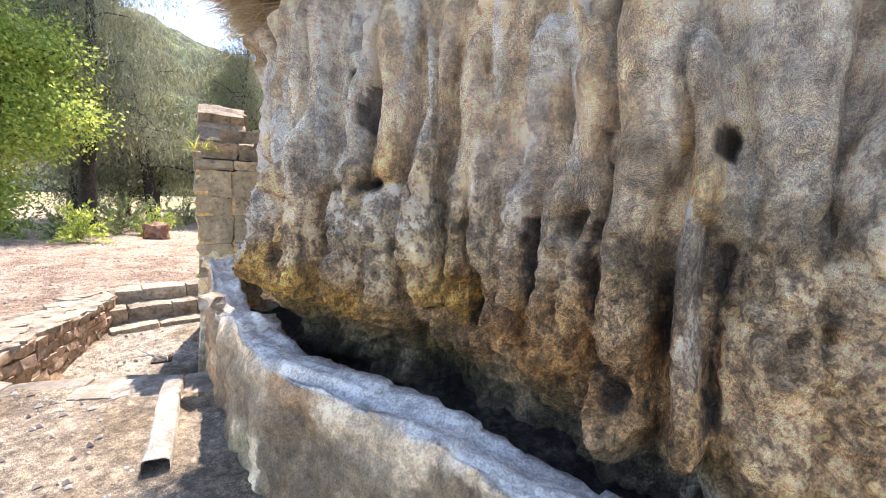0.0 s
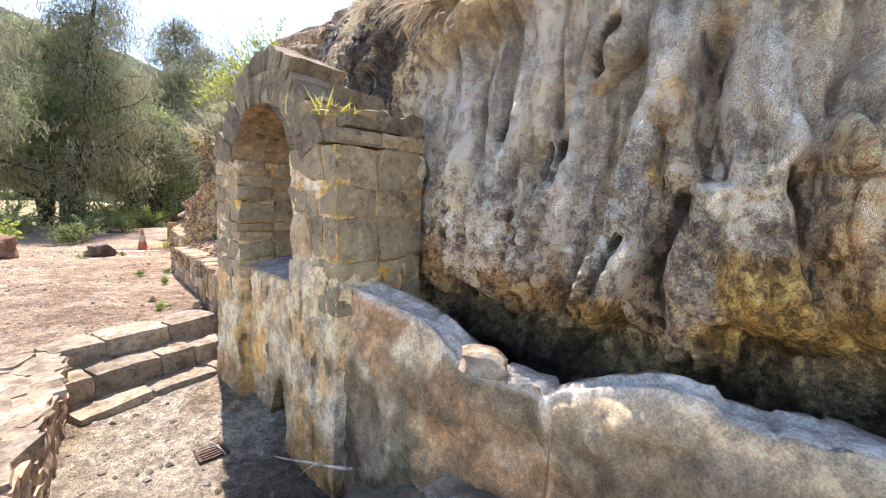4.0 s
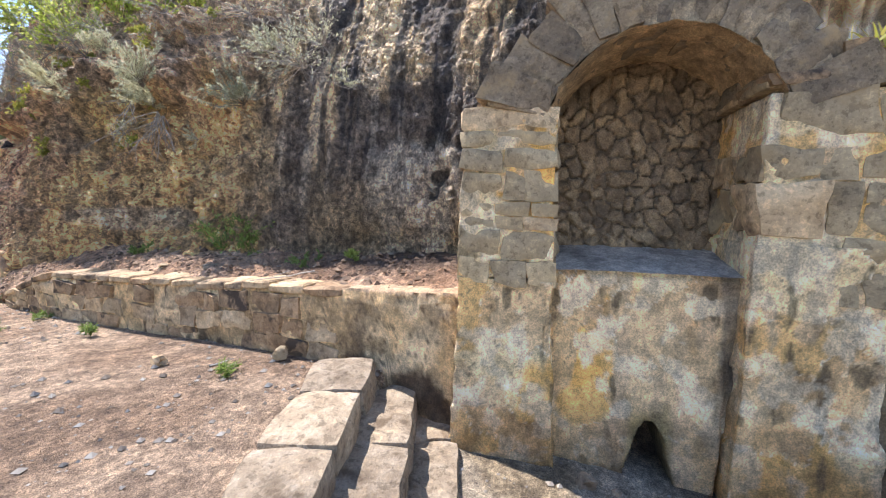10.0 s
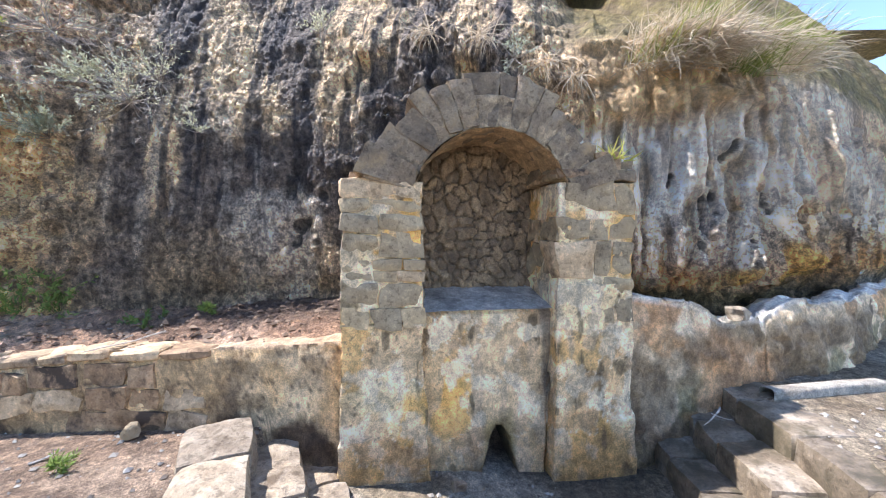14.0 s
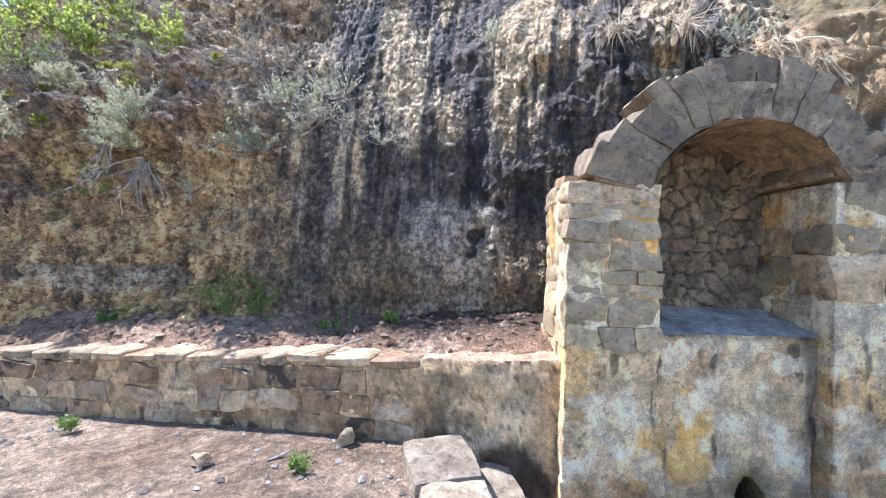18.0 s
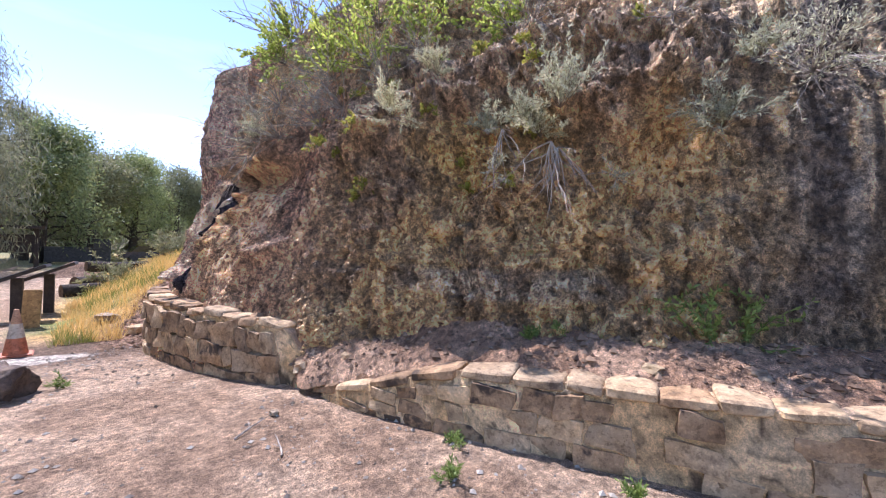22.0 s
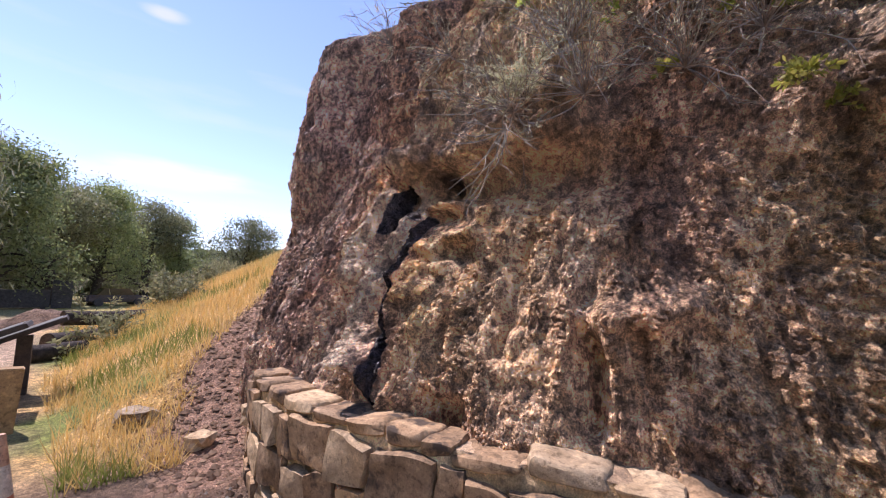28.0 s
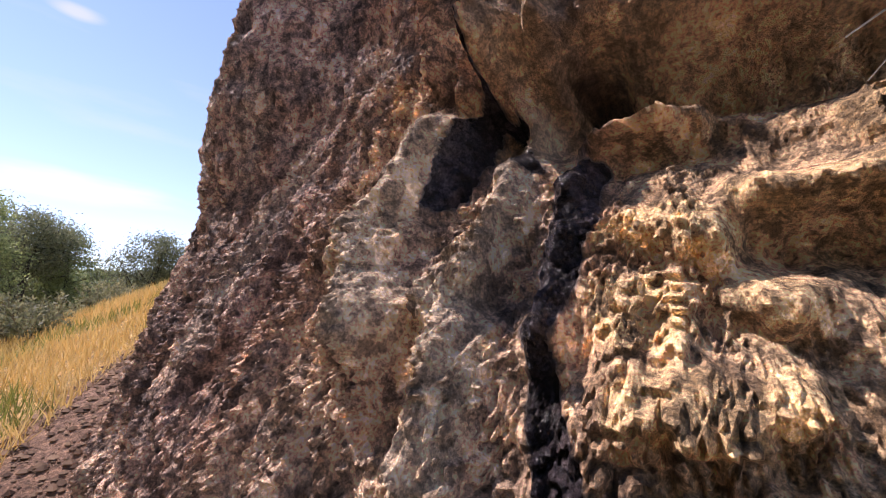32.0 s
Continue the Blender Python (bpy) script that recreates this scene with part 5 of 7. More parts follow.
def plaster(a, z, dark=0.0):
    p, q, r = fbm(a * 3, z * 3, 2, 4), fbm(a * 7, z * 2, 4, 4), fbm(a * 2.3 + 4, z * 1.7, 9, 4)
    t = mix(np.array([0.80, 0.53, 0.23]), (0.92, 0.72, 0.41), step(0.47, 0.51, p))
    t = mix(t, (0.82, 0.47, 0.12), 0.75 * step(0.52, 0.60, r))
    t = mix(t, (0.44, 0.37, 0.29), 0.5 * step(0.61, 0.66, q))
    flake = plaster_layer(a, z)
    t = mix(t, (0.60, 0.42, 0.25), 0.6 * step(0.5, 0.1, flake))
    t = mix(t, (0.94, 0.85, 0.67), 0.7 * step(0.35, 0.6, flake) * step(0.98, 0.75, flake))
    t = mix(t, (0.13, 0.10, 0.06), 0.8 * step(0.66, 0.72, fbm(a * 12, z * 4, 14, 4)))
    crack, _ = cells(a * 5 + 3 * fbm(a * 3, z * 3, 7, 4), z * 4 + 3 * fbm(a * 3, z * 3, 17, 4), 33)
    t = mix(t, (0.16, 0.12, 0.08), 0.7 * step(0.035, 0.01, crack) * step(0.4, 0.55, fbm(a * 2, z * 2, 27, 3)))
    t = mix(t, (0.92, 0.80, 0.58), 0.6 * step(0.55, 0.6, fbm(a * 9, z * 8, 37, 5)))
    return mix(t, (0.46, 0.30, 0.14), 0.55 * step(-0.12, -0.3, z + 0.15 * (q - 0.5)))


niche = new("niche_fountain")
tagged(niche, "old stone niche fountain with arch, stained plaster and grey blocks", "fountain")


def pillar(a0, a1, b0, b1, z0, z1, name, seed):
    """A pillar's plastered lower part: faces wrapped round its plan."""
    pts = [(a1, b0), (a1, b1), (a0, b1), (a0, b0), (a1, b0)]
    per, nrm = [], []
    for (p, q), (r, t) in zip(pts, pts[1:]):
        n = max(2, int(math.hypot(r - p, t - q) / 0.013))
        L = math.hypot(r - p, t - q)
        for i in range(n):
            per.append((p + (r - p) * i / n, q + (t - q) * i / n))
            nrm.append((-(t - q) / L, (r - p) / L))
    per, nrm = np.array(per + per[:1]), np.array(nrm + nrm[:1])
    nrm = (nrm + np.roll(nrm, 1, 0)) / 2
    zs = np.arange(z0, z1 + 0.001, 0.013)
    A, Z = np.meshgrid(per[:, 0], zs)
    Bv = np.broadcast_to(per[:, 1], A.shape)
    mid = ((a0 + a1) / 2, (b0 + b1) / 2)
    d = 0.012 * plaster_layer(A + Bv, Z) + 0.014 * (fbm(A * 16 + Bv * 16, Z * 16, seed, 3) - 0.5) + 0.045 * (fbm(A * 4 + Bv * 3, Z * 4, seed, 4) - 0.5) + 0.03 * step(0.5, -0.5, Z) - 0.012
    A2 = A + d * np.sign(A - mid[0]) * (np.abs(A - mid[0]) > (a1 - a0) * 0.45)
    B2 = Bv + d * np.sign(Bv - mid[1]) * (np.abs(Bv - mid[1]) > abs(b1 - b0) * 0.45)
    for k in (0.6, 0.0):
        A2 = np.vstack([A2, mid[0] + (A2[-1:] - mid[0]) * k])
        B2 = np.vstack([B2, mid[1] + (B2[-1:] - mid[1]) * k])
        Z = np.vstack([Z, Z[-1:]])
    return niche_sheet(name, A2, B2, Z, plaster(A2 + B2, Z), niche)


pillar(0.0, 0.58, -0.7, 0.0, -0.75, 0.84, "pillar_base", 1.0)
pillar(1.52, 2.07, -0.7, 0.0, -0.75, 0.60, "pillar_base", 2.0)
rng = random.Random(11)


def laid(rows, material, high, deep=0.68):
    """Courses of fitted blocks: (bottom, top, cuts along the front)."""
    for z0, z1, cuts in rows:
        for a0, a1 in zip(cuts, cuts[1:]):
            for d0, d1 in ((0, 0.45), (0.45, 1)):
                wob = rng.uniform(-0.010, 0.010) if d0 == 0 else 0
                stone("block", niche, niche_pose((a0 + a1) / 2, -deep * (d0 + d1) / 2 + wob, (z0 + z1) / 2, rng.uniform(-high, high)), a1 - a0 - 0.002, deep * (d1 - d0) - 0.002, z1 - z0 - 0.002, material if rng.random() < 0.7 else TAN_STONE, rng.randrange(4), 0.13, 0.0, 11)


laid([(1.43, 1.565, (1.53, 2.07)), (1.33, 1.43, (1.53, 1.86, 2.07)), (1.20, 1.33, (1.52, 1.82, 2.07)), (1.03, 1.20, (1.52, 1.69, 1.81, 2.06)), (0.95, 1.03, (1.51, 1.66, 1.86, 2.06)), (0.87, 0.95, (1.51, 1.70, 1.86, 2.06)),
      (0.71, 0.87, (1.51, 1.82, 2.06)), (0.56, 0.71, (1.51, 1.67, 1.87, 2.07))], GREY_STONE, 0.02)
laid([(1.57, 1.66, (-0.02, 0.27, 0.60)), (1.32, 1.57, (0.0, 0.15, 0.54)), (1.145, 1.31, (0.0, 0.195, 0.34, 0.59)), (0.885, 1.14, (0.0, 0.165, 0.30, 0.59)), (0.72, 0.88, (0.0, 0.225)), (0.55, 0.72, (0.0, 0.13, 0.28))], GREY_STONE, 0.012)
for a, b, w, d, z, h in ((0.14, -0.16, 0.3, 0.34, 1.615, 0.07), (0.44, -0.16, 0.31, 0.34, 1.615, 0.07), (0.3, -0.5, 0.6, 0.36, 1.63, 0.1), (0.42, -0.2, 0.22, 0.36, 1.74, 0.17), (0.2, -0.18, 0.2, 0.34, 1.71, 0.12), (0.06, -0.2, 0.14, 0.3, 1.68, 0.07),
                        (0.3, -0.5, 0.3, 0.3, 1.77, 0.16), (0.1, -0.5, 0.24, 0.26, 1.72, 0.1), (0.5, -0.52, 0.26, 0.3, 1.88, 0.18), (0.46, -0.3, 0.2, 0.2, 1.9, 0.12), (1.78, -0.3, 0.2, 0.3, 1.61, 0.1), (1.92, -0.4, 0.22, 0.28, 1.6, 0.08)):
    stone("cap_stone", niche, niche_pose(a, b, z, rng.uniform(-0.1, 0.1)), w, d, h, (BROWN_STONE, ARCH_STONE)[rng.randrange(2)], rng.randrange(4), 0.2)
# arch ring
AC, SPAN, RISE, SPRING = 1.045, 1.03, 0.34, 1.57
RADIUS = (SPAN ** 2 / 4 + RISE ** 2) / (2 * RISE)
CENTRE = SPRING + RISE - RADIUS
HALF = math.asin(SPAN / 2 / RADIUS)
turns = [0.0]
while turns[-1] < 1.0:
    turns.append(turns[-1] + rng.uniform(0.05, 0.105))
turns[-1] = 1.0
for i, (g0, g1) in enumerate(zip(turns, turns[1:])):
    g = HALF * 1.14 * (g0 + g1 - 1)
    h = rng.uniform(0.25, 0.38)
    inner, outer = 2 * HALF * 1.14 * (g1 - g0) * RADIUS, 2 * HALF * 1.14 * (g1 - g0) * (RADIUS + h)
    r = RADIUS + 0.015 + h / 2
    stone("voussoir", niche, niche_pose(AC + r * math.sin(g), -0.22 + rng.uniform(-0.02, 0.02), CENTRE + r * math.cos(g), g + rng.uniform(-0.04, 0.04)), (inner + outer) / 2 + 0.006, 0.44, h, ARCH_STONE, i, 0.16, round((outer - inner) / (outer + inner), 3))
A, T = np.meshgrid(np.linspace(-HALF * 1.12, HALF * 1.12, 120), np.linspace(0.0, 1.0, 26))
rr = RADIUS + 0.005 + 0.24 * T
front = -0.012 + 0.03 * (fbm(A * 11, T * 3, 5, 4) - 0.5) - 0.12 * step(0.9, 1.0, T)
niche_sheet("arch_mortar", AC + rr * np.sin(A), front, CENTRE + rr * np.cos(A), mix(np.array([0.24, 0.18, 0.12]), (0.46, 0.36, 0.23), fbm(A * 12, T * 4, 9, 4)), niche)
pillar(0.012, 0.568, -0.68, -0.014, 0.8, 1.56, "mortar", 3.0)
pillar(1.532, 2.058, -0.68, -0.014, 0.6, 1.54, "mortar", 4.0)
# soffit, back, shelf, front panel
A, T = np.meshgrid(np.linspace(-HALF * 1.05, HALF * 1.05, 60), np.linspace(0.02, -0.66, 30))
rr = RADIUS + 0.01 - 0.03 * billow(A * 7, T * 8, 3, 2)
tint = mix(np.array([0.36, 0.25, 0.14]), (0.50, 0.37, 0.22), fbm(A * 9, T * 6, 3, 3))
niche_sheet("soffit", AC + rr * np.sin(A), T, CENTRE + rr * np.cos(A), tint, niche)


A, Z = np.meshgrid(np.linspace(0.45, 1.62, 110), np.linspace(0.6, 1.95, 120))
edge, val = cells(A * 11 + 2.6 * (fbm(A * 5, Z * 5) - 0.5), Z * 9.5 + 2.6 * (fbm(A * 5 + 9, Z * 5) - 0.5), 5)
Bv = -0.62 + 0.03 * step(0.03, 0.2, edge) + 0.03 * val + 0.02 * fbm(A * 20, Z * 20, 3, 3)
tint = mix(np.array([0.20, 0.145, 0.095]), (0.36, 0.26, 0.155), val * 0.9)
tint = mix(tint, (0.12, 0.09, 0.06), step(0.12, 0.03, edge) * step(0.35, 0.55, fbm(A * 4, Z * 4, 6, 3)))
niche_sheet("rubble_back", A, Bv, Z, tint, niche)
A, T = np.meshgrid(np.linspace(0.5, 1.58, 70), np.linspace(-0.66, -0.06, 40))
Z = 0.66 + 0.11 * (-T - 0.06) / 0.6 + 0.02 * (fbm(A * 5, T * 5, 3, 4) - 0.5)
tint = mix(np.array([0.30, 0.29, 0.27]), (0.44, 0.43, 0.40), fbm(A * 5, T * 5, 7, 4))
niche_sheet("shelf", A, T, Z, tint, niche)
A, Z = np.meshgrid(np.linspace(0.5, 1.6, 110), np.linspace(-0.75, 0.665, 140))
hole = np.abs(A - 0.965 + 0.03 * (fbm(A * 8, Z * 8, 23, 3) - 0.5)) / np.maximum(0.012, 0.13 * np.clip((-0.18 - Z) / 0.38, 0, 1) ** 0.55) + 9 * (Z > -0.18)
Bv = -0.095 + 0.012 * plaster_layer(A + 3, Z) + 0.012 * (fbm(A * 16, Z * 16, 3, 3) - 0.5) + 0.03 * (fbm(A * 4, Z * 4, 3, 4) - 0.5) - 0.05 * step(0.035, 0.012, np.abs(A - 0.60 + 0.05 * (fbm(A * 0.1, Z * 5, 16, 3) - 0.5))) * step(0.35, 0.1, Z + 0.3 * (fbm(A, Z * 3, 17, 3) - 0.5)) - 0.42 * step(1.08, 0.92, hole) - 0.03 * step(0.62, 0.66, Z)
soot = step(0.16, 0.08, np.abs(A - 0.965 + 0.05 * (fbm(A * 6, Z * 6, 2, 3) - 0.5)) * (1 + 1.6 * np.clip(Z + 0.2, 0, 1))) * step(-0.02, -0.2, Z + 0.1 * (fbm(A * 9, Z * 9, 4, 3) - 0.5))
# olive stain round the opening; its inside is near black, painted as shade
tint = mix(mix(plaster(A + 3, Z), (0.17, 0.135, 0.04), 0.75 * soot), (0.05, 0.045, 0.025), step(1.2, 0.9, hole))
tint = mix(tint, (0.22, 0.19, 0.15), 0.8 * step(0.07, 0.03, np.abs(A - 0.62 + 0.06 * (fbm(A * 3, Z * 3, 6, 3) - 0.5))) * step(-0.1, 0.1, Z))
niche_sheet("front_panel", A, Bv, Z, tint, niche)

for o in [niche]:
    o.location = at_niche(1.03, -0.3, -0.6)
    for child in o.children:
        child.matrix_parent_inverse = Matrix.Translation(-o.location)

# ---- steps and sunken floor ----
E1, D1 = Vector((-0.726, -0.688, 0)), Vector((0.688, -0.726, 0))


def flight(name, label, origin, way, down, tread, top, length, seed, material, grow=0.0):
    """Steps of single stones: each course runs along way, the next one lies further down."""
    top_ob = thing(name, label, "steps", origin, kind="structure")
    rng = random.Random(seed)
    for i in range(3):
        a = -0.12
        while a < length + grow * i - 0.1:
            w = min(rng.uniform(0.25, 0.58), max(0.16, length + grow * i - a))
            o = Vector(origin) + way * (a + w / 2) + down * (tread * i - 0.2)
            m = Matrix.Translation((o.x, o.y, top - 0.18 * i - 0.17 + rng.uniform(-0.012, 0.012))) @ Matrix.Rotation(math.atan2(way.y, way.x) + rng.uniform(-0.02, 0.02), 4, "Z") @ Matrix.Rotation(rng.uniform(-0.015, 0.015), 4, "Y")
            ob = stone("step_stone", top_ob, m, w + 0.02, 0.4 + rng.uniform(-0.03, 0.03), 0.34, material, rng.randrange(4), 0.055, 0.0, 10)
            ob.matrix_parent_inverse = Matrix.Translation(-Vector(origin))
            a += w
    return top_ob


flight("steps", "three worn pale stone steps up to the dirt terrace", (-3.45, 5.98, 0), E1, D1, 0.275, -0.03, 1.22, 5, PALE_STONE, 0.06)
flight("ledges", "three worn damp stone ledges down to the sunken floor", (-1.55, 3.03, 0), Vector((-0.97, -0.23, 0)), Vector((-0.23, 0.97, 0)), 0.28, -0.012, 1.95, 6, WET_STONE)


def court_tint(s, z, u, v):
    p = fbm(s * 2, z * 3, 23, 4)
    return mix(np.array([0.27, 0.18, 0.11]), (0.40, 0.29, 0.19), step(0.4, 0.6, p))


court_wall, cc, cn, ctop, cbase = wall_sheet("wall_court", [(-4.45, 5.28, -0.08), (-4.25, 5.05, -0.08), (-3.95, 4.25, -0.06), (-3.62, 3.3, -0.04), (-3.5, 2.6, -0.01)], 0.4, lambda x, y: -0.75, court_tint, 0.02, 0.03, 9.0)
tagged(court_wall, "low rubble retaining wall of pinkish stones with flat cap stones", "low wall", kind="structure")
face_stones(court_wall, cc, cn, ctop, cbase, 5, (0.12, 0.26), PINK_STONE, 21, 0.96, 0.015, 0.0, 0.1, 99, 0.18)
rng = random.Random(31)
for i in range(3, len(cc) - 4, 7):
    for across in (0.07, 0.24, 0.38):
        m = Matrix.Translation((cc[i, 0] - cn[i, 0] * across, cc[i, 1] - cn[i, 1] * across, ctop[i] + rng.uniform(-0.012, 0.006))) @ Matrix.Rotation(rng.uniform(0, 3), 4, "Z")
        stone("cap_stone", court_wall, m, rng.uniform(0.2, 0.3), rng.uniform(0.14, 0.22), 0.05, PALE_STONE, rng.randrange(4), 0.25)
# curb of the gutter beside the basin
curb_line, cs = along([(-1.86, 2.72), (-1.72, 2.45), (-1.5, 2.08), (-1.36, 1.82)], 0.03)
cn2 = side_of(curb_line)
prof = [(-0.065, -0.1), (-0.06, 0.045), (-0.045, 0.06), (0.04, 0.055), (0.058, 0.04), (0.065, -0.1)]
X = np.array([curb_line[:, 0] + cn2[:, 0] * b for b, z in prof])
Y = np.array([curb_line[:, 1] + cn2[:, 1] * b for b, z in prof])
Z = np.array([z + 0.012 * (fbm(cs * 9, b * 9, 3, 3) - 0.5) for b, z in prof])
tagged(sheet("gutter_curb", X, Y, Z, mix(np.array([0.34, 0.30, 0.24]), (0.48, 0.44, 0.37), fbm(X * 4, Y * 4, 1, 3)), MASONRY), "pale cement gutter curb beside the basin wall", "curb", kind="structure")
# dark mud and debris in the basin
mud, ms = along([(2.6, -0.75), (1.0, 0.58), (0.2, 1.22), (-0.35, 1.58), (-0.87, 1.96), (-1.25, 2.42), (-1.6, 2.95), (-2.05, 3.65)], 0.03)
mn = side_of(mud)
t = np.linspace(-0.02, -0.85, 36)[:, None]
X, Y = mud[None, :, 0] + mn[None, :, 0] * t, mud[None, :, 1] + mn[None, :, 1] * t
Z = np.interp(mud[:, 1], [0.0, 1.2, 1.7, 2.3, 3.0, 3.6], [0.36, 0.36, 0.33, 0.2, 0.1, 0.2])[None] + 0.14 * (fbm(X * 3, Y * 3, 3, 4) - 0.5) + 0.05 * (fbm(X * 16, Y * 16, 4, 3) - 0.5) - 0.1 * t
tagged(sheet("basin_mud", X, Y, Z, mix(np.array([0.022, 0.02, 0.018]), (0.085, 0.075, 0.06), fbm(X * 7, Y * 7, 2, 4)), ROCK, np.clip(0.9 - 4 * (Z - 0.18), 0, 1)), "black wet mud and debris in the basin", "mud", kind="structure")


# ---- plants ----
class Mesher:
    """Gathers tubes and leaves into one mesh."""

    def __init__(self):
        self.co, self.fa, self.n = [], [], 0

    def add(self, co, fa):
        self.co.append(np.asarray(co, np.float32))
        self.fa.extend((np.asarray(fa) + self.n).tolist())
        self.n += len(co)

    def tube(self, pts, r0, r1, sides=5):
        pts = np.asarray(pts, float)
        d = np.gradient(pts, axis=0)
        d /= np.linalg.norm(d, axis=1)[:, None] + 1e-9
        up = np.where(np.abs(d[:, 2:3]) > 0.9, [[1.0, 0, 0]], [[0, 0, 1.0]])
        a = np.cross(d, up)
        a /= np.linalg.norm(a, axis=1)[:, None] + 1e-9
        b = np.cross(d, a)
        g = np.arange(sides) * 2 * np.pi / sides
        r = np.linspace(r0, r1, len(pts))[:, None, None]
        ring = pts[:, None] + r * (np.cos(g)[None, :, None] * a[:, None] + np.sin(g)[None, :, None] * b[:, None])
        i = np.arange(len(pts) - 1)[:, None] * sides + np.arange(sides)[None]
        j = np.arange(len(pts) - 1)[:, None] * sides + (np.arange(sides)[None] + 1) % sides
        self.add(ring.reshape(-1, 3), np.stack([i, j, j + sides, i + sides], -1).reshape(-1, 4))

    def leaves(self, at, way, length, width, gen):
        """A four-cornered leaf at each place, along its way."""
        n = len(at)
        way = way / (np.linalg.norm(way, axis=1)[:, None] + 1e-9)
        side = np.cross(way, gen.normal(size=(n, 3)))
        side /= np.linalg.norm(side, axis=1)[:, None] + 1e-9
        L, W = length * gen.uniform(0.6, 1.3, (n, 1)), width * gen.uniform(0.6, 1.2, (n, 1))
        co = np.stack([at, at + way * L * 0.5 + side * W * 0.5, at + way * L, at + way * L * 0.5 - side * W * 0.5], 1)
        self.add(co.reshape(-1, 3), np.arange(4 * n).reshape(n, 4))

    def mesh(self, name, material, smooth=False):
        me = bpy.data.meshes.new(name)
        me.from_pydata(np.vstack(self.co).tolist(), [], self.fa)
        me.materials.append(material)
        if smooth:
            me.polygons.foreach_set("use_smooth", [True] * len(me.polygons))
        return me


def under(name, me, parent, label=""):
    ob = new(name, me)
    ob.parent = parent
    return tagged(ob, label)


def bent(start, way, length, gen, wander=0.25, sag=0.0, n=7):
    """A wandering line from start."""
    pts, p, d = [np.array(start, float)], np.array(start, float), np.array(way, float) / np.linalg.norm(way)
    for _ in range(n - 1):
        d = d + gen.normal(size=3) * wander * 0.4 + np.array([0, 0, -sag])
        d /= np.linalg.norm(d)
        p = p + d * length / (n - 1)
        pts.append(p)
    return np.array(pts)


def make_tree(label, height, trunk_r, low, spread, limbs, per, leaf, width, droop, leafy, seed, puff=0.45, lean=(0, 0)):
    gen = np.random.default_rng(seed)
    tree = thing("tree", label, "tree")
    wood, crown = Mesher(), Mesher()
    trunk = bent((0, 0, -0.2), (lean[0], lean[1], 1), height * 0.93, gen, 0.12, 0, 10)
    wood.tube(trunk, trunk_r, trunk_r * 0.12, 8)
    at, way = [], []
    for k in range(limbs):
        f = low + (0.97 - low) * (k + gen.random()) / limbs
        p = np.array([np.interp(f * 9, range(10), trunk[:, c]) for c in range(3)])
        a = gen.uniform(0, 2 * np.pi)
        reach = spread * (1 - 0.75 * ((f - low) / (1 - low)) ** 1.3) * gen.uniform(0.55, 1.15)
        limb = bent(p, (math.cos(a), math.sin(a), gen.uniform(0.15, 0.9)), reach, gen, 0.5, 0.05, 7)
        wood.tube(limb, trunk_r * 0.32 * (1.1 - f), 0.01, 4)
        full = gen.uniform(0.6, 1.5)
        for q in range(5):
            base = limb[2 + q] if q < 5 else limb[-1]
            twig = bent(base, gen.normal(size=3) + [0, 0, 0.3], reach * 0.35, gen, 0.6, 0.08, 4)
            wood.tube(twig, 0.018, 0.004, 3)
            for c in (base, twig[2], twig[-1]):
                m = max(3, int(per * full * gen.uniform(0.3, 1.5)))
                at.append(c + gen.normal(size=(m, 3)) * puff * np.array([1, 1, 0.75]))
                way.append(gen.normal(size=(m, 3)) * 0.6 + np.array([0, 0, -droop]))
    crown.leaves(np.vstack(at), np.vstack(way), leaf, width, gen)
    under("trunk", wood.mesh("trunk", BARK, True), tree)
    under("crown", crown.mesh("crown", leafy), tree)
    return tree


def place(ob, x, y, turn=0.0, size=1.0, z=None):
    return Matrix.Translation((x, y, float(ground_z(x, y)) - 0.05 if z is None else z)) @ Matrix.Rotation(turn, 4, "Z") @ Matrix.Scale(size, 4)


pine_a = make_tree("tall feathery grey-green tree with a dark trunk by the road", 13.5, 0.3, 0.2, 3.6, 34, 38, 0.36, 0.04, 1.1, NEEDLES, 1)
pine_b = make_tree("tall feathery grey-green tree with a dark trunk by the road", 11.0, 0.26, 0.15, 3.4, 30, 38, 0.36, 0.04, 0.9, NEEDLES, 2)
round_a = make_tree("broad green leafy tree in the wooded valley", 8.5, 0.3, 0.18, 4.2, 34, 40, 0.2, 0.09, 0.4, LEAVES, 3, 0.42)
round_b = make_tree("broad olive green leafy tree in the wooded valley", 7.5, 0.28, 0.12, 4.4, 32, 40, 0.2, 0.08, 0.4, OLIVE_LEAVES, 4, 0.42)
spots = {
    pine_a: [(-13.4, 25.5), (-14.8, 20.5), (-12.9, 45), (-16.5, 31), (-19, 24), (-15, 52)],
    pine_b: [(-12.6, 30), (-11.9, 36.5), (-17.5, 19), (-13.8, 38), (-10.6, 58), (-8, 66)],
    round_a: [(-15.5, 27), (-9.5, 52), (-3, 62), (-13, 33.5), (6, 70), (-20, 36), (-7, 74), (-1.5, 75)],
    round_b: [(-14.2, 42), (-6.2, 58), (1.5, 66), (-18, 44), (11, 64), (-11.5, 64), (3.5, 78), (-16.5, 23)],
}
gen = np.random.default_rng(77)
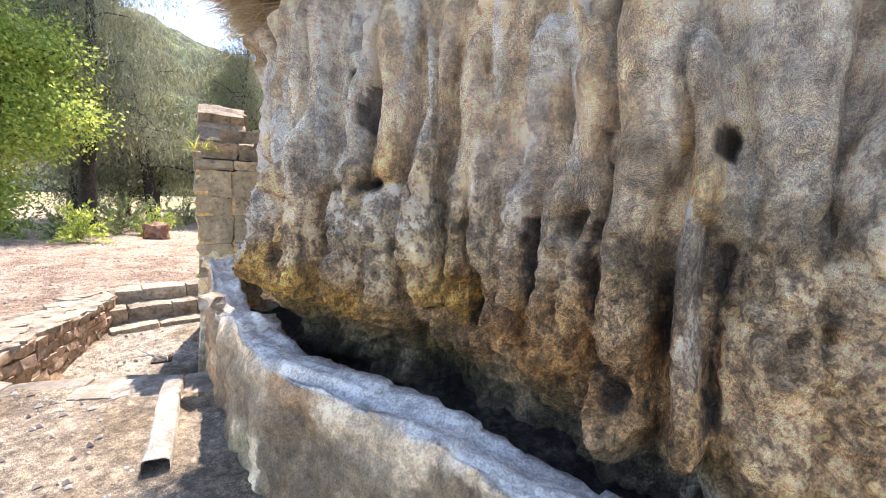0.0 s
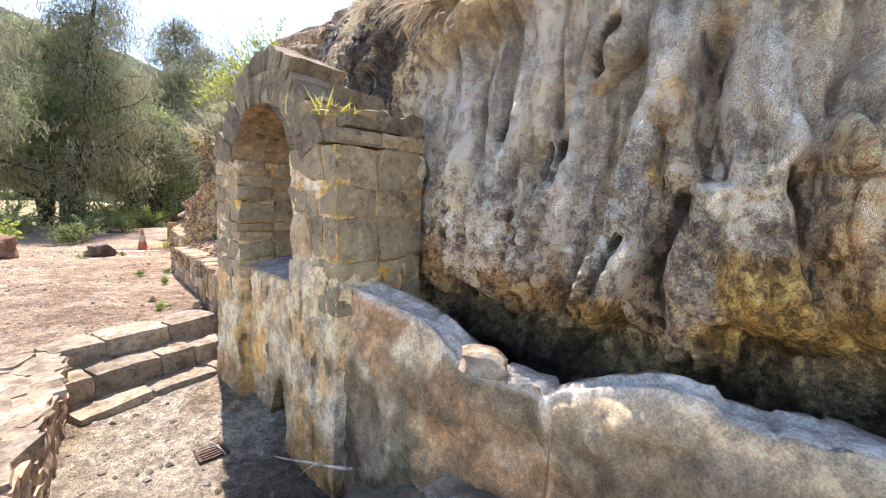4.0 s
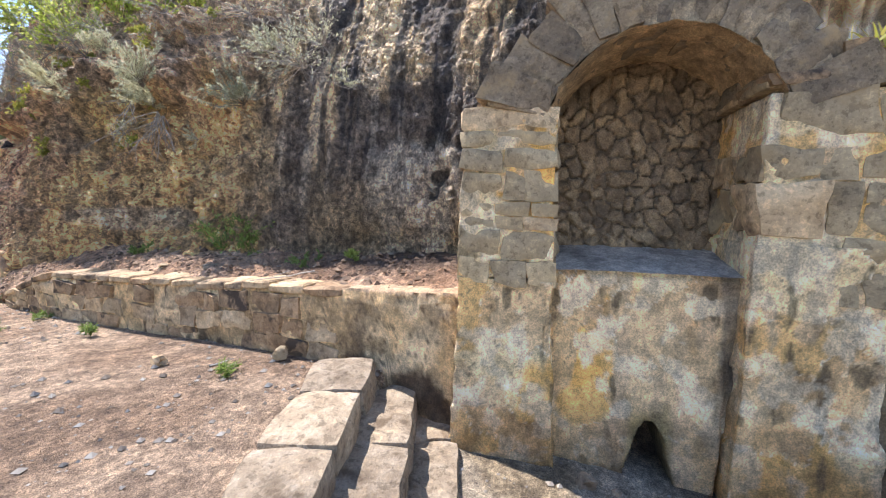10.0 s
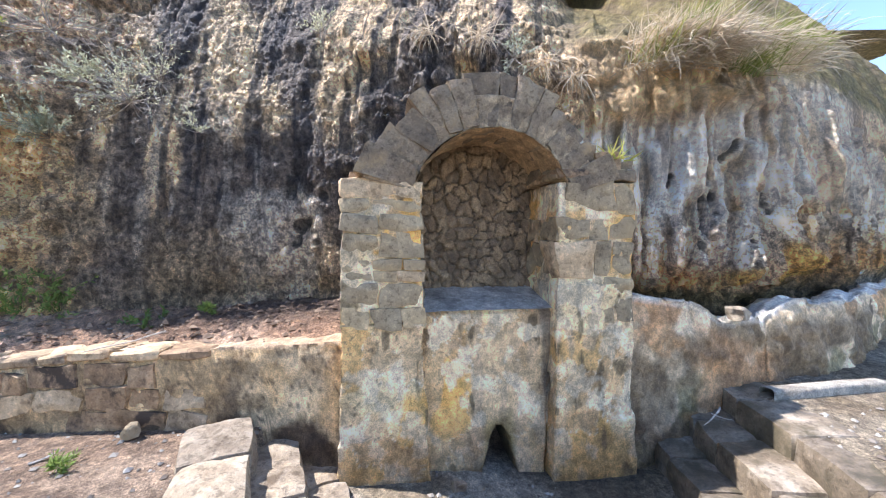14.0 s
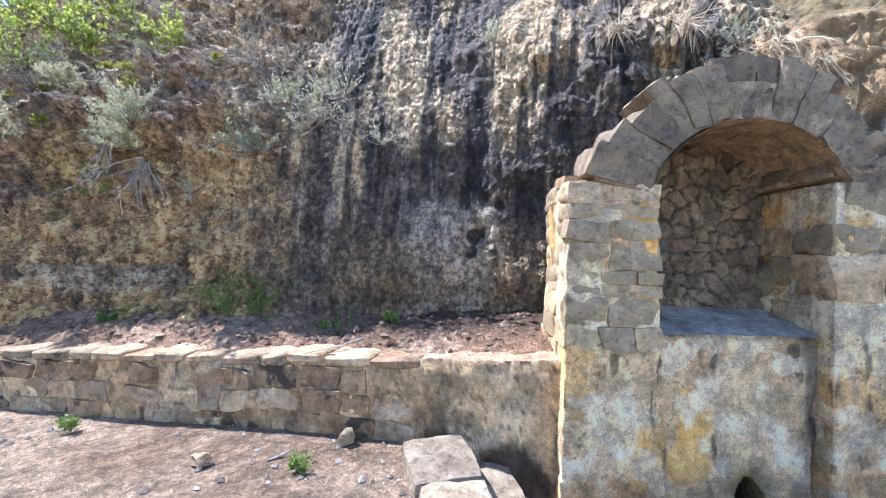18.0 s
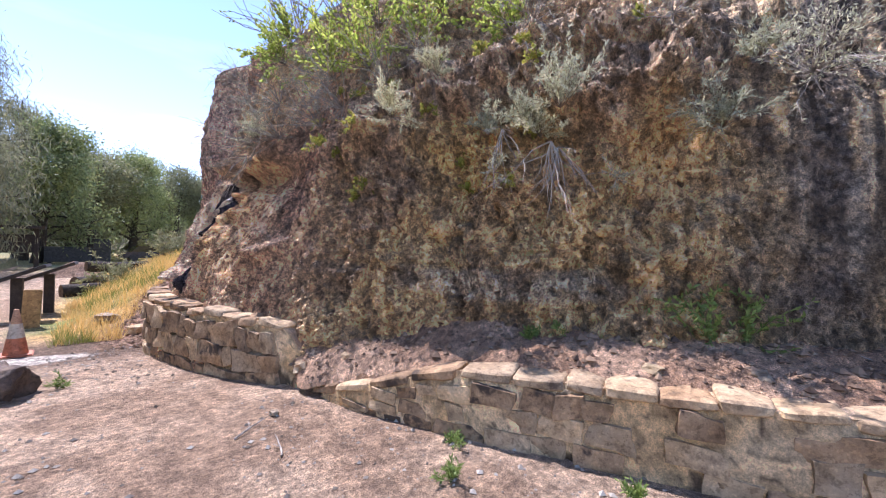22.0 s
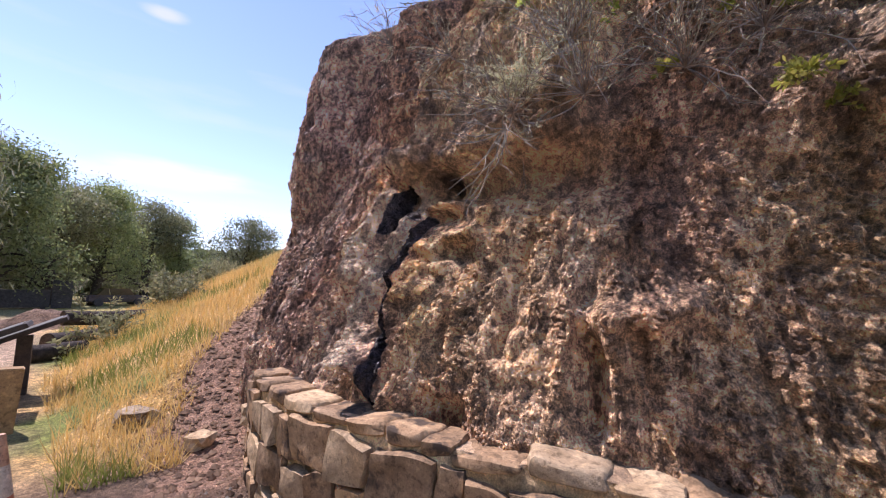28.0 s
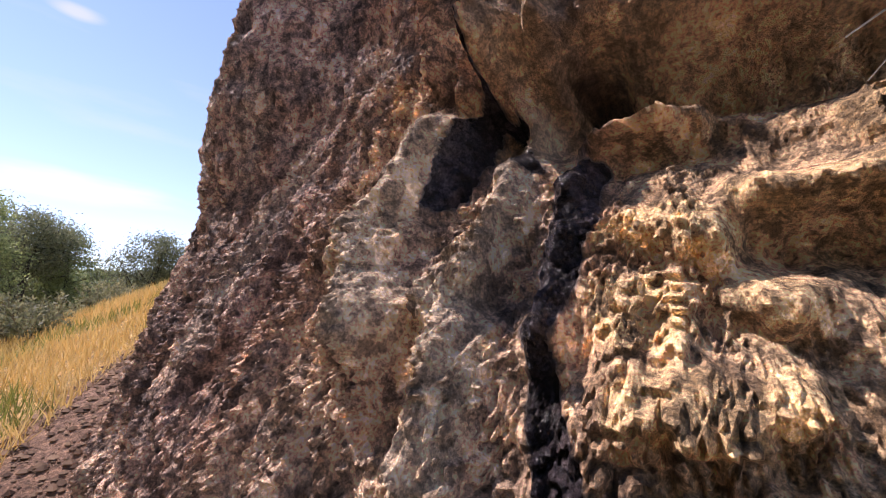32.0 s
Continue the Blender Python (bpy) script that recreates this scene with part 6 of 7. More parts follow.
for kind, where in spots.items():
    tagged(kind, group="trees across the road")
    for k, (x, y) in enumerate(where):
        m = place(kind, x, y, gen.uniform(0, 6.28), gen.uniform(0.9, 1.2) * (1.35 if y > 40 else 1.0))
        if k == 0:
            kind.matrix_basis = m
        else:
            ob = copy_thing(kind, Matrix.Identity(4))
            ob.matrix_basis = m
near_green = make_tree("leafy bright green tree on the bank", 7.5, 0.22, 0.12, 2.9, 36, 210, 0.10, 0.06, 0.3, BRIGHT_LEAVES, 9, 0.33)
near_green.matrix_basis = place(near_green, -13.6, 11.6, 0.5, 1.25)
dark_pine = make_tree("large dark-trunked feathery tree leaning over the path", 14.0, 0.3, 0.25, 3.4, 40, 75, 0.32, 0.03, 1.2, NEEDLES, 10, 0.42, (0.1, 0.05))
dark_pine.matrix_basis = place(dark_pine, -13.6, 15.3, 0.0)


def far_hill():
    """The wooded hillside across the valley."""
    g, d = np.meshgrid(np.linspace(radians(165), radians(20), 420), np.linspace(85, 260, 90))
    X, Y = -6 + d * np.cos(g) * 1.0, 6 + d * np.sin(g)
    rise = step(85, 190, d)
    crest = np.interp(np.degrees(g), [20, 55, 72, 84, 92, 100, 125, 150], [14, 16, 15, 13, 22, 36, 64, 80])
    clump = billow(X * 0.16, Y * 0.16, 3, 3)
    Z = -1 + rise * crest * (0.8 + 0.4 * fbm(X * 0.02, Y * 0.02, 5, 3)) + 4.5 * clump
    tint = mix(np.array([0.035, 0.055, 0.02]), (0.11, 0.135, 0.05), step(0.2, 0.8, clump))
    tint = mix(tint, (0.24, 0.2, 0.1), 0.5 * step(0.6, 0.75, fbm(X * 0.05, Y * 0.05, 9, 3)))
    tagged(sheet("hillside_backdrop", X, Y, Z, tint, HILL), "far wooded green hillside across the valley", "hillside", kind="structure")


far_hill()


def shrub(name, label, category, at, stems, reach, leaf, width, density, leafy, seed, lean=(0, 0, 1), fan=0.7, sag=0.0, stem_r=0.006, wood=None, bare=0.0, group=""):
    """Stems that fan out from one root, each with leaves along it."""
    gen = np.random.default_rng(seed)
    ob = thing(name, label, category, at, group)
    sticks, crown = Mesher(), Mesher()
    lean = np.array(lean, float)
    for _ in range(stems):
        d = lean + gen.normal(size=3) * fan
        L = reach * gen.uniform(0.5, 1.15)
        line = bent((0, 0, 0), d, L, gen, 0.45, sag, 7)
        sticks.tube(line, stem_r, stem_r * 0.3, 3)
        for _ in range(2):
            k = gen.integers(2, 6)
            side = bent(line[k], line[k] - line[k - 1] + gen.normal(size=3) * 0.4 * L / 6, L * 0.4, gen, 0.5, sag, 4)
            sticks.tube(side, stem_r * 0.6, stem_r * 0.2, 3)
            m = int(density * 0.5)
            if m and gen.random() >= bare:
                f = gen.uniform(0, 2.99, m)
                q = np.stack([np.interp(f, range(4), side[:, c]) for c in range(3)], 1)
                crown.leaves(q, gen.normal(size=(m, 3)) * 0.8 + (side[-1] - side[0]) / L * 2, leaf, width, gen)
        m = int(density)
        if m and gen.random() >= bare:
            f = gen.uniform(1.5, 5.99, m)
            q = np.stack([np.interp(f, range(7), line[:, c]) for c in range(3)], 1)
            crown.leaves(q, gen.normal(size=(m, 3)) * 0.8 + (line[-1] - line[0]) / L * 1.5, leaf, width, gen)
    under("branchwork", sticks.mesh("branchwork", wood or TWIG), ob)
    if crown.n:
        under("foliage", crown.mesh("foliage", leafy), ob)
    return ob


def on_cliff(y, z, out=0.0):
    """A place on the cliff's face."""
    i = int(np.searchsorted(CLIFF[:, 1], y))
    k = int(np.argmin(np.abs(FACE[2][:, i] - z)))
    p = np.array([FACE[0][k, i], FACE[1][k, i]]) + CLIFF_N[i] * (out - 0.03)
    return (p[0], p[1], z), (CLIFF_N[i][0], CLIFF_N[i][1])


def cliff_shrub(kind, y, z, size, seed, out=0.1):
    at, n = on_cliff(y, z, out)
    up = (n[0] * 0.7, n[1] * 0.7, 1.0)
    if kind == "sage":
        shrub("sage_shrub", "pale grey-green sage shrub growing from the cliff", "shrub", at, int(16 * size) + 4, 0.5 * size, 0.042, 0.008, 60, SAGE, seed, up, 0.5, 0.0, 0.004, group="sage shrubs on the cliff")
    elif kind == "dry":
        shrub("dry_shrub", "bleached dry shrub of fine pale twigs on the cliff", "shrub", at, int(34 * size), 0.6 * size, 0.035, 0.012, 14, SAGE, seed, (n[0] * 0.9, n[1] * 0.9, 0.5), 0.8, 0.02, 0.004, PALE_TWIG, 0.3, "dry shrubs on the cliff")
    elif kind == "hang":
        shrub("dead_branches", "dead pale branches hanging down the cliff", "shrub", at, int(12 * size), 0.75 * size, 0.03, 0.01, 0, SAGE, seed, (n[0] * 0.5, n[1] * 0.5, -1.0), 0.4, 0.03, 0.006, PALE_TWIG, 1.0, "dead branches on the cliff")
    elif kind == "brush":
        shrub("brush", "tangled grey-brown brush with sparse leaves on the cliff", "shrub", at, int(30 * size), 0.8 * size, 0.03, 0.007, 14, SAGE, seed, (n[0] * 0.9, n[1] * 0.9, 0.45), 0.7, 0.04, 0.005, GREY_TWIG, 0.25, "brush on the cliff")
    elif kind == "green":
        shrub("green_shrub", "bright green leafy shrub at the top of the cliff", "shrub", at, int(20 * size), 0.7 * size, 0.055, 0.035, 26, BRIGHT_LEAVES, seed, up, 0.7, 0.0, 0.007, group="green shrubs on the cliff")
    elif kind == "sprig":
        shrub("weed_sprig", "small yellow-green weed sprig in a crack of the cliff", "weed", at, 9, 0.18 * size, 0.035, 0.022, 9, YELLOW_LEAVES, seed, up, 0.7, 0.0, 0.002, group="weed sprigs on the cliff")


for y, z, size, seed in ((9.87, 2.18, 0.75, 1), (9.56, 2.25, 1.0, 2), (10.22, 2.2, 0.6, 3), (8.53, 2.05, 0.75, 4), (8.3, 2.6, 0.6, 5), (11.0, 2.35, 0.7, 6), (13.3, 2.5, 0.8, 7), (10.75, 2.9, 0.6, 8), (9.75, 2.1, 0.7, 9)):
    cliff_shrub("sage", y, z, size, seed)
for y, z, size, seed in ((8.0, 2.45, 1.15, 11), (7.85, 2.7, 0.9, 12), (7.4, 2.15, 0.4, 13), (8.65, 2.12, 0.5, 14), (9.18, 1.72, 0.35, 15), (10.1, 1.8, 0.4, 16), (6.5, 3.3, 0.5, 17), (4.6, 2.75, 0.5, 18)):
    cliff_shrub("dry", y, z, size, seed)
for y, z, size, seed in ((9.66, 2.05, 1.0, 21), (9.6, 2.0, 0.8, 22), (10.06, 2.2, 0.8, 23), (13.4, 2.3, 0.9, 24)):
    cliff_shrub("hang", y, z, size, seed, 0.12)
for y, z, size, seed in ((11.9, 2.75, 1.0, 31), (12.3, 2.6, 1.0, 32), (12.9, 2.5, 1.05, 33), (13.4, 2.45, 0.9, 34), (11.4, 3.0, 0.9, 35), (10.9, 3.2, 0.8, 36), (13.0, 2.95, 0.9, 37), (12.2, 3.2, 1.0, 38), (9.9, 3.3, 0.8, 39), (14.2, 3.3, 0.7, 40), (8.8, 3.2, 0.8, 41), (15.4, 4.0, 0.8, 42)):
    cliff_shrub("brush", y, z, size, seed)
for y, z, size, seed in ((11.8, 3.35, 1.0, 51), (12.5, 3.5, 1.1, 52), (11.2, 3.6, 1.0, 53), (13.2, 3.6, 0.9, 54), (10.3, 3.7, 0.9, 55), (12.0, 4.1, 1.2, 56), (11.0, 4.3, 1.1, 57), (13.8, 4.2, 0.9, 58)):
    cliff_shrub("green", y, z, size, seed)
gen = np.random.default_rng(5)
for k in range(20):
    cliff_shrub("sprig", gen.uniform(9.0, 12.4), gen.uniform(1.6, 3.2), gen.uniform(0.5, 0.9), 100 + k, 0.06)
# a bare spreading branch on the skyline
for seed, y, z in ((61, 14.8, 4.6), (62, 13.9, 4.4), (63, 12.6, 4.2)):
    at, n = on_cliff(y, z, 0.0)
    shrub("bare_bush", "bare spreading bush on the cliff's skyline", "shrub", at, 12, 1.5, 0.05, 0.025, 5, LEAVES, seed, (-0.7, 0.1, 0.9), 0.5, 0.0, 0.012, GREY_TWIG, 0.3, "bare bushes on the skyline")


def grass_tuft(name, label, at, blades, length, material, seed, way=(0, 0, 1), fan=0.6, sag=0.12, width=0.006, spread=0.05, category="grass", group="", kind=""):
    gen = np.random.default_rng(seed)
    co, fa = [], []
    for k in range(blades):
        p0 = np.array([gen.normal() * spread, gen.normal() * spread, 0])
        line = bent(p0, np.array(way) + gen.normal(size=3) * fan, length * gen.uniform(0.5, 1.2), gen, 0.2, sag, 5)
        side = np.cross(line[-1] - line[0], gen.normal(size=3))
        side = side / (np.linalg.norm(side) + 1e-9) * width
        w = np.array([1, 0.9, 0.7, 0.4, 0.05])[:, None]
        n0 = len(co) * 10
        co.append(np.vstack([line - side * w, line + side * w]))
        fa += [(n0 + i, n0 + i + 1, n0 + i + 6, n0 + i + 5) for i in range(4)]
    me = bpy.data.meshes.new(name)
    me.from_pydata(np.vstack(co).tolist(), [], fa)
    me.materials.append(material)
    ob = new(name, me)
    ob.location = at
    return tagged(ob, label, category, group, kind)


# overhanging dry grass above the flowstone
gen = np.random.default_rng(9)
for k in range(26):
    y = gen.uniform(2.0, 3.5)
    at, n = on_cliff(y, gen.uniform(2.62, 2.95), 0.12 + gen.uniform(-0.05, 0.08))
    dry = gen.random() < 0.7
    grass_tuft("overhanging_grass", "dry straw and purple grass drooping over the ledge" if dry else "green grass tuft on the ledge above the flowstone", at, 170, 0.34 if dry else 0.3, STRAW if dry else GREEN_GRASS, 200 + k,
               (n[0] * 0.9, n[1] * 0.9, 0.35 if dry else 0.9), 0.35, 0.2 if dry else 0.08, 0.0035, 0.14, group="grass on the ledge")
for y, z in ((4.36, 2.75), (4.1, 2.6), (4.9, 3.0), (5.4, 3.1)):
    at, n = on_cliff(y, z, 0.06)
    grass_tuft("dry_tuft", "dry yellow grass tuft hanging on the rock", at, 90, 0.36, STRAW, int(y * 100), (n[0], n[1], 0.0), 0.5, 0.25, 0.004, 0.05, group="dry tufts on the rock")
cap = at_niche(0.16, -0.06, 1.72)
grass_tuft("yellow_grass", "sunlit yellow-green grass tuft growing on the pillar top", cap, 40, 0.17, YELLOW_LEAVES, 301, (-0.3, -0.2, 1), 0.7, 0.1, 0.007, 0.08)


def hill_grass():
    """Dry grass over the slope beyond the cliff."""
    gen = np.random.default_rng(12)
    n = 60000
    x, y = gen.uniform(-8.2, 6, n), 16.3 + 16 * gen.random(n) ** 1.6
    keep = (x + 7.1 - 0.05 * (y - 19) + 0.9 * (fbm(x * 1.5, y * 1.5, 3, 3) - 0.5) > 0.1) & (x < np.interp(y, [15, 16.6, 17.8, 19.8, 23, 30], [-5.1, -5.0, -4.6, -3.4, 0, 7]) - 1.25 + 0.5 * (fbm(x * 2, y * 2, 5, 3) - 0.5))
    x, y = x[keep], y[keep]
    z = ground_z(x, y)
    n = len(x)
    h = gen.uniform(0.1, 0.34, n)
    a = gen.uniform(0, 6.28, n)
    w = 0.006 + 0.0006 * (y - 16)
    tip = np.stack([x + gen.normal(size=n) * 0.09, y + gen.normal(size=n) * 0.09, z + h], 1)
    co = np.stack([np.stack([x - np.cos(a) * w, y - np.sin(a) * w, z - 0.02], 1), np.stack([x + np.cos(a) * w, y + np.sin(a) * w, z - 0.02], 1), tip], 1)
    green = (fbm(x * 0.7, y * 0.7, 8, 3) + 0.12 * step(-5.5, -7.0, x) > 0.62)
    for name, mask, material, label in (("dry_grass", ~green, GOLD_GRASS, "dry golden grass on the slope"), ("green_grass", green, GREEN_GRASS, "patches of green grass on the slope")):
        c = co[mask].reshape(-1, 3)
        me = bpy.data.meshes.new(name)
        me.from_pydata(c.tolist(), [], np.arange(len(c)).reshape(-1, 3).tolist())
        me.materials.append(material)
        tagged(new(name, me), label, "grass", kind="stuff")


hill_grass()
for k, (x, y, z, size) in enumerate(((-3.45, 8.55, 0.44, 1.9), (-3.55, 8.85, 0.42, 1.5), (-3.3, 8.35, 0.46, 1.6), (-3.9, 9.4, 0.36, 0.8), (-3.75, 9.2, 0.36, 0.6), (-3.15, 7.45, 0.36, 0.8), (-4.05, 9.6, 0.34, 0.7), (-3.62, 9.05, 0.38, 0.9), (-2.85, 7.1, 0.5, 0.5))):
    shrub("green_weed", "fresh green leafy weed in the earth bank", "weed", (x, y, z), int(9 * size) + 1, 0.24 * size, 0.05, 0.018, 20, WEED_LEAVES, 400 + k, (-0.1, 0, 1), 0.4, 0.0, 0.003, WEED_STEM, group="weeds in the earth bank")
for k, (x, y, size) in enumerate(((-4.1, 6.75, 0.5), (-5.2, 9.3, 0.5), (-4.6, 8.55, 0.45), (-7.4, 12.4, 0.6), (-6.9, 13.1, 0.6), (-4.9, 9.6, 0.4))):
    shrub("green_weed", "small green weed sprouting from the dirt", "weed", (x, y, float(ground_z(x, y))), 9, 0.24 * size, 0.04, 0.01, 16, WEED_LEAVES, 450 + k, (0, 0, 1), 0.5, 0.0, 0.002, WEED_STEM, group="weeds in the dirt")
for k in range(16):
    x, y = gen.uniform(-13.5, -8.6), gen.uniform(9.5, 40)
    x = -10.2 - 0.06 * (y - 10) + gen.normal() * 0.6
    shrub("bank_bush", "low green bush on the bank under the trees", "bush", (x, y, float(ground_z(x, y))), 22, 0.9, 0.12, 0.05, 26, LEAVES if k % 2 else BRIGHT_LEAVES, 500 + k, (0, 0, 1), 0.7, 0.02, 0.008, group="bushes on the bank")
for k in range(14):
    y = 11 + 2.4 * k + gen.normal() * 0.5
    x = -12.4 - 0.05 * (y - 10) + gen.normal() * 0.7
    shrub("bank_bush", "dark green bush in the shade under the trees", "bush", (x, y, float(ground_z(x, y))), 24, 1.5, 0.14, 0.06, 30, LEAVES, 560 + k, (0, 0, 1), 0.7, 0.02, 0.01, group="bushes on the bank")
for k in range(14):
    x = -5.2 + 0.55 * k + gen.normal() * 0.3
    y = 26 + 0.9 * k + gen.normal() * 0.5
    shrub("slope_bush", "grey-green bush on the grassy slope", "bush", (x, y, float(ground_z(x, y))), 26, 1.1, 0.12, 0.05, 24, OLIVE_LEAVES, 540 + k, (0, 0, 1), 0.7, 0.02, 0.008, group="bushes on the slope")


# ---- loose things on the ground ----
def rough_rock(name, label, at, size, material, seed, category="rock", group="", detail=3):
    """A boulder: a ball pressed out of shape by noise, flattened at its foot."""
    bm = bmesh.new()
    bmesh.ops.create_icosphere(bm, subdivisions=detail, radius=1.0)
    for v in bm.verts:
        p = v.co.copy()
        f = 0.75 + 0.45 * noise.noise(p * 1.3 + Vector((seed * 3.1, 0, 0))) + 0.18 * noise.noise(p * 3.5 + Vector((0, seed * 1.7, 0))) + 0.07 * noise.noise(p * 9)
        p = Vector((max(-0.72, min(0.72, p.x)), max(-0.72, min(0.72, p.y)), max(-0.6, min(0.68, p.z)))) * 1.3 * f
        v.co = Vector((p.x * size[0] / 2, p.y * size[1] / 2, p.z * size[2] / 2 + size[2] * 0.4))
    ob = link_bm(name, bm, material, detail > 3)
    ob.location = at
    ob.rotation_euler = (0, 0, seed * 1.3)
    return tagged(ob, label, category, group)


def g(x, y):
    return float(ground_z(x, y))


rough_rock("boulder", "dark brown boulder on the dirt terrace", (-7.36, 13.1, g(-7.36, 13.1) - 0.06), (0.62, 0.5, 0.42), DARK_ROCK, 2, detail=4)
rough_rock("boulder", "rusty red-brown boulder at the edge of the dirt", (-9.0, 12.6, g(-9, 12.6) - 0.06), (0.75, 0.7, 0.72), RED_ROCK, 5, detail=4)
for k, (x, y, z, sx, sy, sz, mat_s, text) in enumerate((
        (-4.36, 7.3, None, 0.15, 0.1, 0.09, TAN_STONE, "small brown stone on the dirt"), (-3.72, 6.75, None, 0.12, 0.1, 0.13, GREY_STONE, "small grey stone by the wall"),
        (-4.85, 11.05, 0.02, 0.34, 0.24, 0.16, TAN_STONE, "flat tan block fallen from the wall"), (-4.72, 11.3, 0.06, 0.22, 0.16, 0.12, TAN_STONE, "tan stone on the earth bank"),
        (-5.12, 11.45, -0.1, 0.28, 0.2, 0.14, TAN_STONE, "tan stone fallen from the wall"), (-3.95, 9.9, 0.4, 0.24, 0.14, 0.05, PALE_STONE, "flat pale stone on the earth bank"),
        (-3.7, 8.2, 0.36, 0.32, 0.16, 0.08, PALE_STONE, "flat pale stone on the wall's edge"), (-4.0, 8.7, 0.34, 0.18, 0.12, 0.07, GREY_STONE, "flat grey stone on the wall's edge"),
        (-1.66, 2.86, 0.5, 0.24, 0.18, 0.16, PALE_STONE, "white-crusted loose stone on the basin wall"), (-1.42, 2.75, 0.34, 0.16, 0.14, 0.16, GREY_STONE, "grey stone in the basin"),
        (-2.98, 4.75, -0.52, 0.13, 0.11, 0.14, PALE_STONE, "pale stone on the sunken floor"), (-2.9, 4.62, -0.54, 0.08, 0.07, 0.07, PALE_STONE, "pale stone on the sunken floor"),
        (-5.6, 10.9, None, 0.1, 0.08, 0.06, PALE_STONE, "small pale stone on the dirt"), (-4.3, 10.75, 0.25, 0.2, 0.12, 0.06, PALE_STONE, "flat pale stone on the earth bank"),
        (-4.1, 10.5, 0.32, 0.16, 0.1, 0.06, GREY_STONE, "flat grey stone on the earth bank"), (-5.65, 15.9, -0.2, 0.5, 0.35, 0.3, TAN_STONE, "tan rock at the foot of the cliff"),
        (-6.0, 16.6, -0.5, 0.35, 0.3, 0.2, TAN_STONE, "tan rock in the grass"), (-6.4, 17.6, -0.4, 0.5, 0.4, 0.22, PALE_STONE, "pale rock in the grass"))):
    rough_rock("stone", text, (x, y, g(x, y) if z is None else z), (sx, sy, sz), mat_s, k + 11, "stone", "loose stones", 2)

# pebbles and chips as one joined rest
gen = np.random.default_rng(21)
n = 20000
px, py = gen.uniform(-9.5, -0.6, n), gen.uniform(-0.5, 15.5, n)
along_x = np.interp(py, CLIFF[:, 1], CLIFF[:, 0])
keep = (px < along_x - 0.9) & (fbm(px * 1.1, py * 1.1, 4, 3) + 0.25 * gen.random(n) > 0.52)
px, py = px[keep], py[keep]
n = len(px)
pz = ground_z(px, py)
size = 0.006 + 0.022 * gen.random(n) ** 4
base = np.array([(1, 0, 0), (0, 1, 0), (-1, 0, 0), (0, -1, 0), (0, 0, 0.7), (0, 0, -0.5)])
co = base[None] * size[:, None, None] * gen.uniform(0.6, 1.4, (n, 6, 1)) + np.stack([px, py, pz + size * 0.25], 1)[:, None]
tri = np.array([(0, 1, 4), (1, 2, 4), (2, 3, 4), (3, 0, 4), (1, 0, 5), (2, 1, 5), (3, 2, 5), (0, 3, 5)])
me = bpy.data.meshes.new("pebbles")
me.from_pydata(co.reshape(-1, 3).tolist(), [], (tri[None] + 6 * np.arange(n)[:, None, None]).reshape(-1, 3).tolist())
me.materials.append(PEBBLE)
tagged(new("pebbles", me), "scattered grey and tan pebbles on the dirt", "pebbles", kind="stuff")
# clods on the earth bank
n = 2600
cy = gen.uniform(5.9, 15.5, n)
cx = np.interp(cy, CLIFF[:, 1], CLIFF[:, 0]) - gen.uniform(0.05, 0.75, n)
SOILBED = bpy.data.objects["soil_bed"]
bank = np.empty(len(SOILBED.data.vertices) * 3, np.float32)
SOILBED.data.vertices.foreach_get("co", bank)
bank = bank.reshape(60, -1, 3)
row, col = gen.integers(0, 42, n), gen.integers(0, bank.shape[1], n)
spot_co = bank[row, col]
size = 0.008 + 0.035 * gen.random(n) ** 3
co = base[None] * size[:, None, None] * gen.uniform(0.6, 1.4, (n, 6, 1)) + spot_co[:, None] + np.array([0, 0, 0.004])
me = bpy.data.meshes.new("clods")
me.from_pydata(co.reshape(-1, 3).tolist(), [], (tri[None] + 6 * np.arange(n)[:, None, None]).reshape(-1, 3).tolist())
me.materials.append(CLOD)
tagged(new("clods", me), "crumbled brown clods on the earth bank", "clods", kind="stuff")
n = 3500
cy = gen.uniform(15.2, 22, n)
cx = np.interp(cy, [15, 16.6, 17.8, 19.8, 23], [-5.1, -5.0, -4.6, -3.4, 0]) - gen.uniform(0.0, 1.5, n)
size = 0.01 + 0.04 * gen.random(n) ** 3
co = base[None] * size[:, None, None] * gen.uniform(0.6, 1.4, (n, 6, 1)) + np.stack([cx, cy, ground_z(cx, cy) + size * 0.2], 1)[:, None]
me = bpy.data.meshes.new("clods")
me.from_pydata(co.reshape(-1, 3).tolist(), [], (tri[None] + 6 * np.arange(n)[:, None, None]).reshape(-1, 3).tolist())
me.materials.append(CLOD)
tagged(new("clods", me), "crumbled red-brown clods at the foot of the cliff", "clods", kind="stuff")
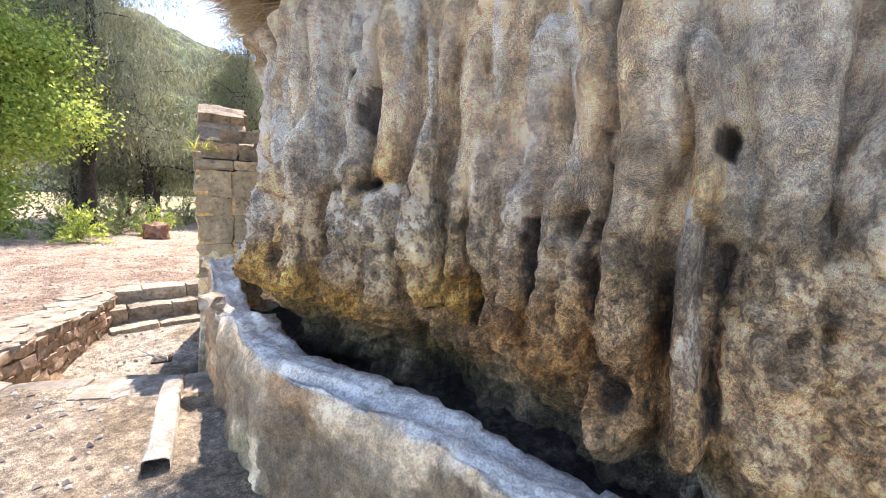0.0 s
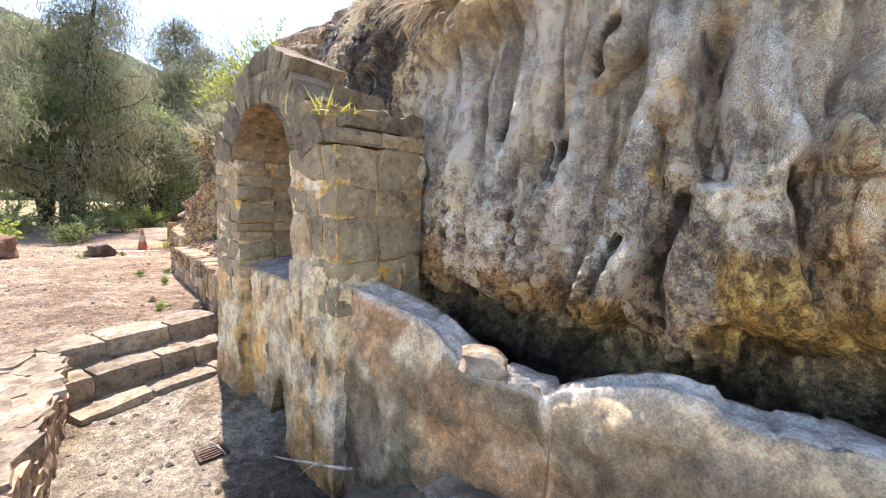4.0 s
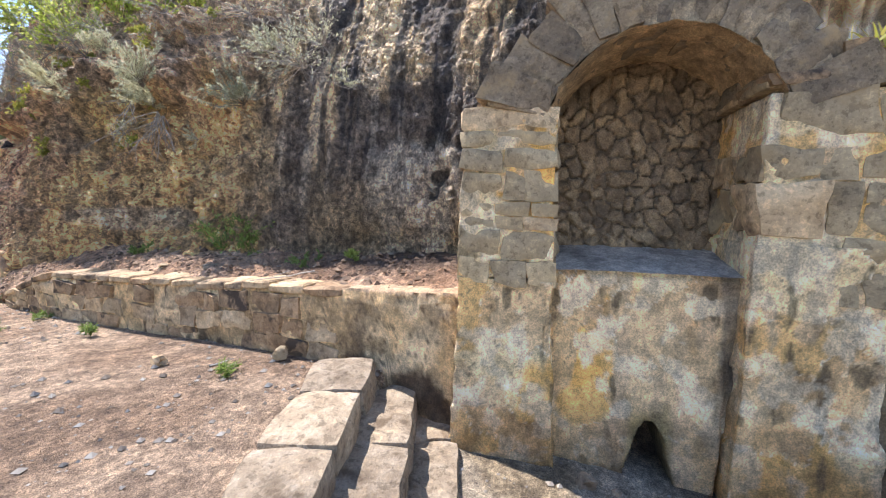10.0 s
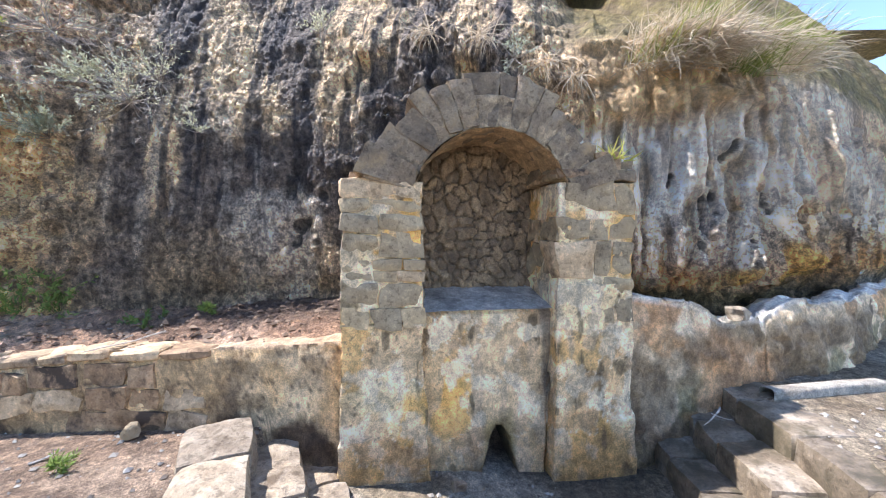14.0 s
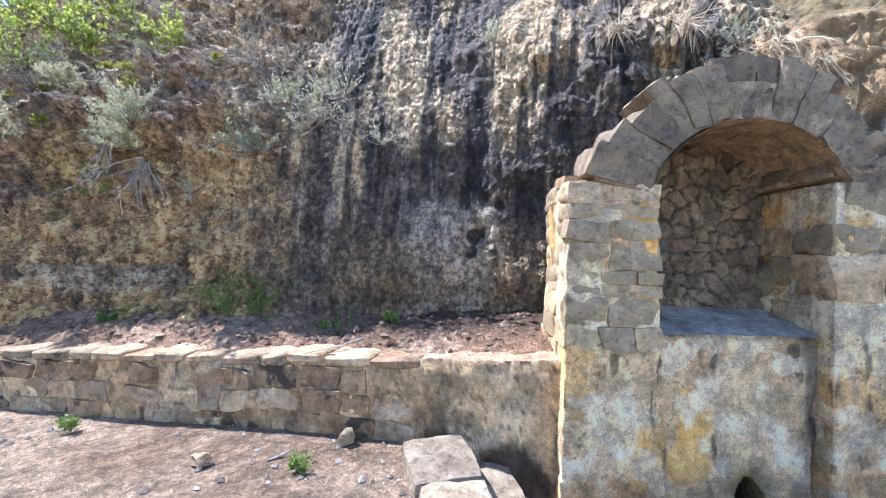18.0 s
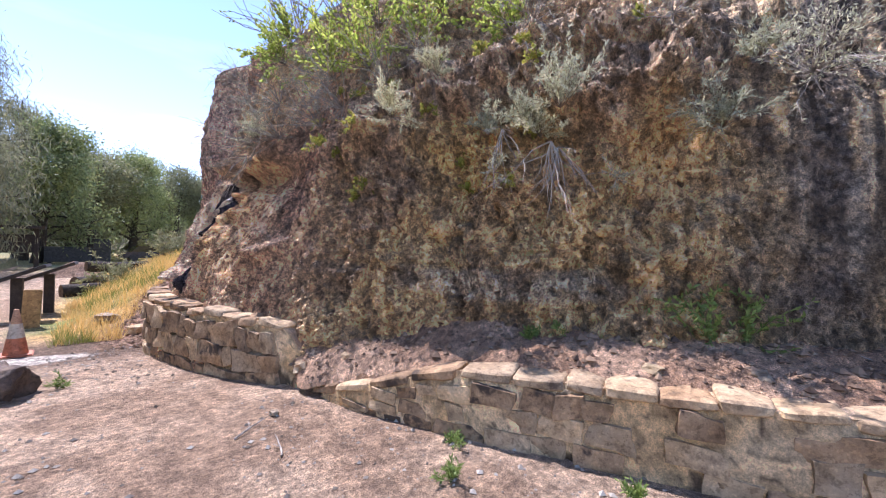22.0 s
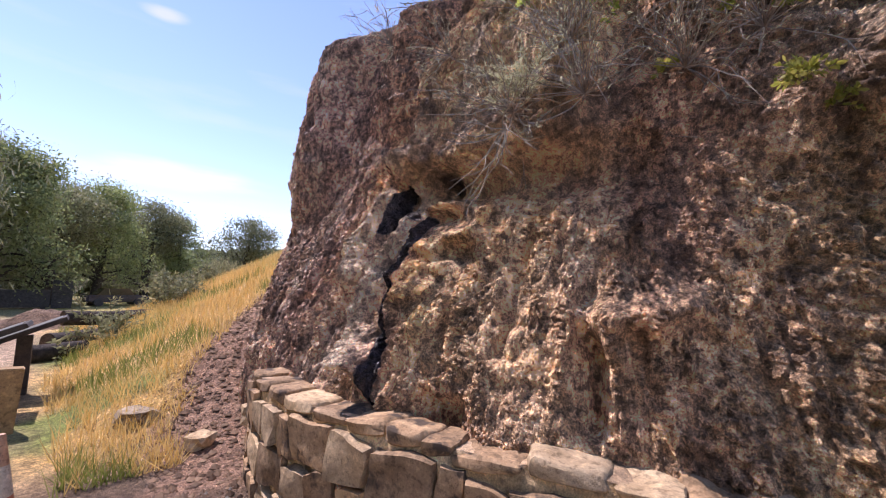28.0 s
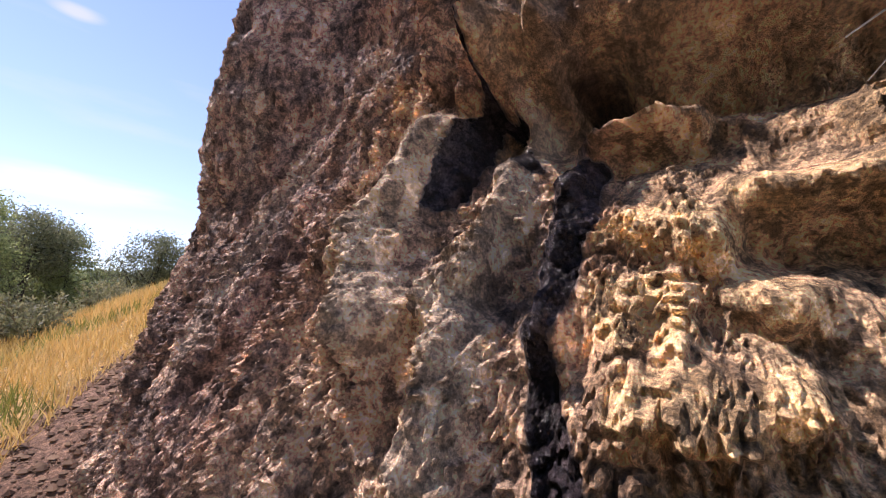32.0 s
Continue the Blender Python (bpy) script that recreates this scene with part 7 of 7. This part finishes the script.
# sticks
for k, (x, y, z, L, a) in enumerate(((-5.95, 10.65, None, 0.34, 0.6), (-5.8, 10.2, None, 0.25, 1.2), (-4.12, 7.0, None, 0.16, -0.5), (-2.95, 4.2, -0.53, 0.3, 2.2), (-3.3, 4.5, -0.52, 0.28, 1.1), (-2.2, 3.1, -0.02, 0.4, 2.6), (-3.35, 7.6, 0.42, 0.5, 0.3), (-3.2, 7.2, 0.44, 0.6, 0.8), (-3.3, 7.0, 0.44, 0.5, 2.6), (-0.9, 2.1, 0.3, 0.5, 0.9), (-0.7, 1.9, 0.3, 0.6, 0.5), (-1.1, 2.4, 0.3, 0.45, 2.0))):
    mm = Mesher()
    mm.tube(bent((0, 0, 0.01), (math.cos(a), math.sin(a), 0.04), L, np.random.default_rng(k), 0.3, 0.0, 6), 0.008, 0.003, 5)
    mm.tube(bent((0.4 * L * math.cos(a), 0.4 * L * math.sin(a), 0.015), (math.cos(a + 0.7), math.sin(a + 0.7), 0.1), L * 0.35, np.random.default_rng(k + 50), 0.3, 0.0, 4), 0.005, 0.002, 4)
    ob = new("stick", mm.mesh("stick", PALE_TWIG))
    ob.location = (x, y, g(x, y) if z is None else z)
    tagged(ob, "thin dry stick lying on the ground", "stick", "dry sticks")


def box(bm, lo, hi, bevel=0.0, m=None):
    """A box between two corners, its edges rounded."""
    made = bmesh.ops.create_cube(bm, size=1.0)["verts"]
    for v in made:
        v.co = Vector([lo[k] + (v.co[k] + 0.5) * (hi[k] - lo[k]) for k in range(3)])
    if m is not None:
        bmesh.ops.transform(bm, matrix=m, verts=made)
    if bevel:
        edges = {e for v in made for e in v.link_edges}
        bmesh.ops.bevel(bm, geom=list(edges), offset=bevel, segments=2, affect="EDGES")


def child(name, bm, material, parent, label="", smooth=False):
    ob = link_bm(name, bm, material, smooth)
    ob.parent = parent
    return tagged(ob, label)


# traffic cone
cone = thing("traffic_cone", "weathered orange traffic cone with a pale faded band", "traffic cone", (-7.42, 15.9, g(-7.42, 15.9)))
bm = bmesh.new()
box(bm, (-0.18, -0.18, 0), (0.18, 0.18, 0.035), 0.012)
child("base", bm, CONE_ORANGE, cone)
for name, z0, z1, r0, r1, mat_c, text in (("lower_body", 0.03, 0.26, 0.135, 0.095, CONE_ORANGE, ""), ("band", 0.26, 0.46, 0.096, 0.062, CONE_BAND, "faded whitish reflective band"), ("tip", 0.46, 0.66, 0.061, 0.026, CONE_FADED, "sun-bleached tan tip")):
    bm = bmesh.new()
    bmesh.ops.create_cone(bm, cap_ends=True, segments=20, radius1=r0, radius2=r1, depth=z1 - z0)
    bmesh.ops.translate(bm, verts=bm.verts, vec=(0, 0, (z0 + z1) / 2))
    child(name, bm, mat_c, cone, text, False)
# wooden post
post = thing("wooden_post", "short thick weathered yellow-brown wooden post", "post", (-7.48, 18.8, g(-7.48, 18.8)))
bm = bmesh.new()
box(bm, (-0.13, -0.11, -0.1), (0.13, 0.11, 0.74), 0.012, Matrix.Rotation(0.05, 4, "Y"))
child("timber", bm, POST_WOOD, post)


def info_sign(x, y, turn):
    sign = thing("information_sign", "dark brown wooden information stand with a tilted panel", "sign", (x, y, g(x, y)), "information stands")
    R4 = Matrix.Rotation(turn, 4, "Z")
    bm = bmesh.new()
    box(bm, (-0.09, -0.09, -0.1), (0.09, 0.09, 0.92), 0.008, R4)
    child("leg", bm, DARK_WOOD, sign)
    tilt = R4 @ Matrix.Translation((0, 0, 0.94)) @ Matrix.Rotation(-0.42, 4, "X")
    bm = bmesh.new()
    box(bm, (-0.38, -0.54, 0), (0.38, 0.54, 0.07), 0.008, tilt)
    child("panel_frame", bm, DARK_WOOD, sign)
    bm = bmesh.new()
    box(bm, (-0.33, -0.48, 0.072), (0.33, 0.48, 0.078), 0.0, tilt)
    child("panel", bm, PANEL_GREY, sign, "faded grey printed panel")


info_sign(-7.78, 20.2, 1.5)
info_sign(-7.33, 21.2, 1.5)


def log(x, y, length, r, turn, seed):
    gen = np.random.default_rng(seed)
    ob = thing("log", "cut log with dark bark lying on the bare dirt", "log", (x, y, g(x, y) + r * 0.85), "cut logs")
    line = np.array([(math.cos(turn) * t, math.sin(turn) * t, 0.02 * math.sin(3 * t)) for t in np.linspace(-length / 2, length / 2, 9)])
    mm = Mesher()
    mm.tube(line, r, r * 0.88, 14)
    under("bark", mm.mesh("bark", BARK, True), ob)
    for k in (0, -1):
        bm = bmesh.new()
        bmesh.ops.create_circle(bm, cap_ends=True, segments=14, radius=r * 0.97)
        way = line[k] - line[4]
        m = Vector(way).to_track_quat("Z", "Y").to_matrix().to_4x4()
        bmesh.ops.transform(bm, matrix=Matrix.Translation(Vector(line[k]) + Vector(way).normalized() * 0.004) @ m, verts=bm.verts)
        child("cut_end", bm, CUT_WOOD, ob, "dark weathered sawn end")


log(-6.75, 24.9, 1.0, 0.22, 0.3, 1)
log(-6.35, 25.9, 1.4, 0.24, 0.6, 2)
log(-5.2, 27.0, 3.0, 0.2, 0.25, 3)
# dirt mound
mx, my = np.meshgrid(np.linspace(-4.5, 4.5, 60), np.linspace(-3, 3, 44))
mh = np.exp(-((mx / 2.4) ** 2 + (my / 1.4) ** 2)) * (0.9 + 0.6 * (fbm(mx, my, 3, 4) - 0.5)) - 0.15 + 0.15 * (fbm(mx * 4, my * 4, 3, 3) - 0.5)
tagged(sheet("dirt_mound", mx * 0.8 - 6.3, my * 0.8 + 35, mh + g(-7.5, 35), mix(np.array([0.15, 0.095, 0.065]), (0.25, 0.17, 0.12), fbm(mx * 2, my * 2, 1, 3)), SOIL), "heap of dark brown excavated dirt", "dirt mound")
# roofed notice board by the road
kiosk = thing("notice_board", "dark wooden roofed notice board by the road", "notice board", (-10.4, 43, g(-10.4, 43)))
for dx in (-1.5, 1.5):
    bm = bmesh.new()
    box(bm, (dx - 0.11, -0.11, -0.2), (dx + 0.11, 0.11, 2.5), 0.01)
    child("post", bm, DARK_WOOD, kiosk)
bm = bmesh.new()
box(bm, (-1.4, -0.05, 1.0), (1.4, 0.05, 2.1), 0.01)
child("board", bm, DARK_WOOD, kiosk)
bm = bmesh.new()
box(bm, (-1.9, -0.6, 2.45), (1.9, 0.6, 2.62), 0.02)
child("roof", bm, DARK_WOOD, kiosk)
# skip bin and gate beyond
bin_ob = thing("waste_bin", "dark metal skip bin on the far road", "bin", (-7.6, 52, g(-7.6, 52)))
bm = bmesh.new()
box(bm, (-1.4, -0.8, 0.1), (1.4, 0.8, 1.3), 0.03)
child("body", bm, DARK_METAL, bin_ob)
for dx in (-1.1, 1.1):
    bm = bmesh.new()
    box(bm, (dx - 0.12, -0.7, -0.05), (dx + 0.12, 0.7, 0.11), 0.01)
    child("skid", bm, DARK_METAL, bin_ob)
bm = bmesh.new()
box(bm, (1.5, -0.06, 0.0), (2.6, 0.06, 2.0), 0.02)
child("side_board", bm, DARK_METAL, bin_ob)


def far_car(x, y, turn):
    car = thing("parked_car", "dark blue car parked far off on the road", "car", (x, y, g(x, y)))
    R4 = Matrix.Rotation(turn, 4, "Z")
    bm = bmesh.new()
    box(bm, (-2.2, -0.85, 0.3), (2.2, 0.85, 0.9), 0.12, R4)
    child("body", bm, CAR_PAINT, car)
    bm = bmesh.new()
    made = bmesh.ops.create_cube(bm, size=1.0)["verts"]
    for v in made:
        v.co = Vector((v.co.x * (2.6 if v.co.z < 0 else 1.7) - 0.2, v.co.y * 1.5, 0.9 + (v.co.z + 0.5) * 0.55))
    bmesh.ops.transform(bm, matrix=R4, verts=bm.verts)
    child("cabin", bm, CAR_GLASS, car, "dark glazed cabin")
    for dx in (-1.4, 1.4):
        for dy in (-0.8, 0.8):
            bm = bmesh.new()
            bmesh.ops.create_cone(bm, cap_ends=True, segments=16, radius1=0.33, radius2=0.33, depth=0.2)
            bmesh.ops.transform(bm, matrix=R4 @ Matrix.Translation((dx, dy, 0.33)) @ Matrix.Rotation(radians(90), 4, "X"), verts=bm.verts)
            child("wheel", bm, DARK_METAL, car)


far_car(-2.0, 56, 0.2)
# drain grate
grate = thing("drain_grate", "rusty iron drain grate in the sunken floor", "grate", at_niche(0.98, 0.42, -0.525))
RG = Matrix.Rotation(NICHE_TURN, 4, "Z")
for dy in (-0.085, 0.085):
    bm = bmesh.new()
    box(bm, (-0.16, dy - 0.01, -0.02), (0.16, dy + 0.01, 0.012), 0.002, RG)
    child("rim", bm, RUST, grate)
for k in range(11):
    bm = bmesh.new()
    dx = -0.15 + 0.03 * k
    box(bm, (dx - 0.006, -0.08, -0.02), (dx + 0.006, 0.08, 0.009), 0.0, RG)
    child("bar", bm, RUST, grate)
